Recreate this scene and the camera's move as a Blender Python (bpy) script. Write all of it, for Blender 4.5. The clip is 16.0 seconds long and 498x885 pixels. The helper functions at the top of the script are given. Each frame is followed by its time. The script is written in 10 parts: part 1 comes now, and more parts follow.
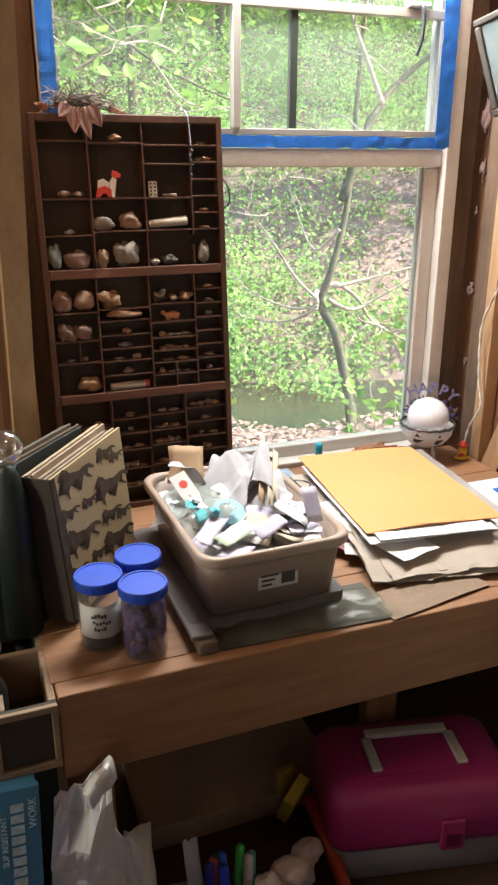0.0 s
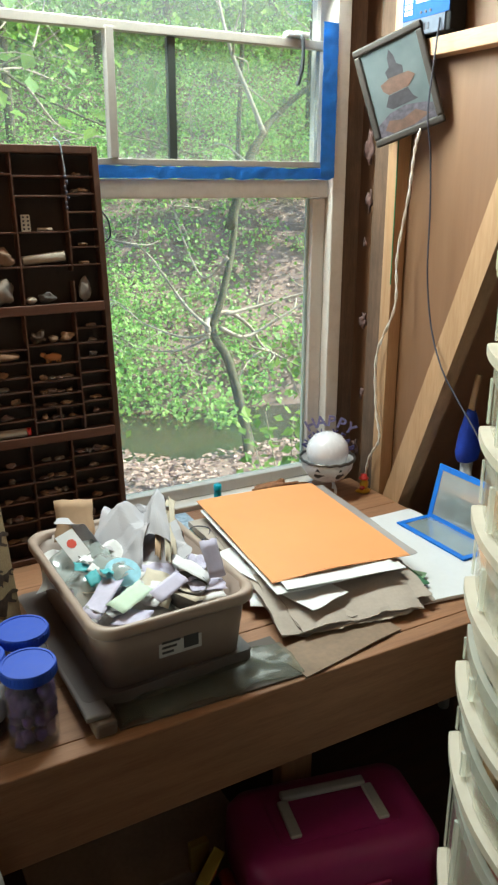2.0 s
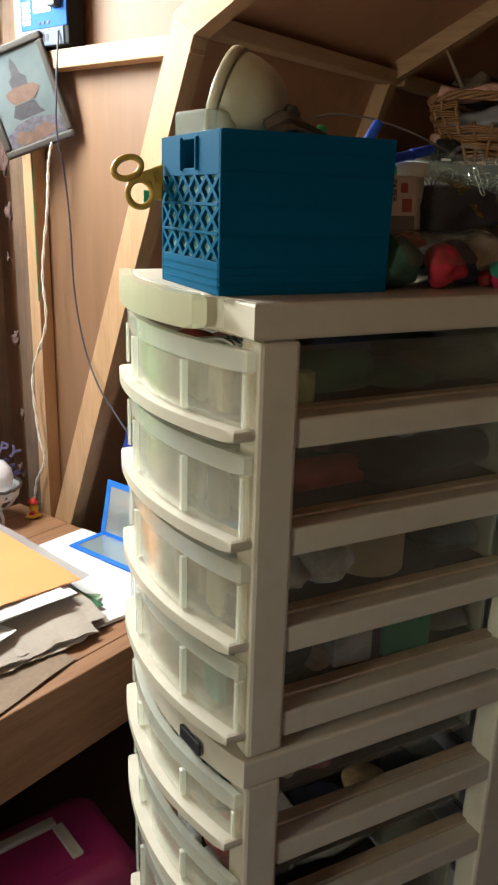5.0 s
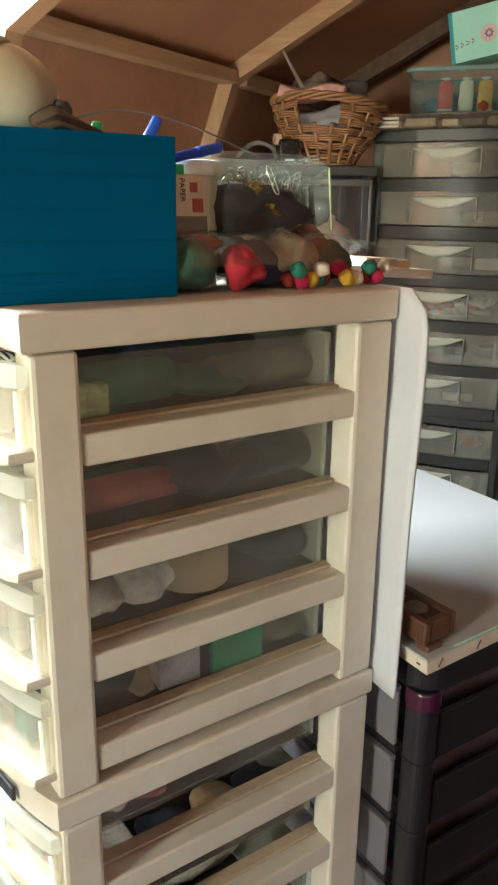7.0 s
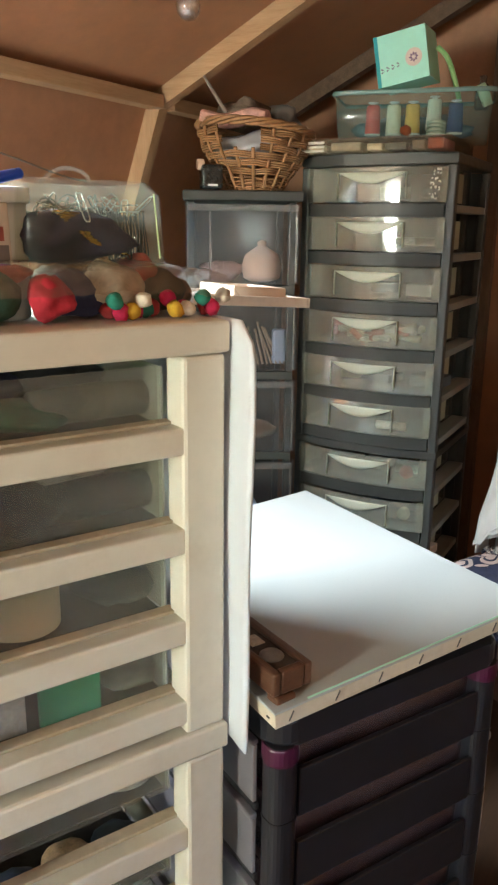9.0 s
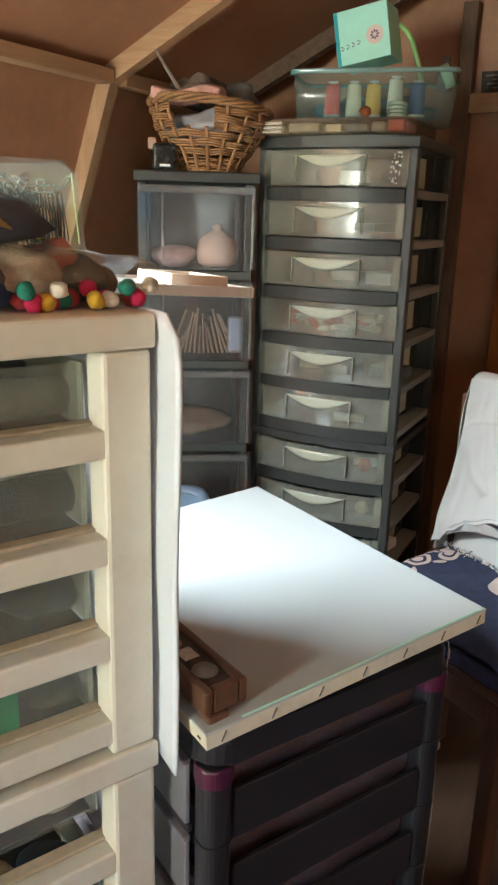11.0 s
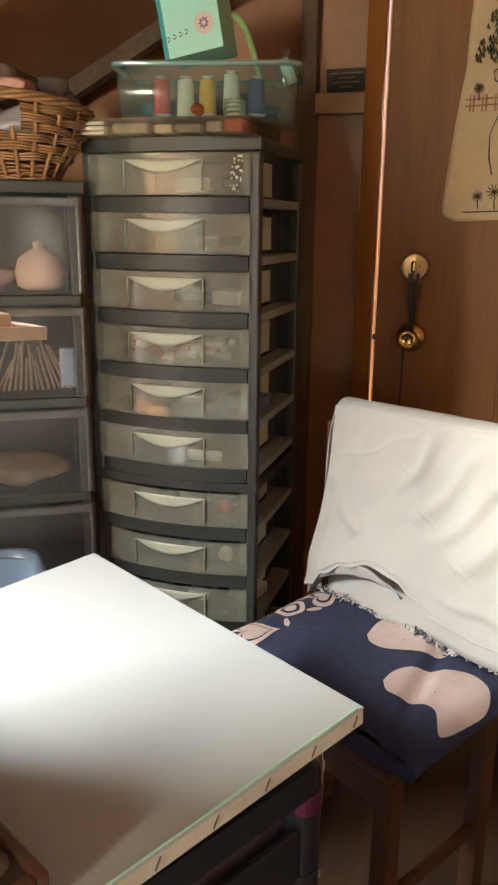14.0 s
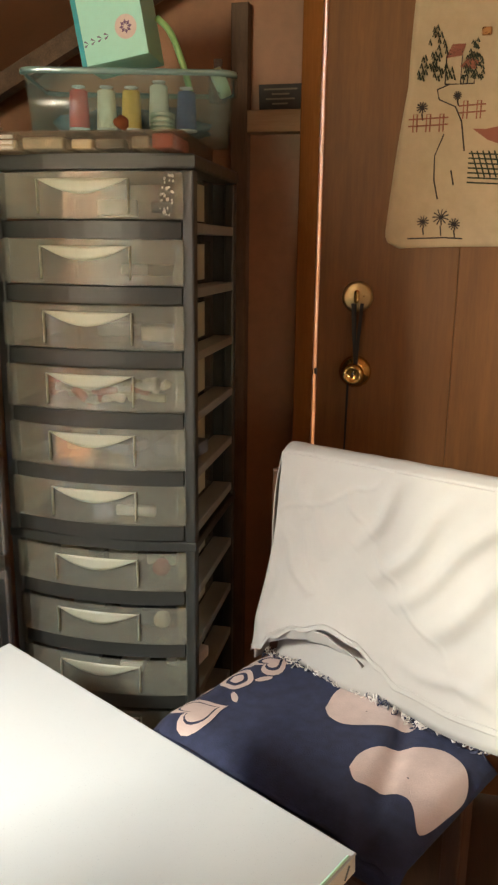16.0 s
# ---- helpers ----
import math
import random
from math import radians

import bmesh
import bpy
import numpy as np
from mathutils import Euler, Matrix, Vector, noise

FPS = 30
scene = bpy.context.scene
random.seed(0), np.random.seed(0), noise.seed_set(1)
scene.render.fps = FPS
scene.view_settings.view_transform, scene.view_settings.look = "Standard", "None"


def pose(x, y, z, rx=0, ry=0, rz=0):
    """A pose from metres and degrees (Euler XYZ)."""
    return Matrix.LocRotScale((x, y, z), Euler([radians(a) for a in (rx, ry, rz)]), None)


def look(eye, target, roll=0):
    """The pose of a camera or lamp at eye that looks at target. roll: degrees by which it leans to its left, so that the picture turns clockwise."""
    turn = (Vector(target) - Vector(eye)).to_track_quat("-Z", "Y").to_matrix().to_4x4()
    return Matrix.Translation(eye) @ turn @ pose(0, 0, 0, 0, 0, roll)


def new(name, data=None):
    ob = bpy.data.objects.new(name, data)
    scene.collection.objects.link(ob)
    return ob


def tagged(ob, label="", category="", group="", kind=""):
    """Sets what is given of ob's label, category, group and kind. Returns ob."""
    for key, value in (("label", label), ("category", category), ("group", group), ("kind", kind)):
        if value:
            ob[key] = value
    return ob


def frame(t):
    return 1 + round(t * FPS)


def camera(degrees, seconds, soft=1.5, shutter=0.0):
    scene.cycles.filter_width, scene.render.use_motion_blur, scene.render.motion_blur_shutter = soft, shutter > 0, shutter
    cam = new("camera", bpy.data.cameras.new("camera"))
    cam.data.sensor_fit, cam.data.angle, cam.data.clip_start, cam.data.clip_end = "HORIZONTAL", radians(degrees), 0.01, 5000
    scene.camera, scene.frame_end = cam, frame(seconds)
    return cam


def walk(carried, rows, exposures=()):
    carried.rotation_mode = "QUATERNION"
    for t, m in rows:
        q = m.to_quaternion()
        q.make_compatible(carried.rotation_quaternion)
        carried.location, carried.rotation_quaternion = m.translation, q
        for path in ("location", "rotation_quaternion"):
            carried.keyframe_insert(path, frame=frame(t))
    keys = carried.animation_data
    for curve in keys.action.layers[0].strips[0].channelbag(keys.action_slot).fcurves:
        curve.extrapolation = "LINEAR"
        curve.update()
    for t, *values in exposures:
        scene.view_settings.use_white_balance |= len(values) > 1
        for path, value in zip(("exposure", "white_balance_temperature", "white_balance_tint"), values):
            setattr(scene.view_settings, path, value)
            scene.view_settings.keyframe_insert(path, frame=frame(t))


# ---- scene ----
cam = camera(35.5, 16.0, 2.4)
PATH = [
    (0, (0.216, -0.184, 1.346), (0.889, 1.569, 0.657), 0.2),
    (0.5, (0.24, -0.132, 1.357), (0.999, 1.606, 0.724), 0.2),
    (1, (0.256, -0.121, 1.361), (1.046, 1.613, 0.755), -0.3),
    (1.5, (0.26, -0.104, 1.358), (1.086, 1.61, 0.74), 0.2),
    (2, (0.264, -0.089, 1.353), (1.183, 1.573, 0.725), 0.1),
    (2.5, (0.271, -0.09, 1.357), (1.357, 1.464, 0.72), 0.5),
    (3, (0.283, -0.093, 1.361), (1.509, 1.354, 0.725), 1.1),
    (3.5, (0.309, -0.1, 1.363), (1.627, 1.268, 0.738), 1.7),
    (4, (0.319, -0.106, 1.366), (1.698, 1.209, 0.758), 1.8),
    (4.2, (0.321, -0.104, 1.369), (1.723, 1.187, 0.764), 1.6),
    (6.3, (0.39, -0.1, 1.366), (2.035, 0.874, 0.777), 2.0),
    (6.5, (0.395, -0.11, 1.366), (2.047, 0.85, 0.777), 1.7),
    (7, (0.443, -0.166, 1.368), (2.095, 0.798, 0.782), 0.8),
    (7.5, (0.493, -0.226, 1.37), (2.132, 0.769, 0.8), 0.0),
    (8, (0.527, -0.253, 1.376), (2.156, 0.768, 0.825), 0.3),
    (8.5, (0.572, -0.292, 1.38), (2.213, 0.718, 0.845), 0.4),
    (8.7, (0.582, -0.307, 1.374), (2.234, 0.69, 0.845), 0.6),
    (10.8, (0.669, -0.323, 1.381), (2.33, 0.636, 0.815), 1.4),
    (11, (0.677, -0.318, 1.378), (2.358, 0.604, 0.807), 1.6),
    (11.5, (0.707, -0.324, 1.379), (2.418, 0.529, 0.79), 2.1),
    (12, (0.757, -0.32, 1.386), (2.502, 0.463, 0.803), 2.3),
    (12.5, (0.811, -0.298, 1.389), (2.589, 0.428, 0.832), 1.8),
    (13, (0.849, -0.304, 1.387), (2.647, 0.372, 0.831), 1.6),
    (13.5, (0.88, -0.301, 1.382), (2.687, 0.357, 0.832), 1.3),
    (14, (0.926, -0.277, 1.384), (2.739, 0.37, 0.842), 0.6),
    (14.5, (0.961, -0.251, 1.38), (2.792, 0.364, 0.859), 0.4),
    (15, (0.991, -0.22, 1.395), (2.845, 0.348, 0.906), 0.6),
    (15.5, (1.041, -0.197, 1.395), (2.915, 0.322, 0.928), 0.4),
    (16, (1.093, -0.184, 1.392), (2.979, 0.273, 0.905), 0.7),
]
# seconds, stops, kelvin and tint of the camera's own automatic picture
EXPOSE = [(0.0, 2.25, 6550, 13), (0.5, 1.95, 6300, 6), (1.0, 1.8, 6200, 0), (2.0, 1.7, 6150, 0), (4.2, 1.85, 6300, 6), (6.3, 3.18, 6350, 9), (7.0, 3.95, 6050, 7), (7.5, 4.35, 5900, 6), (8.7, 4.4, 5850, 5), (11.0, 4.35, 5750, 5), (13.0, 4.3, 6250, 8), (14.5, 4.25, 6800, 12), (16.0, 4.2, 7000, 12)]
walk(cam, [(t, look(eye, target, roll)) for t, eye, target, roll in PATH], EXPOSE)

# ---- daylight ----
SUN_EL, SUN_AZ = 42.0, 104.0
world = bpy.data.worlds.new("world")
scene.world = world
world.use_nodes = True
wn = world.node_tree.nodes
sky = wn.new("ShaderNodeTexSky")
sky.sky_type, sky.sun_disc = "NISHITA", False
sky.sun_elevation, sky.sun_rotation = radians(SUN_EL), radians(SUN_AZ)
world.node_tree.links.new(sky.outputs[0], wn["Background"].inputs[0])
wn["Background"].inputs[1].default_value = 0.15
sun_data = bpy.data.lights.new("sun", "SUN")
sun_data.energy, sun_data.angle, sun_data.color = 4.2, radians(0.6), (1.0, 0.93, 0.82)
sun = new("sun", sun_data)
se, sa = radians(SUN_EL), radians(SUN_AZ)
sun.matrix_world = look((math.sin(sa) * math.cos(se) * 20, math.cos(sa) * math.cos(se) * 20, math.sin(se) * 20), (0, 0, 0))


def opening_lamp(name, m, w, h, watts, color):
    """Sky light standing in a window's opening."""
    d = bpy.data.lights.new(name, "AREA")
    d.shape, d.size, d.size_y, d.energy, d.color = "RECTANGLE", w, h, watts, color
    ob = new(name, d)
    ob.matrix_world = m
    return ob


opening_lamp("sky_north", look((0.94, 1.565, 1.850), (0.94, 0.21, 0.80)), 0.86, 0.150, 9.8, (0.97, 1.0, 0.94))
# warm fill lamp in an unseen skylight that is added for it
opening_lamp("sky_south", look((-0.62, -1.865, 1.20), (1.0, 0.4, 1.0)), 0.96, 0.44, 0.25, (1.0, 0.84, 0.62))
opening_lamp("sky_west", look((-1.27, 0.76, 1.25), (2.4, 0.3, 1.2)), 0.20, 0.78, 3.9, (1.0, 0.98, 0.74))

# ---- mesh and material helpers ----
R = random.Random(7)


def part(name, bm, material, parent=None, label="", smooth=False, kind=""):
    """Link a bmesh as one mesh object under a thing or a part."""
    me = bpy.data.meshes.new(name)
    bmesh.ops.recalc_face_normals(bm, faces=bm.faces)
    bm.to_mesh(me)
    bm.free()
    if smooth:
        me.polygons.foreach_set("use_smooth", [True] * len(me.polygons))
    me.materials.append(material)
    ob = new(name, me)
    ob.parent = parent
    if label:
        ob["label"] = label
    if kind:
        ob["kind"] = kind
    return ob


def thing(name, label, category, m=None, group="", kind=""):
    """An Empty at a thing's base that holds its parts."""
    ob = new(name)
    ob.empty_display_size = 0.05
    if m is not None:
        ob.matrix_world = m
    return tagged(ob, label, category, group, kind)


def single(name, bm, material, label, category, m=None, group="", kind="", smooth=False):
    ob = part(name, bm, material, None, "", smooth)
    if m is not None:
        ob.matrix_world = m
    return tagged(ob, label, category, group, kind)


def B():
    return bmesh.new()


def obox(bm, m, sx, sy, sz, bev=0.0):
    """A box of that size centred on the pose m, its edges eased by bev."""
    made = bmesh.ops.create_cube(bm, size=1.0, matrix=m @ Matrix.Diagonal((sx, sy, sz, 1)))
    if bev > 0:
        edges = list({e for v in made["verts"] for e in v.link_edges})
        bmesh.ops.bevel(bm, geom=edges, offset=min(bev, 0.45 * min(sx, sy, sz)), segments=2, profile=0.5, affect="EDGES")
    return bm


def box(bm, x0, y0, z0, x1, y1, z1, bev=0.0):
    return obox(bm, Matrix.Translation(((x0 + x1) / 2, (y0 + y1) / 2, (z0 + z1) / 2)), abs(x1 - x0), abs(y1 - y0), abs(z1 - z0), bev)


def bar(bm, p, q, w, h, up=(0, 0, 1), bev=0.0):
    """A straight timber from p to q, w wide across and h high along up."""
    p, q = Vector(p), Vector(q)
    x = (q - p).normalized()
    y = Vector(up).cross(x).normalized()
    z = x.cross(y)
    m = Matrix((x, y, z)).transposed().to_4x4()
    m.translation = (p + q) / 2
    return obox(bm, m, (q - p).length, w, h, bev)


def prism(bm, pts, z0, z1, m=Matrix(), bev=0.0):
    """An upright prism over a polygon."""
    low = [bm.verts.new(m @ Vector((x, y, z0))) for x, y in pts]
    top = [bm.verts.new(m @ Vector((x, y, z1))) for x, y in pts]
    n = len(pts)
    faces = [bm.faces.new(low[::-1]), bm.faces.new(top)]
    faces += [bm.faces.new((low[i], low[(i + 1) % n], top[(i + 1) % n], top[i])) for i in range(n)]
    if bev > 0:
        edges = list({e for f in faces[:2] for e in f.edges})
        bmesh.ops.bevel(bm, geom=edges, offset=bev, segments=2, profile=0.5, affect="EDGES")
    return bm


def rounded(w, d, r, n=5):
    """The outline of a rounded rectangle, centred."""
    out = []
    for cx, cy, a in ((w / 2 - r, d / 2 - r, 0), (-w / 2 + r, d / 2 - r, 90), (-w / 2 + r, -d / 2 + r, 180), (w / 2 - r, -d / 2 + r, 270)):
        for i in range(n + 1):
            t = radians(a + 90 * i / n)
            out.append((cx + r * math.cos(t), cy + r * math.sin(t)))
    return out


def loft(bm, rings, cap0=True, cap1=True, m=Matrix()):
    """Skin over rings of equal count."""
    vs = [[bm.verts.new(m @ Vector(p)) for p in ring] for ring in rings]
    n = len(vs[0])
    for a, b in zip(vs, vs[1:]):
        for i in range(n):
            bm.faces.new((a[i], a[(i + 1) % n], b[(i + 1) % n], b[i]))
    if cap0:
        bm.faces.new(vs[0][::-1])
    if cap1:
        bm.faces.new(vs[-1])
    return bm


def lathe(bm, profile, n=24, m=Matrix(), cap0=True, cap1=True):
    rings = [[(max(r, 1e-4) * math.cos(2 * math.pi * i / n), max(r, 1e-4) * math.sin(2 * math.pi * i / n), z) for i in range(n)] for r, z in profile]
    return loft(bm, rings, cap0, cap1, m)


def tub(bm, w, d, h, r, wall=0.003, flare=0.0, lip=0.0, m=Matrix()):
    """An open box with rounded corners, walls of true thickness and an outward lip."""
    def ring(dw, z):
        return [(x, y, z) for x, y in rounded(w + dw, d + dw, max(r + dw / 2, 0.001))]
    rings = [ring(-2 * flare, 0), ring(0, h - 0.001)]
    if lip > 0:
        rings += [ring(2 * lip, h - 0.001), ring(2 * lip, h), ]
    rings += [ring(-2 * wall, h), ring(-2 * flare - 2 * wall, wall)]
    return loft(bm, rings, True, True, m)


def tube(bm, pts, radii, n=6, caps=True):
    """A round rod along a line of points; radii one number or one for each point."""
    pts = [Vector(p) for p in pts]
    if not hasattr(radii, "__len__"):
        radii = [radii] * len(pts)
    ref = Vector((0.31, 0.17, 0.93))
    rings = []
    for i, p in enumerate(pts):
        d = (pts[min(i + 1, len(pts) - 1)] - pts[max(i - 1, 0)]).normalized()
        if abs(d.dot(ref)) > 0.96:
            ref = Vector((0.9, 0.3, 0.1))
        a = d.cross(ref).normalized()
        b = d.cross(a)
        rings.append([p + radii[i] * (math.cos(2 * math.pi * k / n) * a + math.sin(2 * math.pi * k / n) * b) for k in range(n)])
    return loft(bm, rings, caps, caps)


def smooth_line(pts, k=6):
    """Catmull-Rom points through the given ones."""
    pts = [Vector(p) for p in pts]
    q = [2 * pts[0] - pts[1], *pts, 2 * pts[-1] - pts[-2]]
    out = []
    for i in range(1, len(q) - 2):
        for j in range(k):
            t = j / k
            out.append(0.5 * ((2 * q[i]) + (q[i + 1] - q[i - 1]) * t + (2 * q[i - 1] - 5 * q[i] + 4 * q[i + 1] - q[i + 2]) * t * t + (3 * q[i] - q[i - 1] - 3 * q[i + 1] + q[i + 2]) * t**3))
    out.append(pts[-1])
    return out


def rock(bm, c, size, seed=0, rough=0.25, sub=2, m=Matrix()):
    """A lump: a ball pushed in and out by noise."""
    made = bmesh.ops.create_icosphere(bm, subdivisions=sub, radius=1.0)
    off = Vector((seed * 3.7, seed * 1.9, seed * 5.3))
    for v in made["verts"]:
        k = 1 + rough * noise.noise(v.co * 1.3 + off) * 1.6 + 0.4 * rough * noise.noise(v.co * 3.5 + off)
        v.co = m @ (Vector(c) + Vector((v.co.x * size[0], v.co.y * size[1], v.co.z * size[2])) * k)
    return bm


def sheet(bm, fn, nu, nv, thick=0.0):
    """A surface fn(u, v) over the unit square, with a back face when thick is given."""
    top = [[bm.verts.new(fn(i / nu, j / nv)) for j in range(nv + 1)] for i in range(nu + 1)]
    for i in range(nu):
        for j in range(nv):
            bm.faces.new((top[i][j], top[i + 1][j], top[i + 1][j + 1], top[i][j + 1]))
    if thick > 0:
        bm.normal_update()
        low = [[bm.verts.new(v.co - v.normal * thick) for v in row] for row in top]
        for i in range(nu):
            for j in range(nv):
                bm.faces.new((low[i][j], low[i][j + 1], low[i + 1][j + 1], low[i + 1][j]))
        edge = [(0, j) for j in range(nv)] + [(i, nv) for i in range(nu)] + [(nu, j) for j in range(nv, 0, -1)] + [(i, 0) for i in range(nu, 0, -1)]
        for a, b in zip(edge, edge[1:] + edge[:1]):
            bm.faces.new((top[a[0]][a[1]], top[b[0]][b[1]], low[b[0]][b[1]], low[a[0]][a[1]]))
    return bm


class Nodes:
    """A small hand for building a material."""

    def __init__(self, name):
        self.mat = bpy.data.materials.new(name)
        self.mat.use_nodes = True
        self.tree = self.mat.node_tree
        self.bsdf = self.tree.nodes["Principled BSDF"]
        self.out = self.tree.nodes["Material Output"]

    def add(self, kind, **values):
        n = self.tree.nodes.new(kind)
        for k, v in values.items():
            n.inputs[k.replace("_", " ")].default_value = v
        return n

    def link(self, a, b):
        self.tree.links.new(a, b)

    def noise(self, coord, scale, detail=4.0, rough=0.55):
        n = self.add("ShaderNodeTexNoise", Scale=scale, Detail=detail, Roughness=rough)
        self.link(coord, n.inputs["Vector"])
        return n.outputs["Fac"]

    def ramp(self, fac, stops):
        n = self.add("ShaderNodeValToRGB")
        el = n.color_ramp.elements
        while len(el) < len(stops):
            el.new(0.5)
        for e, (p, c) in zip(el, stops):
            e.position, e.color = p, (*c, 1) if len(c) == 3 else c
        self.link(fac, n.inputs[0])
        return n.outputs[0]

    def coord(self, scale=(1, 1, 1), random=True):
        tc = self.add("ShaderNodeTexCoord")
        mp = self.add("ShaderNodeMapping")
        mp.inputs["Scale"].default_value = scale
        self.link(tc.outputs["Object"], mp.inputs["Vector"])
        if random:
            oi = self.add("ShaderNodeObjectInfo")
            k = self.add("ShaderNodeMath")
            k.operation = "MULTIPLY"
            k.inputs[1].default_value = 9.0
            self.link(oi.outputs["Random"], k.inputs[0])
            c = self.add("ShaderNodeCombineXYZ")
            for a in range(3):
                self.link(k.outputs[0], c.inputs[a])
            self.link(c.outputs[0], mp.inputs["Location"])
        return mp.outputs[0]

    def mix(self, fac, a, b, mode="MIX"):
        n = self.add("ShaderNodeMix")
        n.data_type, n.blend_type = "RGBA", mode
        for v, i in ((fac, 0), (a, 6), (b, 7)):
            if isinstance(v, (int, float)):
                n.inputs[i].default_value = v
            elif isinstance(v, tuple):
                n.inputs[i].default_value = (*v, 1)
            else:
                self.link(v, n.inputs[i])
        return n.outputs[2]

    def bump(self, height, strength=0.2, dist=0.002):
        n = self.add("ShaderNodeBump", Strength=strength, Distance=dist)
        self.link(height, n.inputs["Height"])
        self.link(n.outputs[0], self.bsdf.inputs["Normal"])


def shade(c, k):
    return tuple(min(max(v * k, 0), 1) for v in c)


def plain(name, c, rough=0.5, metal=0.0, var=0.12, scale=9.0, bump=0.08, bscale=160.0, dirt=0.0, dirt_c=(0.12, 0.08, 0.05), coat=0.0, sub=0.0, spec=0.5):
    """A painted, moulded or woven surface: two scales of change, relief and some dirt."""
    k = Nodes(name)
    co = k.coord()
    big = k.noise(co, scale, 3)
    fine = k.noise(co, scale * 11, 4)
    col = k.mix(k.ramp(big, [(0.3, (0, 0, 0)), (0.7, (1, 1, 1))]), shade(c, 1 - var), shade(c, 1 + var))
    col = k.mix(0.25, col, k.ramp(fine, [(0.35, shade(c, 1 - 1.5 * var)), (0.65, shade(c, 1 + var))]))
    if dirt > 0:
        d = k.noise(co, scale * 2.3, 6, 0.7)
        col = k.mix(k.ramp(d, [(0.5, (0, 0, 0)), (0.72, (dirt, dirt, dirt))]), col, dirt_c)
    k.link(col, k.bsdf.inputs["Base Color"])
    rg = k.ramp(fine, [(0.2, (max(rough - 0.08, 0.02),) * 3), (0.8, (min(rough + 0.08, 1),) * 3)])
    k.link(rg, k.bsdf.inputs["Roughness"])
    k.bsdf.inputs["Metallic"].default_value = metal
    k.bsdf.inputs["Coat Weight"].default_value = coat
    k.bsdf.inputs["Specular IOR Level"].default_value = spec
    if sub > 0:
        k.bsdf.inputs["Subsurface Weight"].default_value = sub
        k.bsdf.inputs["Subsurface Radius"].default_value = (0.01, 0.008, 0.006)
    if bump > 0:
        k.bump(k.noise(co, bscale, 3), bump, 0.001)
    return k.mat


def wood(name, light, dark, axis="x", rough=0.6, rings=14.0, knots=True, bump=0.25, wear=0.0):
    """Sawn timber with its grain along one axis, knots and pores."""
    k = Nodes(name)
    sc = {"x": (0.09, 1, 1), "y": (1, 0.09, 1), "z": (1, 1, 0.09)}[axis]
    co = k.coord(sc)
    co2 = k.coord()
    warp = k.noise(co, 6, 3)
    band = k.noise(co, rings * 3, 5, 0.6)
    fine = k.noise(co, rings * 22, 3)
    col = k.mix(k.ramp(band, [(0.32, (0, 0, 0)), (0.68, (1, 1, 1))]), dark, light)
    col = k.mix(0.3, col, k.ramp(fine, [(0.35, dark), (0.65, light)]))
    col = k.mix(k.ramp(warp, [(0.35, (0.28,) * 3), (0.65, (0, 0, 0))]), col, shade(dark, 0.85))
    if knots:
        v = k.add("ShaderNodeTexVoronoi", Scale=3.1)
        ks = {"x": (0.35, 1.6, 1.6), "y": (1.6, 0.35, 1.6), "z": (1.6, 1.6, 0.35)}[axis]
        k.link(k.coord(ks), v.inputs["Vector"])
        col = k.mix(k.ramp(v.outputs["Distance"], [(0.035, (0.85,) * 3), (0.075, (0, 0, 0))]), col, shade(dark, 0.35))
    if wear > 0:
        col = k.mix(k.ramp(k.noise(co2, 7, 6, 0.7), [(0.45, (0, 0, 0)), (0.7, (wear,) * 3)]), col, (0.05, 0.035, 0.025))
    k.link(col, k.bsdf.inputs["Base Color"])
    k.bsdf.inputs["Roughness"].default_value = rough
    k.bump(fine, bump, 0.0015)
    return k.mat


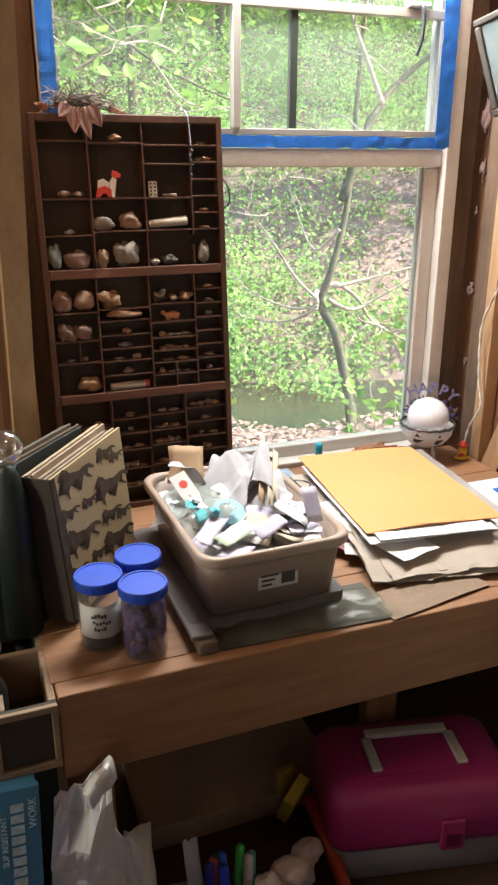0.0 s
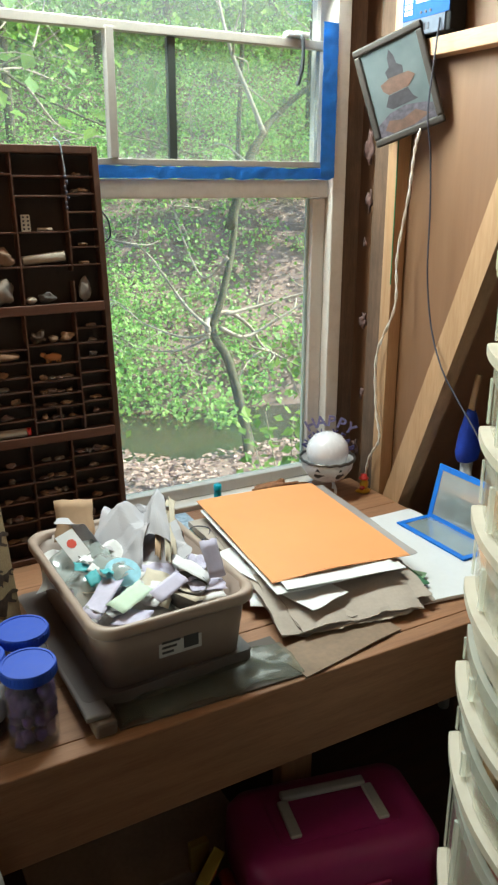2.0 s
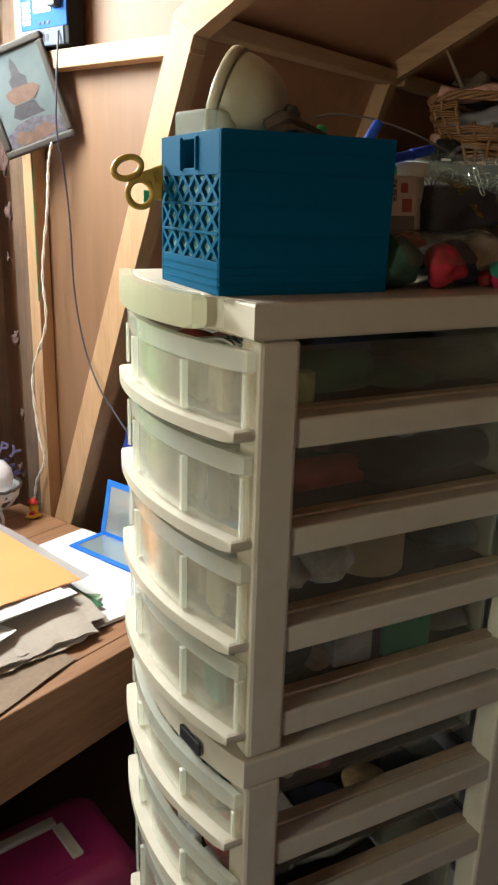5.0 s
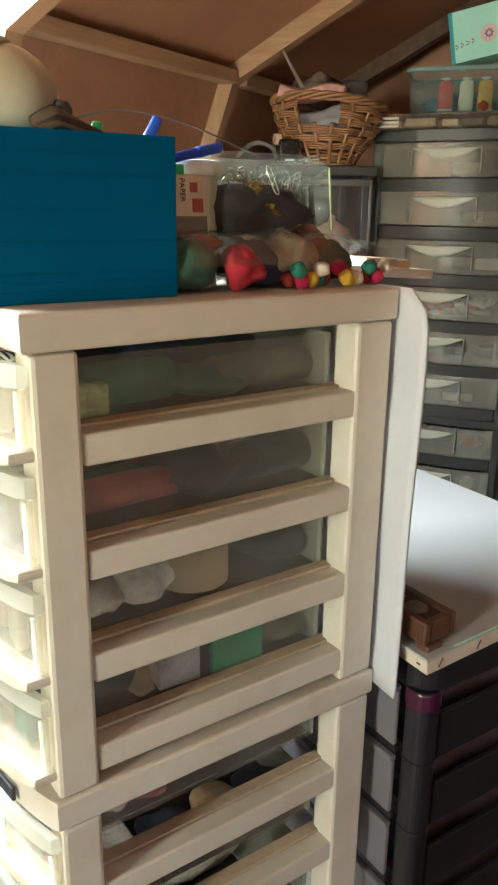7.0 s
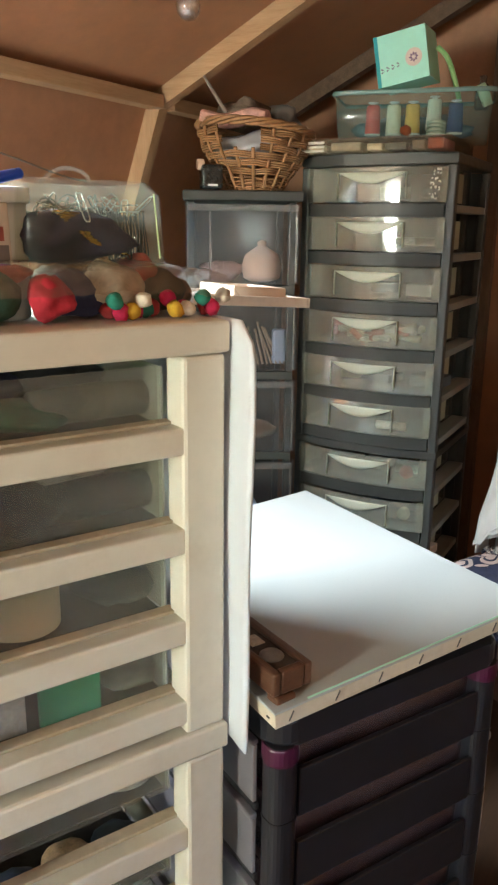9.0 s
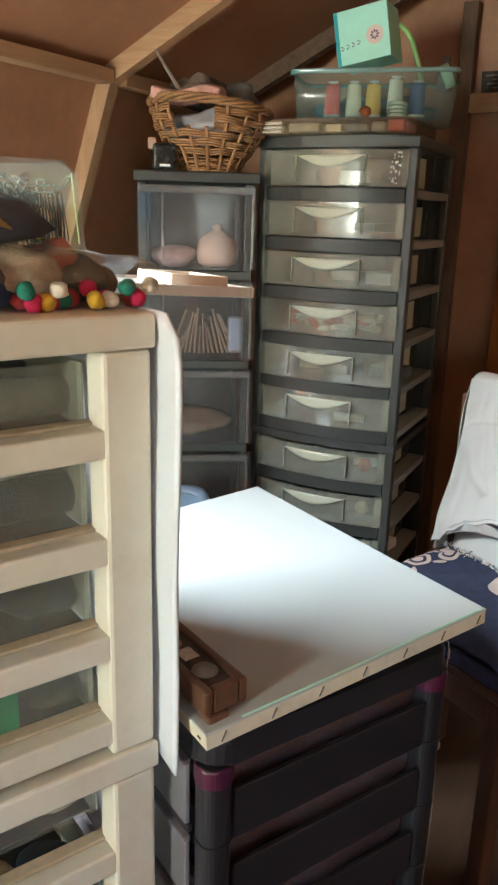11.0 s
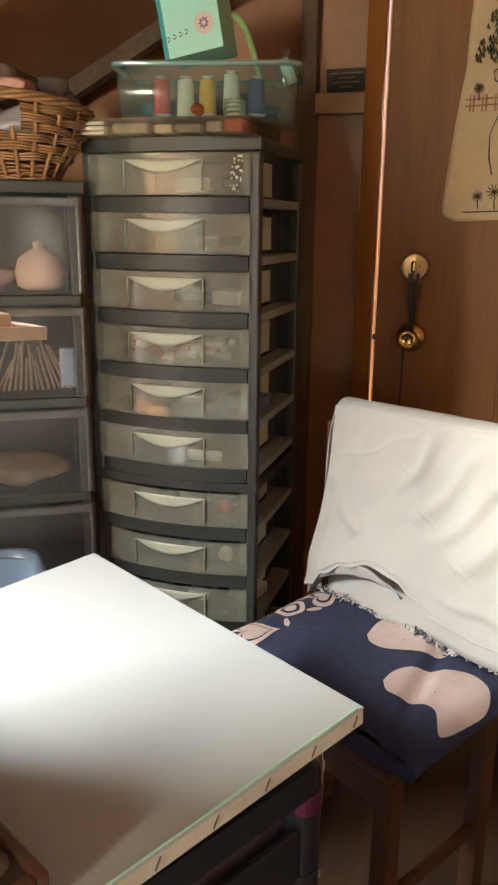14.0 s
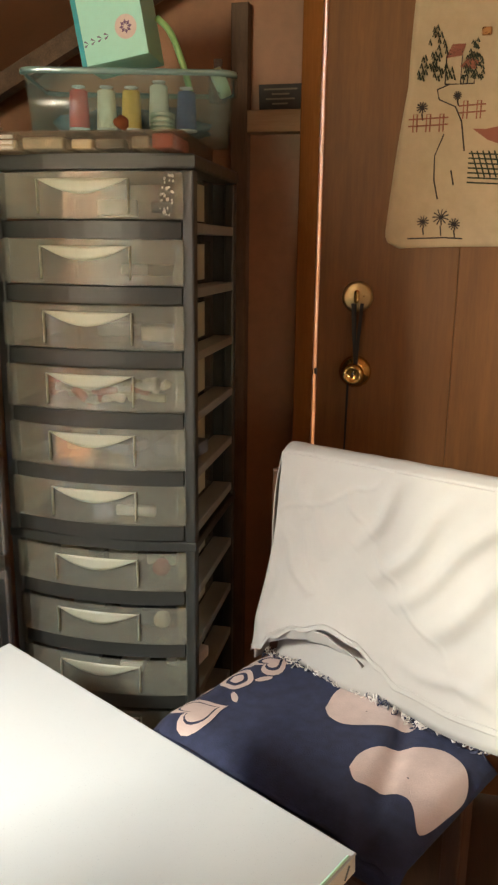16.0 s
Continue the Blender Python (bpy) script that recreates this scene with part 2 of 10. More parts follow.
def see_through(name, c, haze=0.25, rough=0.12, gloss=0.08, scratch=0.0, fres=0.8, through_share=0.45):
    """Clear or frosted plastic and glass: light goes straight through, a part of it is scattered and a part mirrored."""
    k = Nodes(name)
    co = k.coord()
    tr = k.add("ShaderNodeBsdfTransparent")
    tr.inputs[0].default_value = (*[0.5 + 0.5 * v for v in c], 1)
    k.bsdf.inputs["Base Color"].default_value = (*c, 1)
    k.bsdf.inputs["Roughness"].default_value = max(rough, 0.25)
    tl = k.add("ShaderNodeBsdfTranslucent")
    tl.inputs[0].default_value = (*c, 1)
    body = k.add("ShaderNodeMixShader")
    body.inputs[0].default_value = through_share
    k.link(k.bsdf.outputs[0], body.inputs[1])
    k.link(tl.outputs[0], body.inputs[2])
    m1 = k.add("ShaderNodeMixShader")
    n = k.noise(co, 12, 5, 0.6)
    k.link(k.ramp(n, [(0.3, (haze * 0.94,) * 3), (0.75, (min(haze * 1.06 + scratch, 1),) * 3)]), m1.inputs[0])
    k.link(tr.outputs[0], m1.inputs[1])
    k.link(body.outputs[0], m1.inputs[2])
    gl = k.add("ShaderNodeBsdfGlossy")
    gl.inputs["Roughness"].default_value = rough
    lw = k.add("ShaderNodeLayerWeight")
    lw.inputs[0].default_value = 0.5
    fr = k.add("ShaderNodeMath")
    fr.operation = "POWER"
    fr.inputs[1].default_value = 4.0
    k.link(lw.outputs["Facing"], fr.inputs[0])
    mm = k.add("ShaderNodeMath")
    mm.operation = "MULTIPLY_ADD"
    mm.inputs[1].default_value, mm.inputs[2].default_value = fres, gloss * 0.5
    k.link(fr.outputs[0], mm.inputs[0])
    m2 = k.add("ShaderNodeMixShader")
    k.link(mm.outputs[0], m2.inputs[0])
    k.link(m1.outputs[0], m2.inputs[1])
    k.link(gl.outputs[0], m2.inputs[2])
    k.link(m2.outputs[0], k.out.inputs[0])
    return k.mat


def leafy(name, a, b, trans=0.4, island=True):
    """Leaves: each its own green, lit through from behind."""
    k = Nodes(name)
    g = k.add("ShaderNodeNewGeometry")
    col = k.ramp(g.outputs["Random Per Island"], [(0.0, a), (1.0, b)])
    k.link(col, k.bsdf.inputs["Base Color"])
    k.bsdf.inputs["Roughness"].default_value = 0.55
    if trans > 0:
        tl = k.add("ShaderNodeBsdfTranslucent")
        k.link(col, tl.inputs[0])
        m = k.add("ShaderNodeMixShader")
        m.inputs[0].default_value = trans
        k.link(k.bsdf.outputs[0], m.inputs[1])
        k.link(tl.outputs[0], m.inputs[2])
        k.link(m.outputs[0], k.out.inputs[0])
    return k.mat


# ---- materials ----
PINE_X = wood("pine_along_x", (0.48, 0.30, 0.165), (0.33, 0.19, 0.095), "x")
PINE_Y = wood("pine_along_y", (0.48, 0.30, 0.165), (0.33, 0.19, 0.095), "y")
PINE_Z = wood("pine_along_z", (0.48, 0.30, 0.165), (0.33, 0.19, 0.095), "z")
FIR_X = wood("fir_beam", (0.36, 0.178, 0.088), (0.22, 0.102, 0.048), "x", rings=20)
OLD_Z = wood("weathered_stud", (0.20, 0.12, 0.075), (0.09, 0.055, 0.035), "z", rough=0.8, wear=0.5)
OLD_X = wood("weathered_board", (0.20, 0.12, 0.075), (0.09, 0.055, 0.035), "x", rough=0.8, wear=0.5)
PLY = wood("cheek_plywood", (0.200, 0.104, 0.051), (0.168, 0.084, 0.040), "z", rings=5, knots=False, bump=0.05)
HARDBOARD = plain("brown_hardboard", (0.36, 0.175, 0.090), 0.45, var=0.18, scale=3, bump=0.05, bscale=300, dirt=0.2)
DOORWOOD = wood("stained_door_boards", (0.23, 0.092, 0.019), (0.14, 0.052, 0.011), "z", rough=0.6, rings=9, bump=0.12)
FLOORWOOD = wood("floor_boards", (0.085, 0.045, 0.024), (0.045, 0.024, 0.013), "x", rough=0.6, wear=0.4)
CASEWOOD = wood("walnut_case", (0.13, 0.060, 0.035), (0.065, 0.030, 0.018), "z", rough=0.5, knots=False)
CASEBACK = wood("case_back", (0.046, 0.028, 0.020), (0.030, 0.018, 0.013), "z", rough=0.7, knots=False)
VINYL = plain("white_vinyl", (0.62, 0.58, 0.53), 0.38, var=0.05, bump=0.03, dirt=0.25, dirt_c=(0.3, 0.25, 0.2))
ALU = plain("mill_aluminium", (0.42, 0.40, 0.36), 0.42, metal=0.3, var=0.1, bump=0.05)
DARKALU = plain("dark_mullion", (0.035, 0.045, 0.04), 0.45, var=0.2)
TAPE = plain("blue_painters_tape", (0.012, 0.16, 0.62), 0.55, var=0.18, scale=40, bump=0.5, bscale=220)
GLASS = see_through("window_glass", (0.95, 1.0, 0.97), haze=0.07, rough=0.02, gloss=0.04)
SCREEN = see_through("dusty_glass", (0.80, 0.88, 0.82), haze=0.16, rough=0.05, gloss=0.04)
PINK = plain("pink_insulation", (0.12, 0.068, 0.06), 0.95, var=0.35, scale=30, bump=1.0, bscale=60)

# ---- the shed ----
WEST, EAST = -1.3, 2.98
KNEE_Y, KNEE_Z, FOOT_Y = 1.010, 1.695, 1.65          # where the two roof slopes meet; where the steep one meets the floor
SLOPE, RIDGE_Y = 0.477, -0.35
RIDGE_Z = KNEE_Z + SLOPE * (KNEE_Y - RIDGE_Y)
DORM_W, DORM_E, DORM_Z = 0.30, 1.56, 2.06             # the dormer's two cheeks and its ceiling
TOP_Y = KNEE_Y - (DORM_Z - KNEE_Z) / SLOPE


def slab(bm, pts, off):
    """A panel over a planar polygon, thickened along off."""
    a = [bm.verts.new(p) for p in pts]
    b = [bm.verts.new(Vector(p) + Vector(off)) for p in pts]
    n = len(a)
    bm.faces.new(a)
    bm.faces.new(b[::-1])
    for i in range(n):
        bm.faces.new((a[i], b[i], b[(i + 1) % n], a[(i + 1) % n]))
    return bm


def structure(name, bm, material, label, category="", smooth=False):
    ob = part(name, bm, material, None, "", smooth)
    return tagged(ob, label, category, kind="structure")


structure("floor", box(B(), WEST, -2.4, -0.04, EAST, FOOT_Y, 0.0), FLOORWOOD, "worn dark wooden board floor of the shed", "floor")

# steep lower slope of the roof, either side of the dormer
for nm, x0, x1 in (("wall_north_lower_east", DORM_E, EAST), ("wall_north_lower_west", WEST, DORM_W)):
    bm = slab(B(), [(x0, FOOT_Y, 0), (x1, FOOT_Y, 0), (x1, KNEE_Y, KNEE_Z), (x0, KNEE_Y, KNEE_Z)], (0, 0.015, 0.006))
    structure(nm, bm, HARDBOARD, "brown hardboard panel on the steep lower roof slope", "roof panel")
bm = B()
for x0, x1, y1, z1 in ((DORM_E, EAST, KNEE_Y, KNEE_Z), (WEST, DORM_W, KNEE_Y, KNEE_Z), (DORM_W, DORM_E, TOP_Y, DORM_Z)):
    slab(bm, [(x0, y1, z1), (x1, y1, z1), (x1, RIDGE_Y, RIDGE_Z), (x0, RIDGE_Y, RIDGE_Z)], (0, 0.007, 0.015))
slab(bm, [(WEST, -1.685, KNEE_Z), (EAST, -1.685, KNEE_Z), (EAST, RIDGE_Y, RIDGE_Z), (WEST, RIDGE_Y, RIDGE_Z)], (0, -0.007, 0.015))
slab(bm, [(DORM_W, TOP_Y, DORM_Z), (DORM_E, TOP_Y, DORM_Z), (DORM_E, 1.78, DORM_Z), (DORM_W, 1.78, DORM_Z)], (0, 0, 0.015))
structure("ceiling", bm, HARDBOARD, "brown hardboard ceiling panels under the roof", "ceiling")
# opening of the added skylight, out of view, for the southern fill lamp
SX0, SX1, SW0, SW1 = -1.12, -0.12, 0.96, 1.44


def south(z):
    return -2.35 + (2.35 - 1.685) * z / KNEE_Z


bm = B()
for x0, x1, z0, z1 in ((WEST, EAST, 0.0, SW0), (WEST, EAST, SW1, KNEE_Z), (WEST, SX0, SW0, SW1), (SX1, EAST, SW0, SW1)):
    slab(bm, [(x0, south(z0), z0), (x1, south(z0), z0), (x1, south(z1), z1), (x0, south(z1), z1)], (0, -0.015, 0.006))
structure("wall_south", bm, PLY, "bare plywood panel on the opposite roof slope with an added skylight", "wall")
win2 = thing("added_skylight", "unseen white skylight added to the opposite roof slope for fill light", "window", kind="structure")
bm = B()
for x0, x1, z0, z1 in ((SX0 - 0.03, SX1 + 0.03, SW0 - 0.03, SW0), (SX0 - 0.03, SX1 + 0.03, SW1, SW1 + 0.03), (SX0 - 0.03, SX0, SW0, SW1), (SX1, SX1 + 0.03, SW0, SW1)):
    slab(bm, [(x0, south(z0) + 0.022, z0), (x1, south(z0) + 0.022, z0), (x1, south(z1) + 0.022, z1), (x0, south(z1) + 0.022, z1)], (0, -0.02, 0.006))
part("window_frame", bm, VINYL, win2)
p = part("pane", slab(B(), [(SX0, south(SW0) - 0.008, SW0), (SX1, south(SW0) - 0.008, SW0), (SX1, south(SW1) - 0.008, SW1), (SX0, south(SW1) - 0.008, SW1)], (0, -0.004, 0.002)), GLASS, win2)
p.visible_shadow = False
WY0, WY1, WW0, WW1 = 0.64, 0.88, 0.82, 1.68           # the window in the west gable


def roof(y):
    return KNEE_Z + 0.02 + SLOPE * (KNEE_Y - y)


def gable_half(sign):
    """The gable's outline on one side of the window, as (y, z)."""
    if sign > 0:
        return [(WY1, 0), (1.66, 0), (KNEE_Y, KNEE_Z + 0.02), (WY1, roof(WY1))]
    return [(-2.36, 0), (WY0, 0), (WY0, roof(WY0)), (RIDGE_Y, RIDGE_Z + 0.02), (-1.685, KNEE_Z + 0.02)]


bm = B()
for pts in (gable_half(1), gable_half(-1), [(WY0, 0), (WY1, 0), (WY1, WW0), (WY0, WW0)], [(WY0, WW1), (WY1, WW1), (WY1, roof(WY1)), (WY0, roof(WY0))]):
    slab(bm, [(WEST, y, z) for y, z in pts], (-0.02, 0, 0))
structure("wall_west", bm, PLY, "bare plywood gable wall with a plain window", "wall")
win3 = thing("window_3", "plain white window in the gable wall", "window", kind="structure")
bm = B()
for y0, y1, z0, z1 in ((WY0, WY1, WW0, WW0 + 0.03), (WY0, WY1, WW1 - 0.03, WW1), (WY0, WY0 + 0.03, WW0 + 0.03, WW1 - 0.03), (WY1 - 0.03, WY1, WW0 + 0.03, WW1 - 0.03)):
    box(bm, WEST - 0.03, y0, z0, WEST - 0.021, y1, z1)
part("window_frame", bm, VINYL, win3)
p = part("pane", box(B(), WEST - 0.034, WY0 + 0.001, WW0 + 0.001, WEST - 0.031, WY1 - 0.001, WW1 - 0.001), GLASS, win3)
p.visible_shadow = False

# rafters, purlin and plates
RAF = 0.06
slope_n = Vector((0, -KNEE_Z, -(FOOT_Y - KNEE_Y))).normalized()      # from the steep panel into the room
rise_n = Vector((0, -SLOPE, -1)).normalized()
out_k = Vector((0, KNEE_Y, KNEE_Z))
foot, ridge = Vector((0, FOOT_Y, 0)), Vector((0, RIDGE_Y, RIDGE_Z))
da = (out_k - foot).normalized()
mit = (slope_n + rise_n).normalized()
for x in (1.54, 2.31, 2.86, 0.32, -0.45):
    hw, dp = (0.021, RAF) if x in (1.54, 0.32) else (0.017, 0.042)
    off = Vector((x - hw, 0, 0))
    in_k = out_k + mit * (dp / mit.dot(slope_n))         # the mitre's inner end
    if x != 2.86:
        bm = slab(B(), [off + p for p in (foot, out_k - da * 0.0006, in_k - da * 0.0006, foot + slope_n * dp)], (2 * hw, 0, 0))
        structure("rafter_lower", bm, PINE_Z, "bare pine rafter on the steep roof slope", "rafter")
    bm = slab(B(), [off + p for p in (out_k, ridge, ridge + rise_n * dp, in_k)], (2 * hw, 0, 0))
    structure("rafter_upper", bm, PINE_Y if x < 2.5 else OLD_X, "bare pine rafter under the ceiling", "rafter")
for x0, x1 in ((1.565, 2.287), (2.333, EAST)):
    bm = box(B(), x0, KNEE_Y - 0.052, KNEE_Z - 0.034, x1, KNEE_Y - 0.006, KNEE_Z - 0.002, 0.002)
    structure("purlin", bm, PINE_X, "bare pine purlin along the knee of the roof", "purlin")

# the dormer's cheeks: plywood triangles with a plate and a corner post
for nm, x0, x1 in (("wall_dormer_east", DORM_E + 0.004, DORM_E + 0.016), ("wall_dormer_west", DORM_W - 0.016, DORM_W - 0.004)):
    pts = [(1.67, 0.0), (1.67, DORM_Z), (TOP_Y - 0.02, DORM_Z), (KNEE_Y, KNEE_Z), (1.648, 0.0)]
    bm = slab(B(), [(x0, y, z) for y, z in pts], (x1 - x0, 0, 0))
    structure(nm, bm, PLY, "tan plywood cheek wall of the dormer", "wall")
structure("trim_plate", box(B(), 1.520, KNEE_Y - 0.04, 1.622, 1.562, 1.46, 1.659, 0.002), PINE_Y, "bare pine plate across the dormer cheek", "timber")
structure("trim_corner_post", box(B(), 1.525, 1.462, 0.0, 1.563, 1.50, DORM_Z, 0.002), PINE_Z, "bare pine corner post beside the window", "timber")
structure("trim_side_stud", box(B(), 1.532, 1.505, 0.0, 1.562, 1.560, DORM_Z, 0.002), OLD_Z, "rough dark stud in the dormer corner", "timber")
structure("trim_window_stud", box(B(), 1.478, 1.612, 0.0, 1.530, 1.70, DORM_Z, 0.002), OLD_Z, "rough weathered stud beside the window", "timber")
bm = B()
for i in range(26):
    z = 0.66 + i * 0.055 + R.uniform(-0.02, 0.02)
    if R.random() < 0.36:
        q = R.uniform(0.4, 1.0)
        rock(bm, (1.543 + R.uniform(-0.006, 0.004), 1.594 + R.uniform(-0.010, 0.006), z), (0.006 * q, 0.011 * q, 0.028 * q * R.uniform(0.5, 1.2)), i, 0.9, 3)
structure("trim_insulation", bm, PINK, "tufts of pink fibre insulation in the corner gap", "insulation", True)
# darker pine than the other timbers: this post's shadow is put into its colour
structure("trim_west_post", box(B(), 0.325, 1.40, 0.0, 0.358, 1.49, DORM_Z, 0.002), wood("shaded_pine_post", (0.30, 0.16, 0.08), (0.17, 0.085, 0.04), "z"), "bare pine post beside the window", "timber")
structure("trim_west_stud", box(B(), 0.335, 1.612, 0.0, 0.434, 1.70, DORM_Z, 0.002), OLD_Z, "rough weathered stud beside the window", "timber")

# window wall round the opening
WX0, WX1, WZ0, WZ1 = 0.437, 1.475, 0.548, 1.98
bm = B()
box(bm, DORM_W - 0.02, 1.70, -0.04, WX0, 1.73, DORM_Z)
box(bm, WX1, 1.70, -0.04, DORM_E + 0.02, 1.73, DORM_Z)
box(bm, WX0, 1.70, -0.04, WX1, 1.73, WZ0)
box(bm, WX0, 1.70, WZ1, WX1, 1.73, DORM_Z)
structure("wall_north", bm, OLD_X, "dark unfinished board wall round the window", "wall")

win = thing("window_1", "white vinyl window with a taped-in aluminium storm sash above", "window", kind="structure")
bm = B()
box(bm, WX0, 1.60, WZ0, WX0 + 0.035, 1.70, WZ1, 0.003)
box(bm, WX1 - 0.040, 1.60, WZ0, WX1, 1.70, WZ1, 0.003)
box(bm, WX0 + 0.035, 1.60, WZ1 - 0.04, WX1 - 0.040, 1.70, WZ1, 0.003)
part("window_frame", bm, VINYL, win)
part("window_sill", box(B(), WX0 + 0.036, 1.585, WZ0 - 0.004, WX1 - 0.041, 1.70, WZ0 + 0.030, 0.004), VINYL, win)
low = part("lower_sash", B(), VINYL, win)
for nm, a in (("stile", (WX1 - 0.080, 1.628, 0.612, WX1 - 0.041, 1.66, 1.322)), ("stile", (WX0 + 0.036, 1.628, 0.612, WX0 + 0.07, 1.66, 1.322)),
              ("meeting_rail", (WX0 + 0.036, 1.618, 1.324, WX1 - 0.041, 1.66, 1.366)), ("bottom_rail", (WX0 + 0.036, 1.628, 0.579, WX1 - 0.041, 1.66, 0.610))):
    part(nm, box(B(), *a, 0.003), VINYL, low)
part("gasket", box(B(), WX1 - 0.088, 1.640, 0.612, WX1 - 0.0815, 1.65, 1.322, 0.001), plain("pale_gasket", (0.45, 0.55, 0.50), 0.4), low)
p = part("pane", box(B(), WX0 + 0.070, 1.646, 0.611, WX1 - 0.081, 1.650, 1.323), GLASS, low)
p.visible_shadow = False
ups = part("storm_sash", B(), ALU, win)
for nm, a, mt in (("bottom_rail", (WX0 + 0.037, 1.612, 1.394, WX1 - 0.042, 1.636, 1.408), ALU), ("top_rail", (WX0 + 0.037, 1.612, 1.657, WX1 - 0.042, 1.636, 1.676), ALU),
                  ("stile", (0.864, 1.608, 1.409, 0.882, 1.634, 1.664), ALU), ("mullion", (1.006, 1.618, 1.409, 1.024, 1.634, 1.656), DARKALU),
                  ("upper_rail", (WX0 + 0.037, 1.612, 1.90, WX1 - 0.042, 1.636, 1.93), ALU)):
    part(nm, box(B(), *a, 0.0015), mt, ups)
part("side_channel", box(B(), 1.402, 1.640, 1.370, 1.414, 1.66, 1.93, 0.001), VINYL, ups)
for a, mt in (((0.474, 1.622, 1.409, 0.863, 1.625, 1.656), GLASS), ((0.883, 1.622, 1.409, 1.005, 1.625, 1.656), SCREEN), ((1.025, 1.622, 1.409, 1.401, 1.625, 1.656), SCREEN), ((0.474, 1.622, 1.677, 1.401, 1.625, 1.899), GLASS)):
    p = part("pane", box(B(), *a), mt, ups)
    p.visible_shadow = False


def strip(x0, z0, x1, z1, y, seed, wob=0.004):
    """A strip of tape with a slightly torn, wrinkled face."""
    def f(u, v):
        x, z = x0 + (x1 - x0) * u, z0 + (z1 - z0) * v
        n = noise.noise(Vector((x * 30 + seed, z * 30, seed)))
        return Vector((x + wob * 0.4 * n, y - 0.0015 - 0.0025 * abs(n), z + wob * n * (1 if x1 - x0 > z1 - z0 else 0.2)))
    nx, nz = (60, 4) if x1 - x0 > z1 - z0 else (4, 60)
    return sheet(B(), f, nx, nz, 0.0008)


part("tape_strip", strip(0.475, 1.367, 1.44, 1.393, 1.610, 3), TAPE, win, "blue painter's tape")
part("tape_strip", strip(1.394, 1.37, 1.436, 1.715, 1.598, 5), TAPE, win, "blue painter's tape")
part("tape_strip", strip(0.440, 1.37, 0.474, 1.96, 1.598, 8), TAPE, win, "blue painter's tape")
# a strap looped over the storm sash's rail
strap = thing("strap", "dark webbing strap hung over the storm window rail", "strap")
part("webbing", tube(B(), smooth_line([(1.336, 1.606, 1.681), (1.337, 1.598, 1.672), (1.338, 1.597, 1.64), (1.334, 1.598, 1.60), (1.326, 1.600, 1.575)]), 0.005, 6), plain("black_webbing", (0.02, 0.025, 0.03), 0.7), strap)
part("tie", box(B(), 1.300, 1.604, 1.6775, 1.362, 1.628, 1.690, 0.004), plain("clear_tie", (0.65, 0.7, 0.68), 0.25), strap)

# east gable wall with its studs and the door
DY0, DY1 = -0.72, 0.1000
bm = B()
poly = [(0.155, 0), (1.66, 0), (KNEE_Y, KNEE_Z + 0.02), (RIDGE_Y, RIDGE_Z + 0.02), (-1.685, KNEE_Z + 0.02), (-2.36, 0), (DY0 - 0.05, 0), (DY0 - 0.05, 2.02), (0.155, 2.02)]
slab(bm, [(EAST, y, z) for y, z in poly], (0.02, 0, 0))
structure("wall_east", bm, HARDBOARD, "dark brown hardboard gable wall", "wall")
structure("trim_wall_stud", box(B(), 2.945, 0.278, 0.0, 2.979, 0.318, 1.92, 0.002), OLD_Z, "dark stained stud on the gable wall", "timber")
structure("trim_blocking", box(B(), 2.940, 0.1535, 1.647, 2.978, 0.2775, 1.695, 0.002), PINE_Y, "pine blocking between studs, used as a small shelf", "timber")
jambwood = wood("door_jamb_wood", (0.30, 0.115, 0.030), (0.20, 0.070, 0.018), "z", rings=10)
jambwood.node_tree.nodes["Principled BSDF"].inputs["Specular IOR Level"].default_value = 0.05
structure("trim_door_jamb", box(B(), 2.935, 0.1085, 0.0, 3.030, 0.153, 2.02, 0.002), jambwood, "stained wooden door jamb", "door jamb")
# added strip behind the door's edge that cuts down sunlight through the gap
structure("trim_door_stop", box(B(), 3.0045, 0.1016, 0.0, 3.028, 0.1083, 2.02, 0.001), jambwood, "added wooden stop strip that dims the light in the door gap", "door stop")
structure("trim_door_jamb_far", box(B(), 2.935, DY0 - 0.045, 0.0, 3.02, DY0 - 0.008, 2.02, 0.002), jambwood, "stained wooden door jamb", "door jamb")
structure("trim_door_head", box(B(), 2.935, DY0 - 0.045, 1.975, 3.02, 0.153, 2.02, 0.002), jambwood, "stained wooden door head", "door head")
door = thing("door_1", "brown stained plank door standing a crack open", "door", kind="structure")
edges = [DY1, -0.215, -0.47, DY0]
for a, b in zip(edges, edges[1:]):
    part("plank", box(B(), 2.955, b + 0.0002, 0.003, 2.995, a - 0.0002, 1.972, 0.0025), DOORWOOD, door)
part("backing", box(B(), 2.9955, DY0 + 0.001, 0.004, 3.001, DY1 - 0.001, 1.971), DOORWOOD, door)

# ---- the wooded bank outside ----
def terrain(x, y):
    """Height of the ground: a flat strip, a creek bed, then a rising bank."""
    n = noise.noise(Vector((x * 0.35, y * 0.35, 1.0)))
    n2 = noise.noise(Vector((x * 1.3, y * 1.3, 4.0)))
    z = -0.62 + 0.05 * n2
    k = lambda a, b: max(0.0, min(1.0, (y + 0.25 * x - 0.3 * n - a) / (b - a)))
    z -= 0.55 * k(5.7, 6.4) - 0.75 * k(8.0, 8.8)
    rise = max(0.0, y + 0.25 * x - 8.8)
    z += 0.60 * rise + 0.25 * n * min(rise, 1.0) + 0.06 * n2
    return min(z, 16.0 + n)


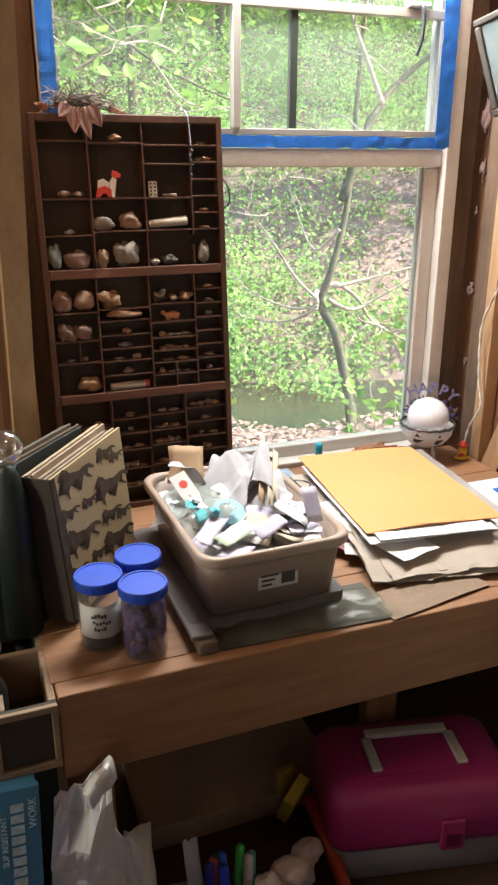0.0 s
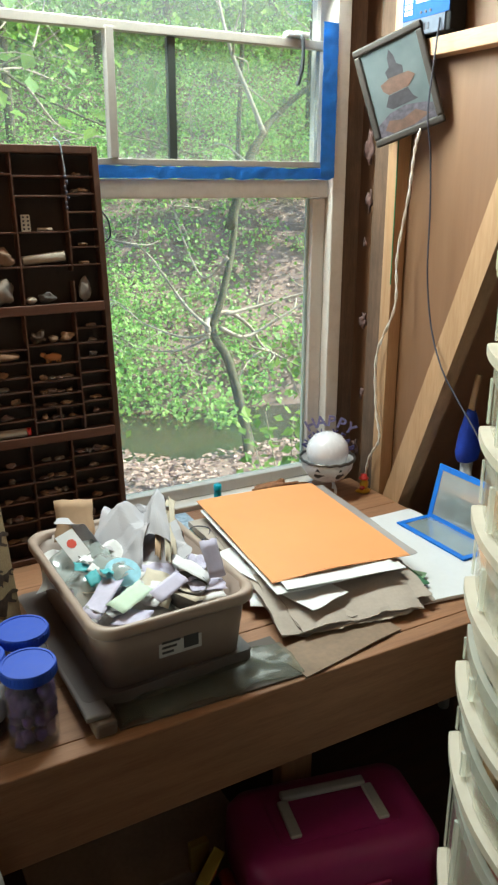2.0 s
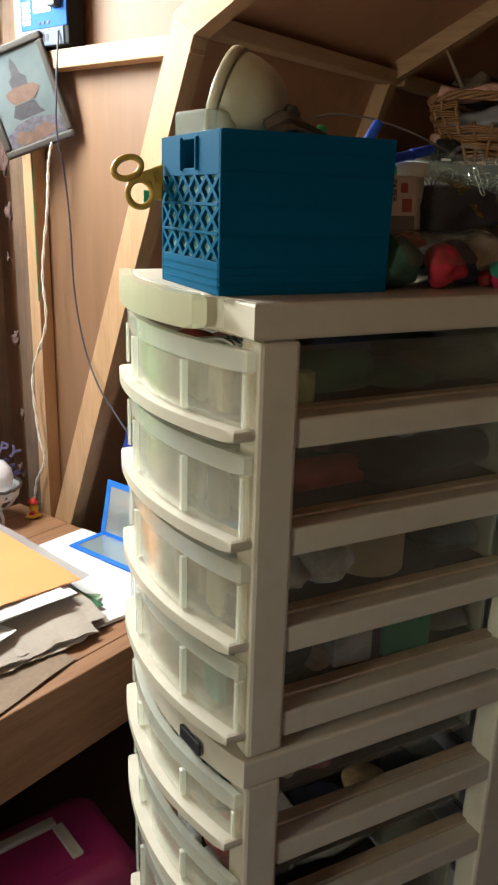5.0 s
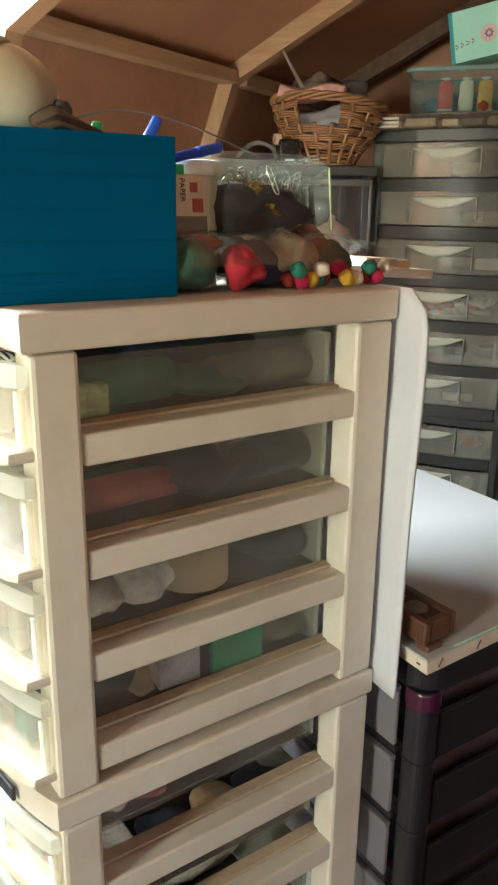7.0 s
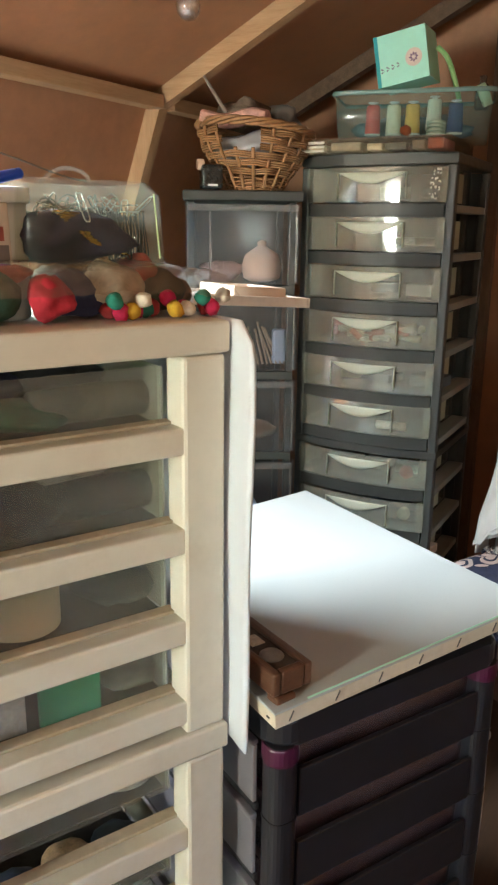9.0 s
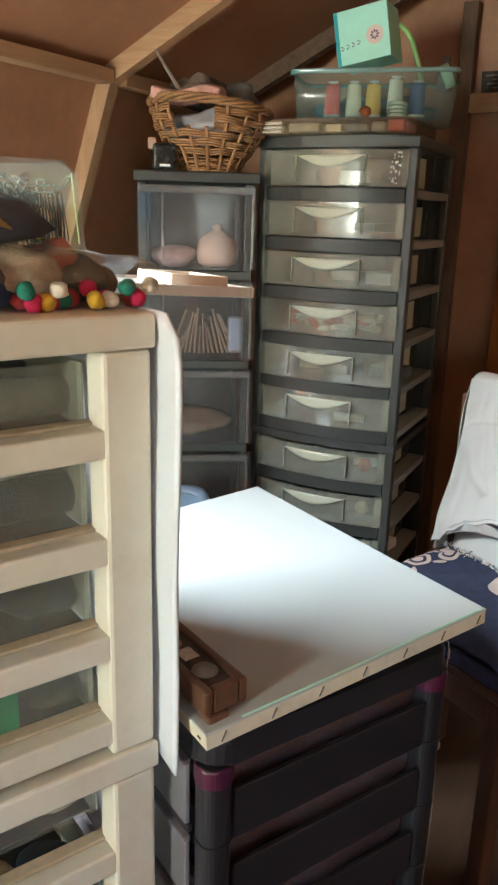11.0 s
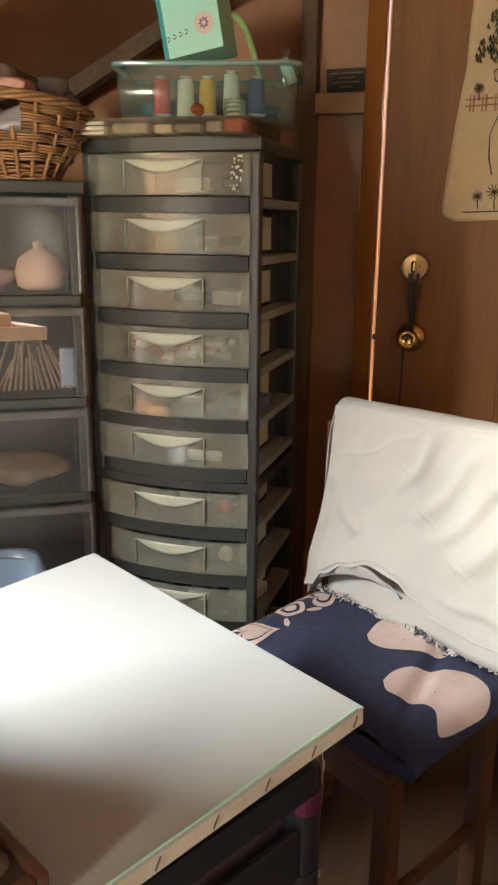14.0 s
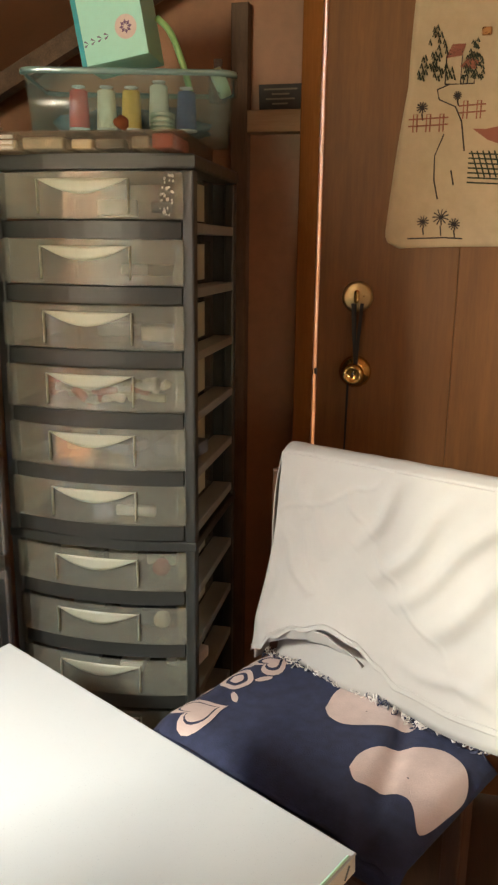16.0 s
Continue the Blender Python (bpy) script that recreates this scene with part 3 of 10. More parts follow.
SOIL = plain("forest_soil", (0.20, 0.140, 0.112), 0.95, var=0.45, scale=2.5, bump=1.0, bscale=25, dirt=0.3, dirt_c=(0.07, 0.065, 0.035))
LITTER = leafy("leaf_litter", (0.18, 0.105, 0.08), (0.56, 0.41, 0.34), 0.15)
GREEN = leafy("spring_leaves", (0.10, 0.24, 0.03), (0.33, 0.50, 0.10), 0.5)
GREEN2 = leafy("shrub_leaves", (0.13, 0.31, 0.06), (0.46, 0.68, 0.22), 0.55)
BARK = plain("grey_bark", (0.085, 0.080, 0.045), 0.9, var=0.4, scale=12, bump=1.0, bscale=40, dirt=0.5, dirt_c=(0.09, 0.11, 0.045))
TWIG = plain("pale_twig", (0.36, 0.31, 0.23), 0.8, var=0.3, scale=20)
WATER = plain("creek_water", (0.035, 0.036, 0.026), 0.25, var=0.2, bump=0.15, bscale=14)

xs = sorted({-60.0, -40.0, -25.0, *[-16 + 0.5 * i for i in range(80)], 30.0, 45.0, 60.0})
ys = sorted({-60.0, -40.0, -20.0, -8.0, *[1.5 + 0.3 * i for i in range(70)], 26.0, 32.0, 45.0, 60.0})
bm = B()
grid = [[bm.verts.new((x, y, terrain(x, y))) for y in ys] for x in xs]
for i in range(len(xs) - 1):
    for j in range(len(ys) - 1):
        bm.faces.new((grid[i][j], grid[i + 1][j], grid[i + 1][j + 1], grid[i][j + 1]))
structure("ground", bm, SOIL, "leaf-strewn woodland ground rising in a bank beyond a creek", "ground", True)
structure("water", sheet(B(), lambda u, v: Vector((-14 + 34 * u, 5.4 + 3.4 * v - 0.25 * (-14 + 34 * u), -0.93)), 30, 8), WATER, "dark shallow creek water below the bank", "water", True)


def leaf(vs, fs, c, d, up, w):
    """One folded leaf blade as two triangles on each side of its rib."""
    c, d, up = Vector(c), Vector(d), Vector(up)
    s = d.cross(up).normalized() * w
    i = len(vs)
    vs += [c, c + d * 0.45 + s + up * 0.15 * w, c + d, c + d * 0.45 - s + up * 0.15 * w]
    fs += [(i, i + 1, i + 2), (i, i + 2, i + 3)]


def stuff(name, vs, fs, material, label, category, parent=None, kind="stuff"):
    me = bpy.data.meshes.new(name)
    me.from_pydata([tuple(v) for v in vs], [], fs)
    me.materials.append(material)
    ob = new(name, me)
    if parent:
        ob.parent = parent
        return ob
    return tagged(ob, label, category, kind=kind)


def rand_dir(rr, flat=0.0):
    v = Vector((rr.gauss(0, 1), rr.gauss(0, 1), rr.gauss(0, 1) * (1 - flat)))
    return v.normalized()


rr = random.Random(11)
vs, fs = [], []
for i in range(85000):
    y = 2.4 + 14 * rr.random() ** 1.2
    x = rr.uniform(-0.6, 1.0) * (y + 2) * 0.75 + 0.5 * y - 0.3
    if 6.1 < y + 0.25 * x < 8.3:
        continue
    d = rand_dir(rr, 0.75) * rr.uniform(0.032, 0.068)
    leaf(vs, fs, (x, y, terrain(x, y) + rr.uniform(0.005, 0.04)), d, (0.3 * rr.gauss(0, 1), 0.3 * rr.gauss(0, 1), 1), d.length * 0.33)
stuff("leaf_litter", vs, fs, LITTER, "dry brown fallen leaves over the ground", "leaves")

vs, fs = [], []
for i in range(7600):
    y = 7.0 + 13.1 * rr.random() ** 1.1
    x = rr.uniform(-0.75, 1.05) * (y + 2) * 0.8 + 0.5 * y - 0.5
    gap = noise.noise(Vector((x * 0.55, y * 0.55, 9.0)))
    # the open slope east of the leaning tree is nearly bare litter
    bare = x > 0.38 * y + 0.9 * gap and y + 0.25 * x < 11.7
    if (gap < -0.36 and y + 0.25 * x < 12.0) or (bare and rr.random() < 0.74):
        continue
    h = terrain(x, y)
    r = rr.uniform(0.14, 0.46)
    cx = Vector((x, y, h + r * 0.7))
    for k in range(rr.randint(36, 80)):
        p = cx + rand_dir(rr) * r * rr.random() ** 0.4
        p.z = max(p.z, h + 0.02)
        d = rand_dir(rr, 0.3) * rr.uniform(0.028, 0.066)
        leaf(vs, fs, p, d, rand_dir(rr, 0) + Vector((0, -0.4, 0.9)), d.length * 0.36)
# bushes that hang over the creek's far edge
for i in range(330):
    x = rr.uniform(-2.0, 6.8)
    y = rr.uniform(7.35, 8.9) - 0.25 * x
    if noise.noise(Vector((x * 0.8, y * 0.8, 21.0))) < (0.12 if x > 0.42 * y else -0.12):
        continue
    h = max(terrain(x, y), -0.93)
    r = rr.uniform(0.18, 0.42)
    for k in range(50):
        p = Vector((x, y, h + r * 0.6)) + rand_dir(rr) * r * rr.random() ** 0.4
        p.z = max(p.z, h + 0.02)
        d = rand_dir(rr, 0.3) * rr.uniform(0.030, 0.070)
        leaf(vs, fs, p, d, rand_dir(rr, 0) + Vector((0, -0.4, 0.9)), d.length * 0.36)
stuff("undergrowth", vs, fs, GREEN2, "dense green shrubs covering the bank", "shrubs")

# a leafy plant right outside the window's lower corner, and seedlings by the creek
for cx, cy, h, n, nm in ((2.6, 3.6, 0.95, 90, "shrub"), (3.1, 4.1, 1.3, 130, "shrub"), (1.35, 4.6, 0.75, 46, "shrub"), (2.0, 5.3, 0.9, 70, "shrub"), (0.2, 5.0, 0.6, 30, "shrub"), (0.9, 6.2, 1.1, 90, "shrub")):
    t = thing(nm, "young leafy shrub with pale green leaves by the creek", "shrub", pose(cx, cy, terrain(cx, cy)))
    bm = B()
    vs, fs = [], []
    for k in range(5):
        top = Vector((rr.uniform(-0.3, 0.3), rr.uniform(-0.2, 0.2), h * rr.uniform(0.7, 1.0)))
        line = smooth_line([(0, 0, -0.05), top * 0.5 + rand_dir(rr) * 0.05, top], 4)
        tube(bm, line, [0.009 * (1 - 0.8 * q / len(line)) for q in range(len(line))], 5)
        for q in range(n // 3):
            p = line[rr.randint(2, len(line) - 1)] + rand_dir(rr) * rr.uniform(0.02, 0.16)
            d = rand_dir(rr, 0.4) * rr.uniform(0.05, 0.095)
            leaf(vs, fs, p, d, Vector((0, -0.5, 0.8)) + rand_dir(rr) * 0.4, d.length * 0.36)
    part("stem", bm, TWIG, t)
    stuff("foliage", vs, fs, GREEN, "", "", t)


def tree(line, r, limbs, leaves, label, bark=BARK, crown=None, size=(0.028, 0.055)):
    """A tapered trunk along a line with limbs of their own and small leaves at their ends."""
    base = Vector(line[0])
    t = thing("tree", label, "tree", Matrix.Translation(base))
    pts = smooth_line([Vector(p) - base for p in line], 6)
    n = len(pts)
    part("trunk", tube(B(), pts, [0.72 * r * (1 - 0.65 * i / n) for i in range(n)], 9), bark, t, "", True)
    vs, fs = [], []
    for limb in limbs:
        q = smooth_line([Vector(p) - base for p in limb[1:]], 6)
        bm = tube(B(), q, [0.6 * limb[0] * (1 - 0.8 * i / len(q)) for i in range(len(q))], 6)
        ends = [q[-1]]
        for k in range(5):
            a = q[rr.randint(len(q) // 3, len(q) - 1)]
            b = a + rand_dir(rr, 0.3) * rr.uniform(0.25, 0.6)
            tube(bm, smooth_line([a, (a + b) / 2 + rand_dir(rr) * 0.05, b], 3), [0.25 * limb[0], 0.22 * limb[0], 0.2 * limb[0], 0.2 * limb[0], 0.15 * limb[0], 0.12 * limb[0], 0.1 * limb[0]][:7], 4)
            ends.append(b)
        part("limb", bm, TWIG if limb[0] < 0.05 else bark, t, "", True)
        for k in range(2 * leaves):
            p = rr.choice(ends) + rand_dir(rr) * 0.42 * rr.random()
            d = rand_dir(rr, 0.3) * rr.uniform(*size)
            leaf(vs, fs, p, d, Vector((0, -0.5, 0.8)) + rand_dir(rr) * 0.5, d.length * 0.36)
    if vs:
        stuff("crown", vs, fs, GREEN, "", "", t)
    return t


def aim(px, dist):
    """A place given by its bearing east of north and its rise, in degrees, and its distance from the middle of the first stand."""
    b, e = radians(px[0]), radians(px[1])
    return Vector((0.26 + dist * math.sin(b) * math.cos(e), -0.10 + dist * math.cos(b) * math.cos(e), 1.36 + dist * math.sin(e)))


def run(dist, *way):
    return [aim(w, dist + 0.15 * i) for i, w in enumerate(way)]


D = 6.0
tree(run(D, (29.0, -19.5), (28.6, -17), (27.4, -12.4), (26.2, -10.2)) + run(D + 0.5, (26.9, -7.9), (27.7, -4.3), (28.0, -1.1), (28.2, 4), (28.6, 12)), 0.062, [
    (0.045, *run(D + 0.3, (25.9, -10.2), (25.9, -9.4), (27.3, -8.8), (29.0, -9.9), (30.1, -11.4), (33.1, -12.9))),
    (0.035, *run(D + 0.4, (26.8, -10.0), (28.6, -10.6), (30.7, -9.5), (33.7, -7.6), (36, -6))),
    (0.030, *run(D + 0.4, (27.2, -9.0), (29.5, -8.4), (33.1, -7.4), (36, -6.8))),
    (0.026, *run(D + 0.3, (26.0, -10.0), (24.4, -8.5), (22.8, -6.3), (21.2, -4.3), (18.8, -3.6))),
    (0.022, *run(D + 0.3, (26.0, -10.4), (24.0, -10.6), (21.1, -9.5), (19.5, -8.1), (17.5, -7.4))),
    (0.018, *run(D + 0.3, (26.0, -10.6), (23.5, -11.6), (20.5, -11.3), (18.5, -10.6))),
    (0.022, *run(D + 0.4, (27.4, -5.0), (25.6, -6.4), (24.2, -3.6), (23.4, -1.0))),
], 24, "bare-limbed leaning tree with pale twisted branches by the creek")
tree(run(4.6, (6, 3.6), (9.2, 5.3), (12, 6.8), (14.8, 8.1), (17.1, 9.6), (20, 11)), 0.013, [
    (0.014, *run(4.7, (12, 6.8), (14, 7.0), (16, 6.4))), (0.012, *run(4.7, (14.8, 8.1), (15.5, 10), (16.5, 13)))], 55, "thin sloping branch with fresh leaves outside the window", BARK, size=(0.028, 0.052))
tree(run(5.4, (8, 12), (10.6, 8.8), (14.3, 5.9), (19.1, 3.7), (23.3, 2.5), (27, 1.2)), 0.017, [
    (0.014, *run(5.4, (14.3, 5.9), (16.5, 3.4), (20.0, 3.0))), (0.012, *run(5.4, (10.6, 8.8), (12.5, 9.5), (14, 11.5)))], 50, "drooping leafy branch outside the upper window", BARK, size=(0.028, 0.052))
tree(run(6.6, (27.5, -3), (28.8, 1.4), (29.8, 3.2), (30.6, 4.3), (33.2, 6.4), (37, 8.4)), 0.06, [
    (0.040, *run(6.6, (29.9, 3.3), (29.0, 5.4), (27.6, 8.6), (26.7, 12), (26, 15))), (0.018, *run(6.6, (28.8, 1.4), (27, 2.6), (25.0, 2.0), (22.5, 2.6)))], 45, "forked grey sapling arching outside the window")
tree(run(3.9, (2, 9.0), (6, 8.6), (9.5, 8.0), (12.5, 8.8), (15, 8.2)), 0.008, [
    (0.008, *run(3.9, (6, 8.6), (8, 7.0), (9.4, 5.6))), (0.008, *run(3.9, (9.5, 8.0), (11.2, 7.2), (13.2, 6.8))), (0.007, *run(3.9, (12.5, 8.8), (13.8, 10), (15.6, 11)))], 16, "slender branch with large pale drooping spring leaves", BARK, size=(0.07, 0.12))
for b, e, d, r0, n in ((13, -7, 12, 0.10, 90), (19, -5, 14, 0.13, 90), (23.5, -4, 15.5, 0.11, 90), (33.0, -5, 13.5, 0.12, 90), (38, -6, 11.5, 0.10, 90), (8, -6, 13, 0.12, 90), (3, -7, 11.5, 0.1, 80), (43, -5, 12, 0.12, 80), (30.5, -4, 17, 0.13, 80), (26, -3, 19, 0.15, 80), (16, -3, 18, 0.15, 80)):
    g = aim((b, e), d)
    g.z = terrain(g.x, g.y) - 0.1
    lean = rr.uniform(-0.5, 0.5)
    up = [g, g + Vector((0.1 * lean, 0, 1.6)), g + Vector((0.5 * lean, 0.1, 3.4)), g + Vector((1.1 * lean, 0, 6.0))]
    limbs = []
    for k in range(7):
        a = up[1].lerp(up[3], 0.12 * k)
        limbs.append((0.02, a, a + Vector((rr.uniform(-0.7, 0.7), rr.uniform(-0.6, 0.3), 0.25)), a + Vector((rr.uniform(-1.6, 1.6), rr.uniform(-1.0, 0.4), rr.uniform(0.1, 0.7)))))
    tree(up, r0, limbs, n, "slender woodland tree with fresh spring leaves", size=(0.06, 0.11))
# distance closes behind the bank
bm = B()
vs, fs = [], []
for i in range(100000):
    y = 12.5 + 10 * rr.random()
    x = rr.uniform(-0.7, 1.1) * (y + 2) * 0.8 + 0.5 * y
    z = terrain(x, y) + 7.5 * rr.random() ** 1.4
    d = rand_dir(rr, 0.2) * rr.uniform(0.08, 0.17)
    leaf(vs, fs, (x, y, z), d, rand_dir(rr) + Vector((0, -0.7, 0.6)), d.length * 0.36)
stuff("far_foliage", vs, fs, GREEN, "far green foliage between the trees on the bank", "foliage")

# ---- the bench under the window and what lies on it ----
BZ, BF = 0.565, 0.842
bench = thing("workbench", "built-in pine workbench with a heavy front beam", "workbench")
part("front_beam", box(B(), 0.296, BF, 0.405, 2.05, BF + 0.038, BZ, 0.003), FIR_X, bench)
for y0, y1 in ((BF + 0.040, 1.02), (1.022, 1.20), (1.202, 1.38), (1.382, 1.583)):
    part("top_board", box(B(), 0.29, y0, BZ - 0.02, 1.517 if y1 > 1.3 else 1.56, y1, BZ - 0.001, 0.002), FIR_X, bench)
for x0, y0 in ((0.955, 1.020), (0.305, BF + 0.039), (1.45, BF + 0.039), (0.80, 1.50)):
    part("leg", box(B(), x0, y0, 0.0, x0 + 0.075, y0 + 0.038, BZ - 0.021, 0.003), wood("leg_wood", (0.34, 0.17, 0.08), (0.21, 0.10, 0.045), "z"), bench)

# printer's type case leaning on the window
CW, CH, CD = 0.412, 0.868, 0.036
case = thing("type_case", "dark wooden printer's type case used as a display rack", "display case",
             pose(0.405, 1.480, BZ, 0, 0, 0) @ pose(0, 0, 0, -5.2, 0, 0))
FT = 0.013
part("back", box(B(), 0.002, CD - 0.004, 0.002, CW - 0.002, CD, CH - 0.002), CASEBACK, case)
for a in ((0, 0, 0, FT, CD - 0.005, CH), (CW - FT, 0, 0, CW, CD - 0.005, CH)):
    part("side", box(B(), *a, 0.002), CASEWOOD, case)
for a in ((FT, 0, 0, CW - FT, CD - 0.005, FT), (FT, 0, CH - 0.016, CW - FT, CD - 0.005, CH)):
    part("end_board", box(B(), *a, 0.002), CASEWOOD, case)
for z in (0.262, 0.535):
    part("cross_rail", box(B(), FT, -0.001, z, CW - FT, CD - 0.005, z + 0.020, 0.0015), wood("rail_wood", (0.16, 0.065, 0.036), (0.09, 0.038, 0.022), "x", knots=False), case)
TH = 0.0035
shelves, walls = [], []


def rows(x0, x1, zs):
    for z in zs:
        shelves.append((x0, x1, z))


# upper third, bottom up
walls += [(0.115, 0.555, CH - 0.016), (0.232, 0.555, CH - 0.016), (0.338, 0.620, CH - 0.016), (0.338, 0.555, 0.60)]
rows(FT, 0.115, (0.625, 0.700, 0.815)); rows(0.115, 0.232, (0.632, 0.700, 0.812)); rows(0.232, 0.338, (0.632, 0.700, 0.770, 0.808)); rows(0.338, CW - FT, (0.632, 0.668, 0.703, 0.738, 0.774, 0.808))
# middle third
walls += [(0.112, 0.282, 0.535), (0.228, 0.282, 0.535), (0.334, 0.282, 0.535), (0.066, 0.352, 0.400), (0.283, 0.282, 0.335)]
rows(FT, 0.112, (0.352, 0.400, 0.462)); rows(0.112, 0.228, (0.318, 0.350, 0.378, 0.408, 0.440, 0.466)); rows(0.228, 0.334, (0.310, 0.338, 0.365, 0.395, 0.430, 0.472)); rows(0.334, CW - FT, (0.312, 0.342, 0.374, 0.405, 0.436, 0.468, 0.500))
# lower third
walls += [(0.125, FT, 0.262), (0.212, FT, 0.262), (0.300, FT, 0.262)]
rows(FT, 0.125, (0.060, 0.130, 0.200)); rows(0.125, 0.212, (0.050, 0.095, 0.140, 0.180, 0.215)); rows(0.212, 0.300, (0.050, 0.098, 0.145, 0.180, 0.218)); rows(0.300, CW - FT, (0.040, 0.080, 0.120, 0.155, 0.190, 0.225))
for x0, x1, z in shelves:
    part("slat", box(B(), x0 + TH / 2, 0.002, z - TH / 2, x1 - TH / 2, CD - 0.005, z + TH / 2, 0.0006), CASEWOOD, case)
for x, z0, z1 in walls:
    part("divider", box(B(), x - TH / 2, 0.0015, z0, x + TH / 2, CD - 0.005, z1, 0.0006), CASEWOOD, case)
CASE_M = case.matrix_world.copy()

# ---- things on the bench ----
# three jars with blue lids
LID = plain("blue_plastic_lid", (0.010, 0.060, 0.46), 0.55, var=0.1, bump=0.04)
CLEARJAR = see_through("clear_jar", (0.94, 0.93, 0.94), 0.05, 0.06, 0.06, fres=0.5)
JARPAPER = plain("jar_paper", (0.74, 0.75, 0.74), 0.7, var=0.12)
INK = plain("pen_ink", (0.03, 0.03, 0.05), 0.6)
for i, (x, y, dark, lab) in enumerate(((0.390, 0.966, 0, "clear plastic jar with a blue lid and handwritten paper inside"), (0.453, 0.914, 1, "clear plastic jar with a blue lid and purple contents"), (0.468, 1.012, 2, "clear plastic jar with a blue screw lid behind the others"))):
    j = thing("jar", lab, "jar", pose(x, y, BZ, 0, 0, 20 * i), "blue lidded jars")
    part("body", lathe(B(), [(0.034, 0.0), (0.037, 0.004), (0.037, 0.098), (0.033, 0.112), (0.033, 0.116), (0.031, 0.116), (0.031, 0.112), (0.0352, 0.097), (0.0352, 0.006), (0.03, 0.003)], 32), CLEARJAR, j, "", True)
    bm = lathe(B(), [(0.0395, 0.113), (0.0405, 0.115), (0.0405, 0.129), (0.0395, 0.1315), (0.036, 0.1315), (0.0355, 0.1300), (0.0, 0.1300)], 40)
    lid = part("lid", bm, LID, j, "ridged blue plastic lid")
    bm = B()
    for k in range(40):
        a = 2 * math.pi * k / 40
        obox(bm, Matrix.Translation((0.0405 * math.cos(a), 0.0405 * math.sin(a), 0.122)) @ Matrix.Rotation(a, 4, "Z"), 0.0012, 0.003, 0.012)
    part("grip_ridges", bm, LID, lid)
    if dark == 1:
        bm = B()
        for k in range(80):
            a = R.uniform(0, 6.3)
            rr0 = 0.0255
            c = Vector((rr0 * math.cos(a), rr0 * math.sin(a), R.uniform(0.012, 0.085)))
            rock(bm, c, (0.0105, 0.0105, 0.014), k, 0.35, 1)
        part("purple_yarn", bm, plain("purple_yarn", (0.055, 0.018, 0.13), 0.8, var=0.5, scale=60), j, "purple scraps", True)
    else:
        part("dark_filling", lathe(B(), [(0.033, 0.004), (0.0345, 0.008), (0.0345, 0.028), (0.0, 0.03)], 24), plain("dark_crumbs", (0.02, 0.018, 0.016), 0.9, var=0.5, scale=80, bump=0.8), j, "", True)
        part("paper_liner", sheet(B(), lambda u, v: Vector((0.0347 * math.cos(-3.1 + 3.2 * u), 0.0347 * math.sin(-3.1 + 3.2 * u), 0.028 + 0.06 * v)), 24, 2, 0.0006), JARPAPER, j, "white paper liner", True)
        if dark == 0:
            bm = B()
            for r0, ln in ((0, 5), (1, 6), (2, 4)):
                for k in range(ln):
                    a = -2.1 + k * 0.14 + 0.05 * r0
                    z = 0.072 - 0.013 * r0 + 0.002 * R.uniform(-1, 1)
                    obox(bm, Matrix.Translation((0.0374 * math.cos(a), 0.0374 * math.sin(a), z)) @ Matrix.Rotation(a, 4, "Z"), 0.0006, 0.004, R.uniform(0.003, 0.008))
            part("handwriting", bm, INK, j)

# horse-pattern photo album with a black book behind it
ALB_C = Nodes("album_cover")
co = ALB_C.coord((1, 1, 1), False)
fine = ALB_C.noise(co, 260, 3)
ALB_C.link(ALB_C.mix(ALB_C.ramp(fine, [(0.4, (0, 0, 0)), (0.6, (1, 1, 1))]), (0.37, 0.28, 0.155), (0.45, 0.35, 0.205)), ALB_C.bsdf.inputs["Base Color"])
ALB_C.bsdf.inputs["Roughness"].default_value = 0.75
ALB_C.bump(fine, 0.4, 0.001)
HORSE = plain("printed_brown", (0.075, 0.048, 0.032), 0.75, var=0.5, scale=90, bump=0.3, bscale=260)


def horse(bm, cx, cz, s, y):
    """A printed galloping horse: one flat outline from muzzle to tail, with four stretched legs."""
    pts = [(0.74, 0.40), (0.66, 0.36), (0.54, 0.42), (0.46, 0.30), (0.44, 0.12), (0.58, 0.00), (0.76, -0.02), (0.74, -0.14), (0.70, -0.06), (0.54, -0.08), (0.34, 0.0),
           (0.44, -0.22), (0.34, -0.44), (0.30, -0.42), (0.36, -0.22), (0.20, -0.02), (-0.18, 0.0), (-0.24, -0.16), (-0.14, -0.40), (-0.20, -0.42), (-0.32, -0.16),
           (-0.38, 0.02), (-0.54, -0.14), (-0.74, -0.30), (-0.78, -0.25), (-0.60, -0.06), (-0.50, 0.12), (-0.62, 0.14), (-0.88, -0.02), (-0.92, 0.06), (-0.70, 0.26), (-0.48, 0.30),
           (-0.20, 0.27), (0.10, 0.29), (0.20, 0.42), (0.30, 0.58), (0.42, 0.64), (0.46, 0.70), (0.52, 0.64), (0.66, 0.52)]
    f = bm.faces.new([bm.verts.new((cx - 1.25 * px * s, y, cz + 0.95 * pz * s)) for px, pz in pts])
    bmesh.ops.triangulate(bm, faces=[f])


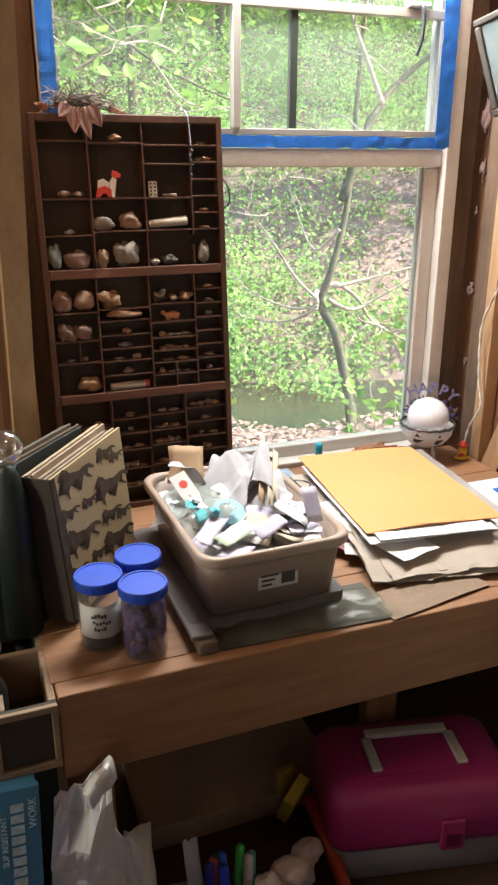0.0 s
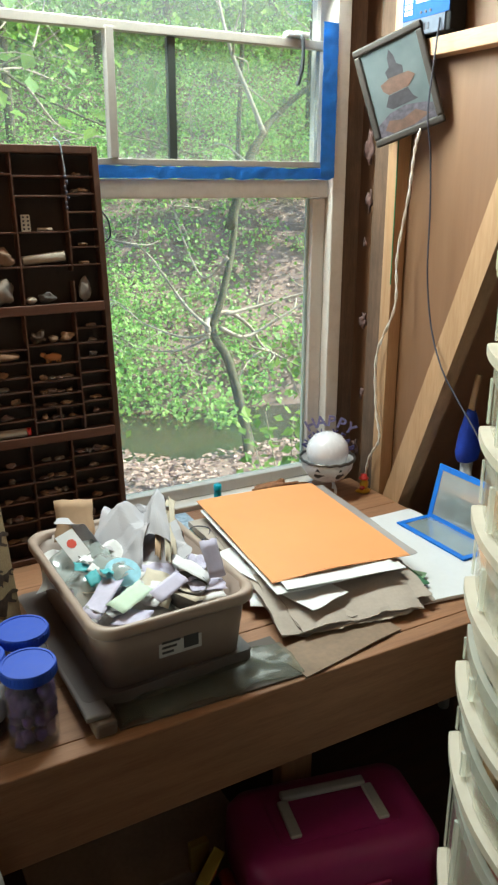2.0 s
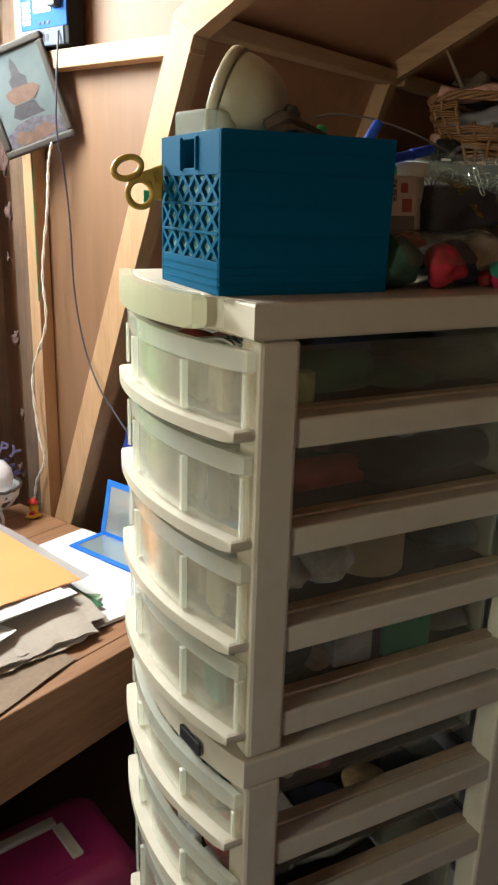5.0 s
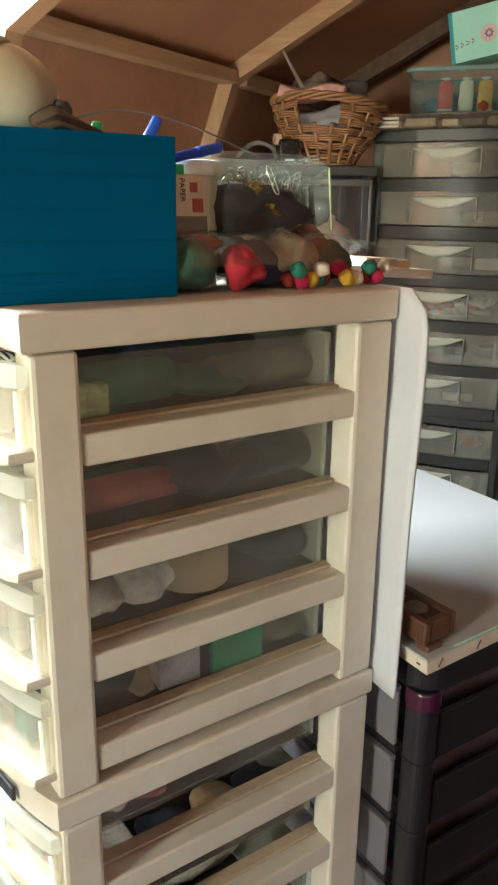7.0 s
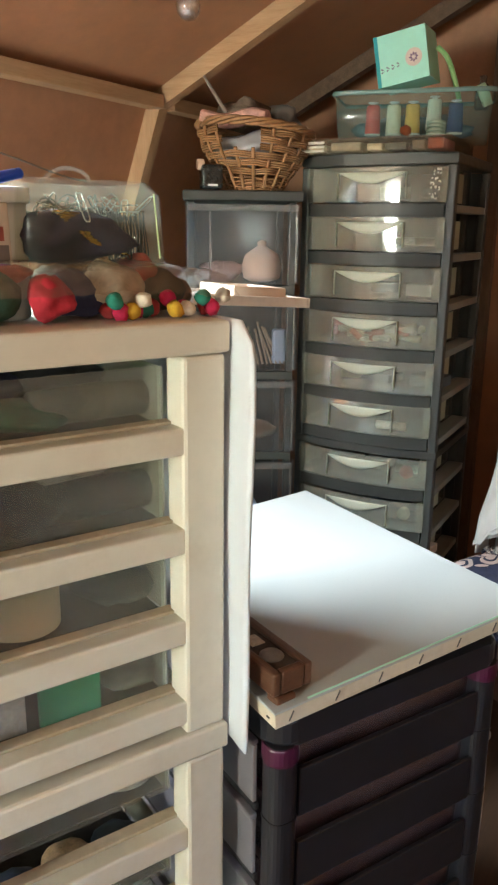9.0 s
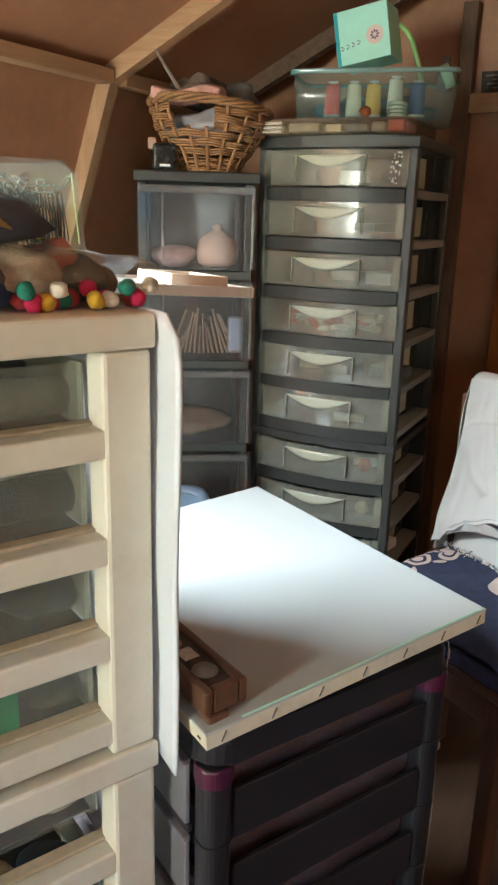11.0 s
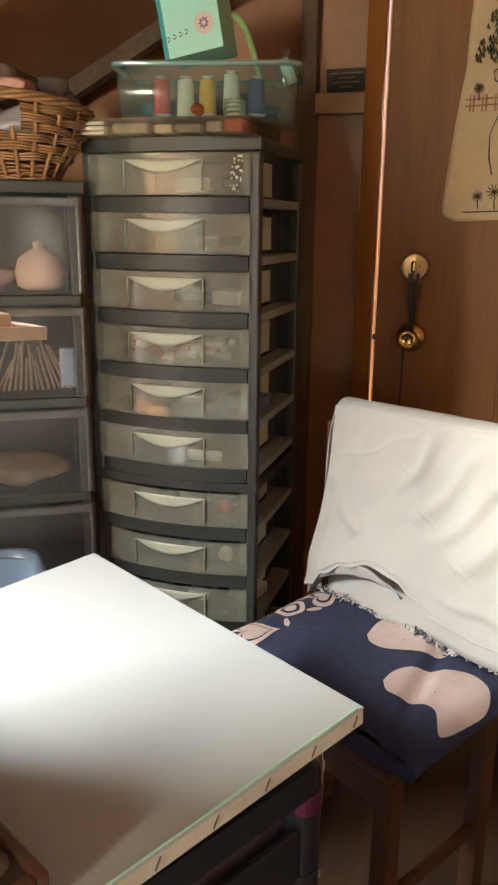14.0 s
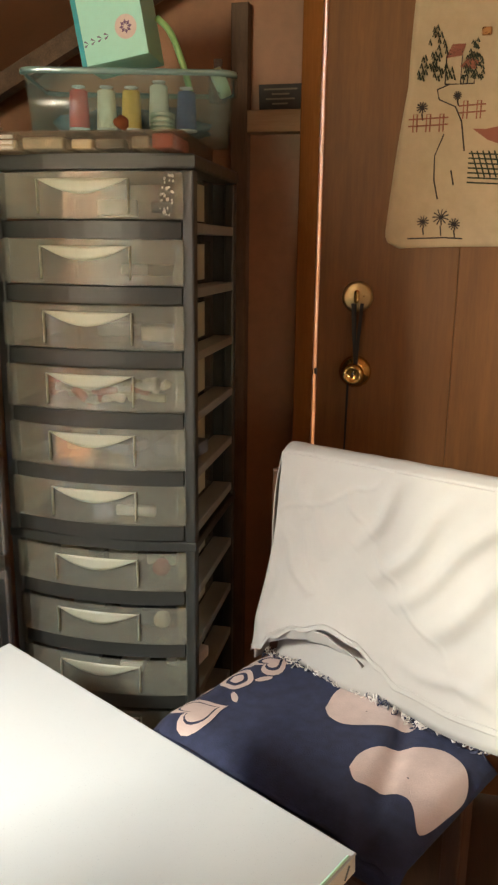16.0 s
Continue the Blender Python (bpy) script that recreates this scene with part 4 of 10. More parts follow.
def book(name, label, m, w, t, h, cover, page):
    """A bound book or album standing upright: boards, spine and a block of pages."""
    b = thing(name, label, "book", m)
    part("front_board", box(B(), 0, 0, 0, w, 0.004, h, 0.0012), cover, b)
    part("back_board", box(B(), 0, t - 0.004, 0, w, t, h, 0.0012), cover, b)
    part("spine", box(B(), -0.003, 0.0, 0, 0.0, t, h, 0.0012), plain("dark_spine", (0.035, 0.025, 0.02), 0.7), b)
    n = max(3, int(t / 0.007))
    for k in range(n):
        y0 = 0.005 + (t - 0.010) * k / n
        jag = R.uniform(-0.012, 0.010)
        part("page_block", box(B(), 0.001, y0, 0.004, w - 0.006 + jag, y0 + (t - 0.010) / n * 0.8, h - 0.005 + jag, 0.0006), page if k % 3 else plain("dark_page", (0.10, 0.07, 0.05), 0.85), b)
    return b


ALBUM_M = pose(0.354, 1.023, BZ + 0.012, 0, 0, 49.5) @ pose(0, 0, 0, -3, -3.5, 0)
album = book("photo_album", "worn cream photo album printed with dark horses", ALBUM_M, 0.236, 0.056, 0.277, ALB_C.mat, plain("album_pages", (0.36, 0.27, 0.19), 0.8, var=0.3, scale=40))
part("worn_edge", prism(B(), [(0.0005, 0.001), (0.016, 0.001), (0.024, 0.05), (0.015, 0.11), (0.020, 0.17), (0.012, 0.23), (0.010, 0.276), (0.0005, 0.276)], 0.0006, 0.0012, pose(0, 0, 0, 90, 0, 0)), plain("rubbed_cloth", (0.060, 0.045, 0.032), 0.9, var=0.5, scale=50), album, "dark rubbed edge by the spine")
for cx, cz, sz in ((0.058, 0.278, 0.056), (0.148, 0.284, 0.034), (0.178, 0.262, 0.026), (0.030, 0.222, 0.030), (0.085, 0.214, 0.026), (0.150, 0.206, 0.060), (0.052, 0.150, 0.058), (0.140, 0.146, 0.036),
                   (0.178, 0.128, 0.028), (0.030, 0.092, 0.030), (0.090, 0.088, 0.028), (0.150, 0.078, 0.056), (0.058, 0.030, 0.052), (0.150, 0.020, 0.030)):
    bm = B()
    horse(bm, 1.16 * cx, 0.87 * cz, sz, -0.0008)
    part("printed_horse", bm, HORSE, album, "dark brown printed horse")
book("black_binder", "black binder standing behind the photo album", pose(0.300, 1.052, BZ, 0, 0, 49.5) @ pose(0, 0, 0, -4, 0, 0), 0.205, 0.040, 0.305, plain("black_cloth", (0.012, 0.018, 0.016), 0.6, bump=0.3), plain("grey_pages", (0.16, 0.15, 0.13), 0.8))

# plastic tub full of paper scraps on a grey folder and a clear bag
TUBC = plain("taupe_plastic", (0.26, 0.19, 0.155), 0.45, var=0.06, bump=0.06)
single("dark_card", prism(B(), [(0.57, 0.866), (0.895, 0.850), (0.90, 0.98), (0.57, 0.98)], BZ, BZ + 0.004, Matrix(), 0.001), plain("brown_black_card", (0.075, 0.055, 0.042), 0.6), "dark brown card lying on the bench under the tub", "card")


def bag_f(u, v):
    z = BZ + 0.007 + 0.020 * v * (1 - 0.5 * u) + 0.007 * abs(noise.noise(Vector((u * 5, v * 3, 2)))) + 0.0015 * math.sin(u * 23 + v * 7)
    return Vector((0.575 + 0.32 * u, 0.866 + 0.085 * v - 0.012 * u + 0.006 * math.sin(u * 19), z))


single("plastic_bag", sheet(B(), bag_f, 60, 14, 0.0008), see_through("bag_film", (0.60, 0.63, 0.56), 0.10, 0.34, 0.03, fres=0.16), "crumpled clear plastic sleeve under the tub", "plastic bag", smooth=True)
f1 = thing("grey_case", "flat grey portfolio case lying under the tub", "portfolio case", pose(0.0, 0.0, BZ))
part("shell", prism(B(), rounded(0.30, 0.385, 0.010), 0.014, 0.036, pose(0.672, 1.105, 0, 0, 0, 2), 0.003), plain("grey_vinyl", (0.115, 0.095, 0.088), 0.4, var=0.15), f1)
part("hinge_edge", box(B(), 0.521, 0.872, 0.026, 0.560, 1.10, 0.0355, 0.003), plain("grey_edge", (0.16, 0.14, 0.135), 0.4, var=0.1), f1)
part("corner", box(B(), 0.531, 0.862, 0.0, 0.566, 0.905, 0.0255, 0.005), plain("dark_corner", (0.12, 0.085, 0.065), 0.5), f1)
part("lower_shell", prism(B(), rounded(0.29, 0.375, 0.012), 0.0045, 0.0135, pose(0.675, 1.105, 0, 0, 0, 2), 0.002), plain("brown_card", (0.10, 0.068, 0.05), 0.7), f1)
tubt = thing("storage_tub", "taupe plastic tub heaped with paper scraps", "tub", pose(0.688, 1.10, BZ + 0.0365, 0, 0, 1))
part("body", tub(B(), 0.265, 0.385, 0.112, 0.035, 0.003, 0.014, 0.0), TUBC, tubt, "", True)
bm = B()
rings = []
for dw, z in ((0.0, 0.100), (0.014, 0.100), (0.018, 0.104), (0.018, 0.116), (0.014, 0.120), (0.004, 0.120), (-0.004, 0.117), (-0.006, 0.105)):
    rings.append([(x, y, z) for x, y in rounded(0.265 + dw * 2 * 0.6, 0.385 + dw * 2 * 0.6, 0.038, 6)])
loft(bm, rings, False, False)
part("rim", bm, plain("taupe_rim", (0.36, 0.275, 0.225), 0.42, var=0.05), tubt, "", True)
lb = part("paper_label", box(B(), -0.035, -0.1862, 0.036, 0.040, -0.1842, 0.070), plain("tub_label", (0.55, 0.54, 0.52), 0.5), tubt, "white printed label")
bm = B()
for r0 in range(3):
    box(bm, -0.030, -0.1872, 0.060 - r0 * 0.009, 0.002 - 0.006 * r0, -0.1864, 0.064 - r0 * 0.009)
box(bm, 0.008, -0.1872, 0.042, 0.034, -0.1864, 0.064)
part("print_bars", bm, plain("label_print", (0.05, 0.05, 0.05), 0.6), lb)
SCRAPS = [plain("scrap_white", (0.66, 0.66, 0.66), 0.75, var=0.08), plain("scrap_grey", (0.36, 0.36, 0.37), 0.75, var=0.15), plain("scrap_cream", (0.52, 0.46, 0.36), 0.75), plain("scrap_lilac", (0.50, 0.47, 0.60), 0.7),
          plain("scrap_teal", (0.06, 0.36, 0.40), 0.6), plain("scrap_brown", (0.12, 0.085, 0.06), 0.8), plain("scrap_kraft", (0.42, 0.28, 0.17), 0.8)]


def scrap(x, y, z, w, h, tilt, turn, crumple, mat, seed, name="paper_scrap", label="loose scrap of paper in the tub"):
    m = pose(x, y, z, tilt[0], tilt[1], turn)

    def f(u, v):
        n = noise.noise(Vector((u * 3.1 + seed, v * 3.3, seed * 0.7)))
        n2 = noise.noise(Vector((u * 7 + seed, v * 7, seed)))
        return m @ Vector(((u - 0.5) * w * (1 + 0.15 * n), (v - 0.5) * h * (1 + 0.15 * n2), crumple * (n + 0.5 * n2)))
    k = 12 if crumple > 0.008 else 5
    return single(name, sheet(B(), f, k, k, 0.0005), mat, label, "paper", group="paper scraps in the tub", smooth=crumple < 0.008)


def crumpled(name, label, c, w, h, tilt, turn, depth, seed, mat, n=34):
    """A sheet of tissue paper folded in many straight creases and drawn together."""
    rc = random.Random(seed)
    folds = [(rc.uniform(-1, 1), rc.uniform(-1, 1), rc.uniform(0, 4), rc.uniform(0.9, 3.4), rc.uniform(0.45, 1.3)) for k in range(10)]
    m = pose(*c, tilt[0], tilt[1], turn)

    def f(u, v):
        z = 0.0
        for a, b, ph, fr, am in folds:
            q = ((a * u + b * v) * fr + ph) % 2.0
            z += am / fr * (abs(q - 1.0) - 0.5)
        e = 1 + 0.16 * noise.noise(Vector((u * 5 + seed, v * 5, 3.0)))
        bow = 1 - 2.2 * ((u - 0.5) ** 2 + (v - 0.5) ** 2)
        return m @ Vector(((u - 0.5) * w * e, (v - 0.5) * h * e, depth * (1.6 * z + 0.7 * bow)))
    return single(name, sheet(B(), f, n, n, 0.0004), mat, label, "paper", group="paper scraps in the tub")


TX, TY, TZ = 0.688, 1.10, BZ + 0.04
rs = random.Random(5)
TISSUE = plain("white_tissue", (0.44, 0.43, 0.46), 0.8, var=0.03, bump=0.15, bscale=90)
part("fill", sheet(B(), lambda u, v: Vector((-0.118 + 0.236 * u, -0.178 + 0.356 * v, 0.080 + 0.02 * noise.noise(Vector((u * 6, v * 7, 3))))), 20, 24, 0.002), SCRAPS[0], tubt, "layer of torn paper")
for k, (dx, dy, dz, w, tx, ty, tn) in enumerate(((0.015, 0.085, 0.085, 0.17, 14, -6, 20), (0.050, 0.040, 0.108, 0.15, -22, 14, 70), (-0.030, 0.120, 0.098, 0.14, 26, -12, 130), (0.020, 0.020, 0.092, 0.16, -10, 8, 200),
                                                  (0.060, 0.100, 0.118, 0.12, 20, 24, 250), (0.010, 0.075, 0.126, 0.12, -16, -18, 310), (0.045, 0.065, 0.138, 0.10, 38, 10, 160), (-0.070, 0.060, 0.088, 0.13, 4, -18, 40))):
    crumpled("tissue_paper", "crumpled sheet of white tissue paper in the tub", (TX + dx, TY + dy, TZ + 0.82 * dz), 1.05 * w, 0.95 * w, (tx, ty), tn, 0.034, 11 + k, TISSUE if k % 4 != 3 else SCRAPS[0])
for k in range(30):
    x, y = TX + rs.uniform(-0.10, 0.10), TY + rs.uniform(-0.16, 0.06)
    scrap(x, y, TZ + 0.092 + 0.014 * rs.random(), rs.uniform(0.04, 0.09), rs.uniform(0.03, 0.07), (rs.gauss(0, 9), rs.gauss(0, 9)), rs.uniform(0, 360), rs.choice((0.003, 0.005, 0.009)), SCRAPS[rs.choice((0, 0, 0, 0, 0, 3, 3, 2, 1))], k)
FILMW = see_through("wrapper_film", (0.80, 0.86, 0.84), 0.40, 0.08, 0.3)
crumpled("plastic_wrapper", "clear plastic wrapper with teal print in the tub", (TX - 0.080, TY + 0.005, TZ + 0.108), 0.10, 0.16, (8, -14), 8, 0.022, 61, FILMW)
for k, (dx, dy) in enumerate(((-0.088, -0.045), (-0.075, -0.025), (-0.095, -0.010), (-0.080, 0.010), (-0.068, -0.055))):
    scrap(TX + dx, TY + dy, TZ + 0.124 + 0.003 * k, 0.022, 0.030, (20, -15), 40 * k, 0.006, SCRAPS[4] if k % 2 == 0 else SCRAPS[0], 300 + k, "teal_scrap", "small teal and white printed scrap")
card = thing("playing_card", "small white card with a red spot in the tub", "card", pose(TX - 0.092, TY + 0.055, TZ + 0.142, 38, -14, 14))
part("card_face", box(B(), -0.018, -0.029, 0, 0.018, 0.029, 0.0008, 0.0003), SCRAPS[0], card)
part("red_spot", prism(B(), [(0.009 * math.cos(a * 0.785), 0.009 * math.sin(a * 0.785)) for a in range(8)], 0.0009, 0.0014, pose(0.0, 0.004, 0)), plain("red_pip", (0.60, 0.05, 0.02), 0.6), card)
disc = thing("round_sticker", "round teal printed paper disc on the scraps", "paper disc", pose(TX - 0.040, TY - 0.055, TZ + 0.128, 24, -6, 20))
part("disc_face", prism(B(), [(0.031 * math.cos(a * 0.2618), 0.031 * math.sin(a * 0.2618)) for a in range(24)], 0, 0.0008), plain("teal_print_disc", (0.22, 0.48, 0.60), 0.55, var=0.2, scale=60), disc)
bm = B()
for k, (a, b) in enumerate(((-0.018, 0.010), (-0.014, 0.016), (-0.020, 0.004))):
    box(bm, a, 0.010 - 0.010 * k, 0.0009, b, 0.014 - 0.010 * k, 0.0013)
part("print_bars", bm, SCRAPS[0], disc)
scrap(TX - 0.050, TY - 0.120, TZ + 0.116, 0.08, 0.035, (10, -4), 30, 0.003, plain("pale_green_paper", (0.50, 0.62, 0.49), 0.7), 401, label="pale green paper strip in the tub")
scrap(TX - 0.095, TY - 0.105, TZ + 0.118, 0.10, 0.035, (8, -8), 48, 0.006, SCRAPS[3], 402, label="pale lilac paper strip over the tub rim")
scrap(TX + 0.010, TY - 0.135, TZ + 0.126, 0.075, 0.028, (24, -4), 30, 0.0015, SCRAPS[3], 403, label="pale blue paper strip in the tub")
for a, b, mt, ln in ((0.072, 0.06, 6, 0.20), (0.085, 0.045, 2, 0.22), (0.098, 0.05, 2, 0.20)):
    scrap(TX + a, TY + b, TZ + 0.140 + 0.1 * (a - 0.072), 0.014, ln, (10, 40), -16, 0.002, SCRAPS[mt], 230 + mt, "card_strip", "long strip of brown card lying along the tub")
scrap(TX + 0.105, TY - 0.105, TZ + 0.140, 0.045, 0.065, (58, 14), 24, 0.004, SCRAPS[3], 240, label="lilac paper corner sticking up from the tub")
scrap(TX + 0.075, TY - 0.085, TZ + 0.120, 0.06, 0.07, (30, 10), 60, 0.004, SCRAPS[0], 241, label="white envelope corner in the tub")
scrap(TX - 0.055, TY + 0.165, TZ + 0.140, 0.075, 0.08, (55, 0), -20, 0.003, SCRAPS[6], 242, "card_piece", "tan card piece standing at the back of the tub")
single("cardboard_tube", lathe(B(), [(0.030, 0), (0.030, 0.036), (0.028, 0.036), (0.028, 0.002)], 28, pose(TX + 0.050, TY - 0.110, TZ + 0.080, 14, 8, 0)), plain("dark_tin", (0.10, 0.09, 0.085), 0.35), "dark round tin lying among the paper scraps", "tin", smooth=True)

# paper stack with the big envelope
NEWS = plain("newsprint", (0.42, 0.355, 0.30), 0.85, var=0.12, scale=14)
WHITEP = plain("white_paper", (0.72, 0.72, 0.72), 0.75, var=0.05)


def flat(name, label, cx, cy, z, w, d, turn, t, mat, wave=0.002, seed=0, group="paper stack on the bench", torn=0.0, nx=24):
    """A sheet or pad of paper with waving, slightly ragged edges."""
    m = pose(cx, cy, z, 0, 0, turn)

    def f(u, v):
        n = noise.noise(Vector((u * 2.2 + seed, v * 2.0, seed)))
        e = 1 + torn * noise.noise(Vector((u * 14, v * 14, seed)))
        return m @ Vector(((u - 0.5) * w * e, (v - 0.5) * d * e, wave * (1 + n)))
    return single(name, sheet(B(), f, nx, nx, t), mat, label, "paper", group=group)


CX, CY = 1.095, 1.215
z = BZ + 0.012
def newspaper(cx, cy, zc, w, d, turn, droop, seed, label="old grey newspaper drooping over the stack"):
    """A newspaper section whose front end hangs down over what lies under it, with a ragged edge."""
    m = pose(cx, cy, 0, 0, 0, turn)

    def f(u, v):
        y = (v - 0.5) * d
        e = 0.006 * noise.noise(Vector((u * 9, seed, 2.0))) + 0.003 * noise.noise(Vector((u * 31, seed, 5.0)))
        if v == 0:
            y += e * 2
        front = max(0.0, 0.32 - v) / 0.32
        z = zc - droop * front ** 1.6 + 0.003 * noise.noise(Vector((u * 3 + seed, v * 3, seed))) - 0.008 * front * math.sin(u * 5 + seed)
        x = (u - 0.5) * w + 0.004 * noise.noise(Vector((v * 12, seed, 8.0)))
        return m @ Vector((x, y, max(z, BZ + 0.004 + 0.0015 * (seed % 7))))
    return single("newspaper", sheet(B(), f, 30, 34, 0.0012), NEWS, label, "newspaper", group="paper stack on the bench")


flat("paper_pad", "thick grey pad of old newspaper pages", CX + 0.005, CY + 0.03, z, 0.315, 0.40, 2, 0.011, NEWS, 0.002, 1, torn=0.012)
flat("green_folder", "dark green folder in the paper stack", CX + 0.030, CY - 0.02, z + 0.006, 0.33, 0.42, -5, 0.003, plain("green_card", (0.03, 0.12, 0.05), 0.6), 0.002, 2)
flat("paper_pad", "thick grey pad of old newspaper pages", CX + 0.01, CY + 0.03, z + 0.024, 0.31, 0.40, 0, 0.014, NEWS, 0.003, 3, torn=0.012)
for k, (dx, dy, dz, tn, dr) in enumerate(((0.00, -0.045, 0.022, -8, 0.018), (0.012, -0.055, 0.026, -3, 0.024), (-0.006, -0.062, 0.030, -9, 0.030), (0.020, -0.048, 0.033, -6, 0.026), (0.004, -0.058, 0.036, -11, 0.034))):
    newspaper(CX + dx, CY + dy, z + dz, 0.305 - 0.004 * k, 0.46, tn, dr, 3 + k)
flat("white_sheet", "white paper sheet sliding out of the stack", CX - 0.105, CY - 0.10, z + 0.030, 0.10, 0.30, 14, 0.0012, WHITEP, 0.004, 5)
flat("green_slip", "small green printed slip under the stack", CX + 0.145, CY - 0.185, z + 0.004, 0.07, 0.10, 35, 0.001, plain("green_slip_print", (0.25, 0.42, 0.25), 0.6, var=0.3, scale=120), 0.002, 6)
flat("plastic_sleeve", "torn clear plastic sleeve beneath the envelope", CX + 0.05, CY + 0.035, z + 0.045, 0.32, 0.42, -6, 0.001, see_through("sleeve_film", (0.8, 0.76, 0.74), 0.5, 0.15, 0.2), 0.004, 7, torn=0.02)
flat("white_sheet", "white paper sheet under the envelope", CX + 0.005, CY - 0.0, z + 0.046, 0.285, 0.43, -6, 0.001, WHITEP, 0.003, 8)
for k, (dx, dy, tn) in enumerate(((-0.165, -0.115, 40), (-0.15, -0.15, 62))):
    flat("torn_card", "torn printed card sticking out of the stack", CX + dx, CY + dy, z + 0.004 + 0.003 * k, 0.05, 0.07, tn, 0.001, SCRAPS[0] if k else plain("maroon_print", (0.30, 0.12, 0.13), 0.7, var=0.6, scale=90), 0.005, 20 + k, torn=0.05)
ENVC = plain("manila_orange", (0.73, 0.31, 0.11), 0.62, var=0.05, scale=5, bump=0.12, bscale=120)
env = thing("envelope", "large orange manila envelope on the paper stack", "envelope", pose(1.122, 1.250, z + 0.052, 0, 0, -6.0))
EW, ED = 0.310, 0.440


def env_f(u, v):
    x, y = (u - 0.5) * EW, (v - 0.5) * ED
    return Vector((x, y, 0.004 + 0.006 * math.sin(math.pi * u) * (1 - 0.4 * v) + 0.003 * noise.noise(Vector((u * 2, v * 2, 6)))))


part("pouch", sheet(B(), env_f, 26, 30, 0.0016), ENVC, env)
part("fold_line", tube(B(), [env_f(u / 24, 0) + Vector((0, 0.0015 + 0.0025 * math.sin(u * 0.9) + 0.0015 * math.sin(u * 2.3), -0.0008)) for u in range(25)], 0.0011, 5), plain("fold_brown", (0.20, 0.06, 0.015), 0.7), env)
flat("white_sheet", "white paper sheet under the envelope's edge", 1.083, 1.040, z + 0.0525, 0.245, 0.090, -8, 0.0008, WHITEP, 0.003, 12, nx=14)

# glossy white board at the end of the bench, with two taped glass cards
WB = plain("gloss_white_board", (0.74, 0.74, 0.74), 0.16, var=0.03, bump=0.02)
single("white_board", prism(B(), [(1.505, 1.312), (1.27, 1.312), (1.20, 0.935), (1.54, 0.885)], BZ + 0.001, BZ + 0.009, Matrix(), 0.001), WB, "glossy white board lying on the bench", "board")
pan = thing("hinged_glass", "two small glass panels hinged with blue tape", "glass panel", pose(1.503, 1.242, BZ + 0.010, 0, 0, 0))


def taped(w, h, m, name):
    p = part(name, box(B(), 0, 0, 0, w, h, 0.002), see_through("panel_glass", (0.75, 0.82, 0.82), 0.45, 0.03, 0.5), pan)
    p.matrix_basis = m
    for a in ((-0.004, -0.004, w + 0.004, 0.010), (-0.004, h - 0.010, w + 0.004, h + 0.004), (-0.004, 0.0105, 0.010, h - 0.0105), (w - 0.010, 0.0105, w + 0.004, h - 0.0105)):
        part("tape_edge", box(B(), a[0], a[1], -0.001, a[2], a[3], 0.003, 0.0005), TAPE, p)
    return p


taped(0.10, 0.22, pose(-0.085, -0.215, 0.001, 0, 0, 0), "lying_panel")
taped(0.22, 0.132, pose(0.008, 0.002, 0.002, 0, 0, -90) @ pose(0, 0, 0, 78, 0, 0), "standing_panel")

# ---- on the window's cheek and sill ----
PICF = plain("black_frame", (0.030, 0.022, 0.016), 0.65, var=0.3)
PO = Vector((1.420, 1.523, 1.642))
PU = (Vector((1.522, 1.426, 1.707)) - Vector((1.441, 1.567, 1.651))).normalized()
PV = (Vector((1.488, 1.500, 1.443)) - Vector((1.441, 1.567, 1.651))).normalized()
PN = PU.cross(PV).normalized()
if PN.y > 0:
    PN = -PN
PV = PN.cross(PU) if PN.cross(PU).z < 0 else -PN.cross(PU)
pm = Matrix((PU, PV, -PN)).transposed().to_4x4()
pm.translation = PO
PW, PH = 0.168, 0.219
pic = thing("framed_picture", "black framed castle picture hanging crooked by a cord", "framed picture", pm)
for a in ((0, 0, PW, 0.016), (0, PH - 0.016, PW, PH), (0, 0.0162, 0.016, PH - 0.0162), (PW - 0.016, 0.0162, PW, PH - 0.0162)):
    part("frame_bar", box(B(), a[0], a[1], 0, a[2], a[3], 0.014, 0.004), PICF, pic)
k = Nodes("misty_print")
kc = k.coord((1, 1, 1), False)
k.link(k.mix(k.ramp(k.noise(kc, 9, 4), [(0.35, (0, 0, 0)), (0.7, (1, 1, 1))]), (0.10, 0.125, 0.13), (0.14, 0.165, 0.17)), k.bsdf.inputs["Base Color"])
k.bsdf.inputs["Roughness"].default_value = 0.7
k.bsdf.inputs["Specular IOR Level"].default_value = 0.1
prt = part("print", box(B(), 0.0122, 0.0122, 0.006, PW - 0.0122, PH - 0.0122, 0.009), k.mat, pic, "grey misty printed sheet")
ROCKP, CASTP, SEAP = plain("print_rock", (0.12, 0.062, 0.042), 0.5, var=0.35, scale=60), plain("print_castle", (0.030, 0.026, 0.034), 0.5, var=0.4, scale=70), plain("print_shore", (0.075, 0.065, 0.085), 0.5, var=0.6, scale=90)


def blot(pts, mat, lift):
    bm = B()
    bm.faces.new([bm.verts.new((x, y, 0.0058 - lift)) for x, y in pts])
    part("print_shape", bm, mat, prt)


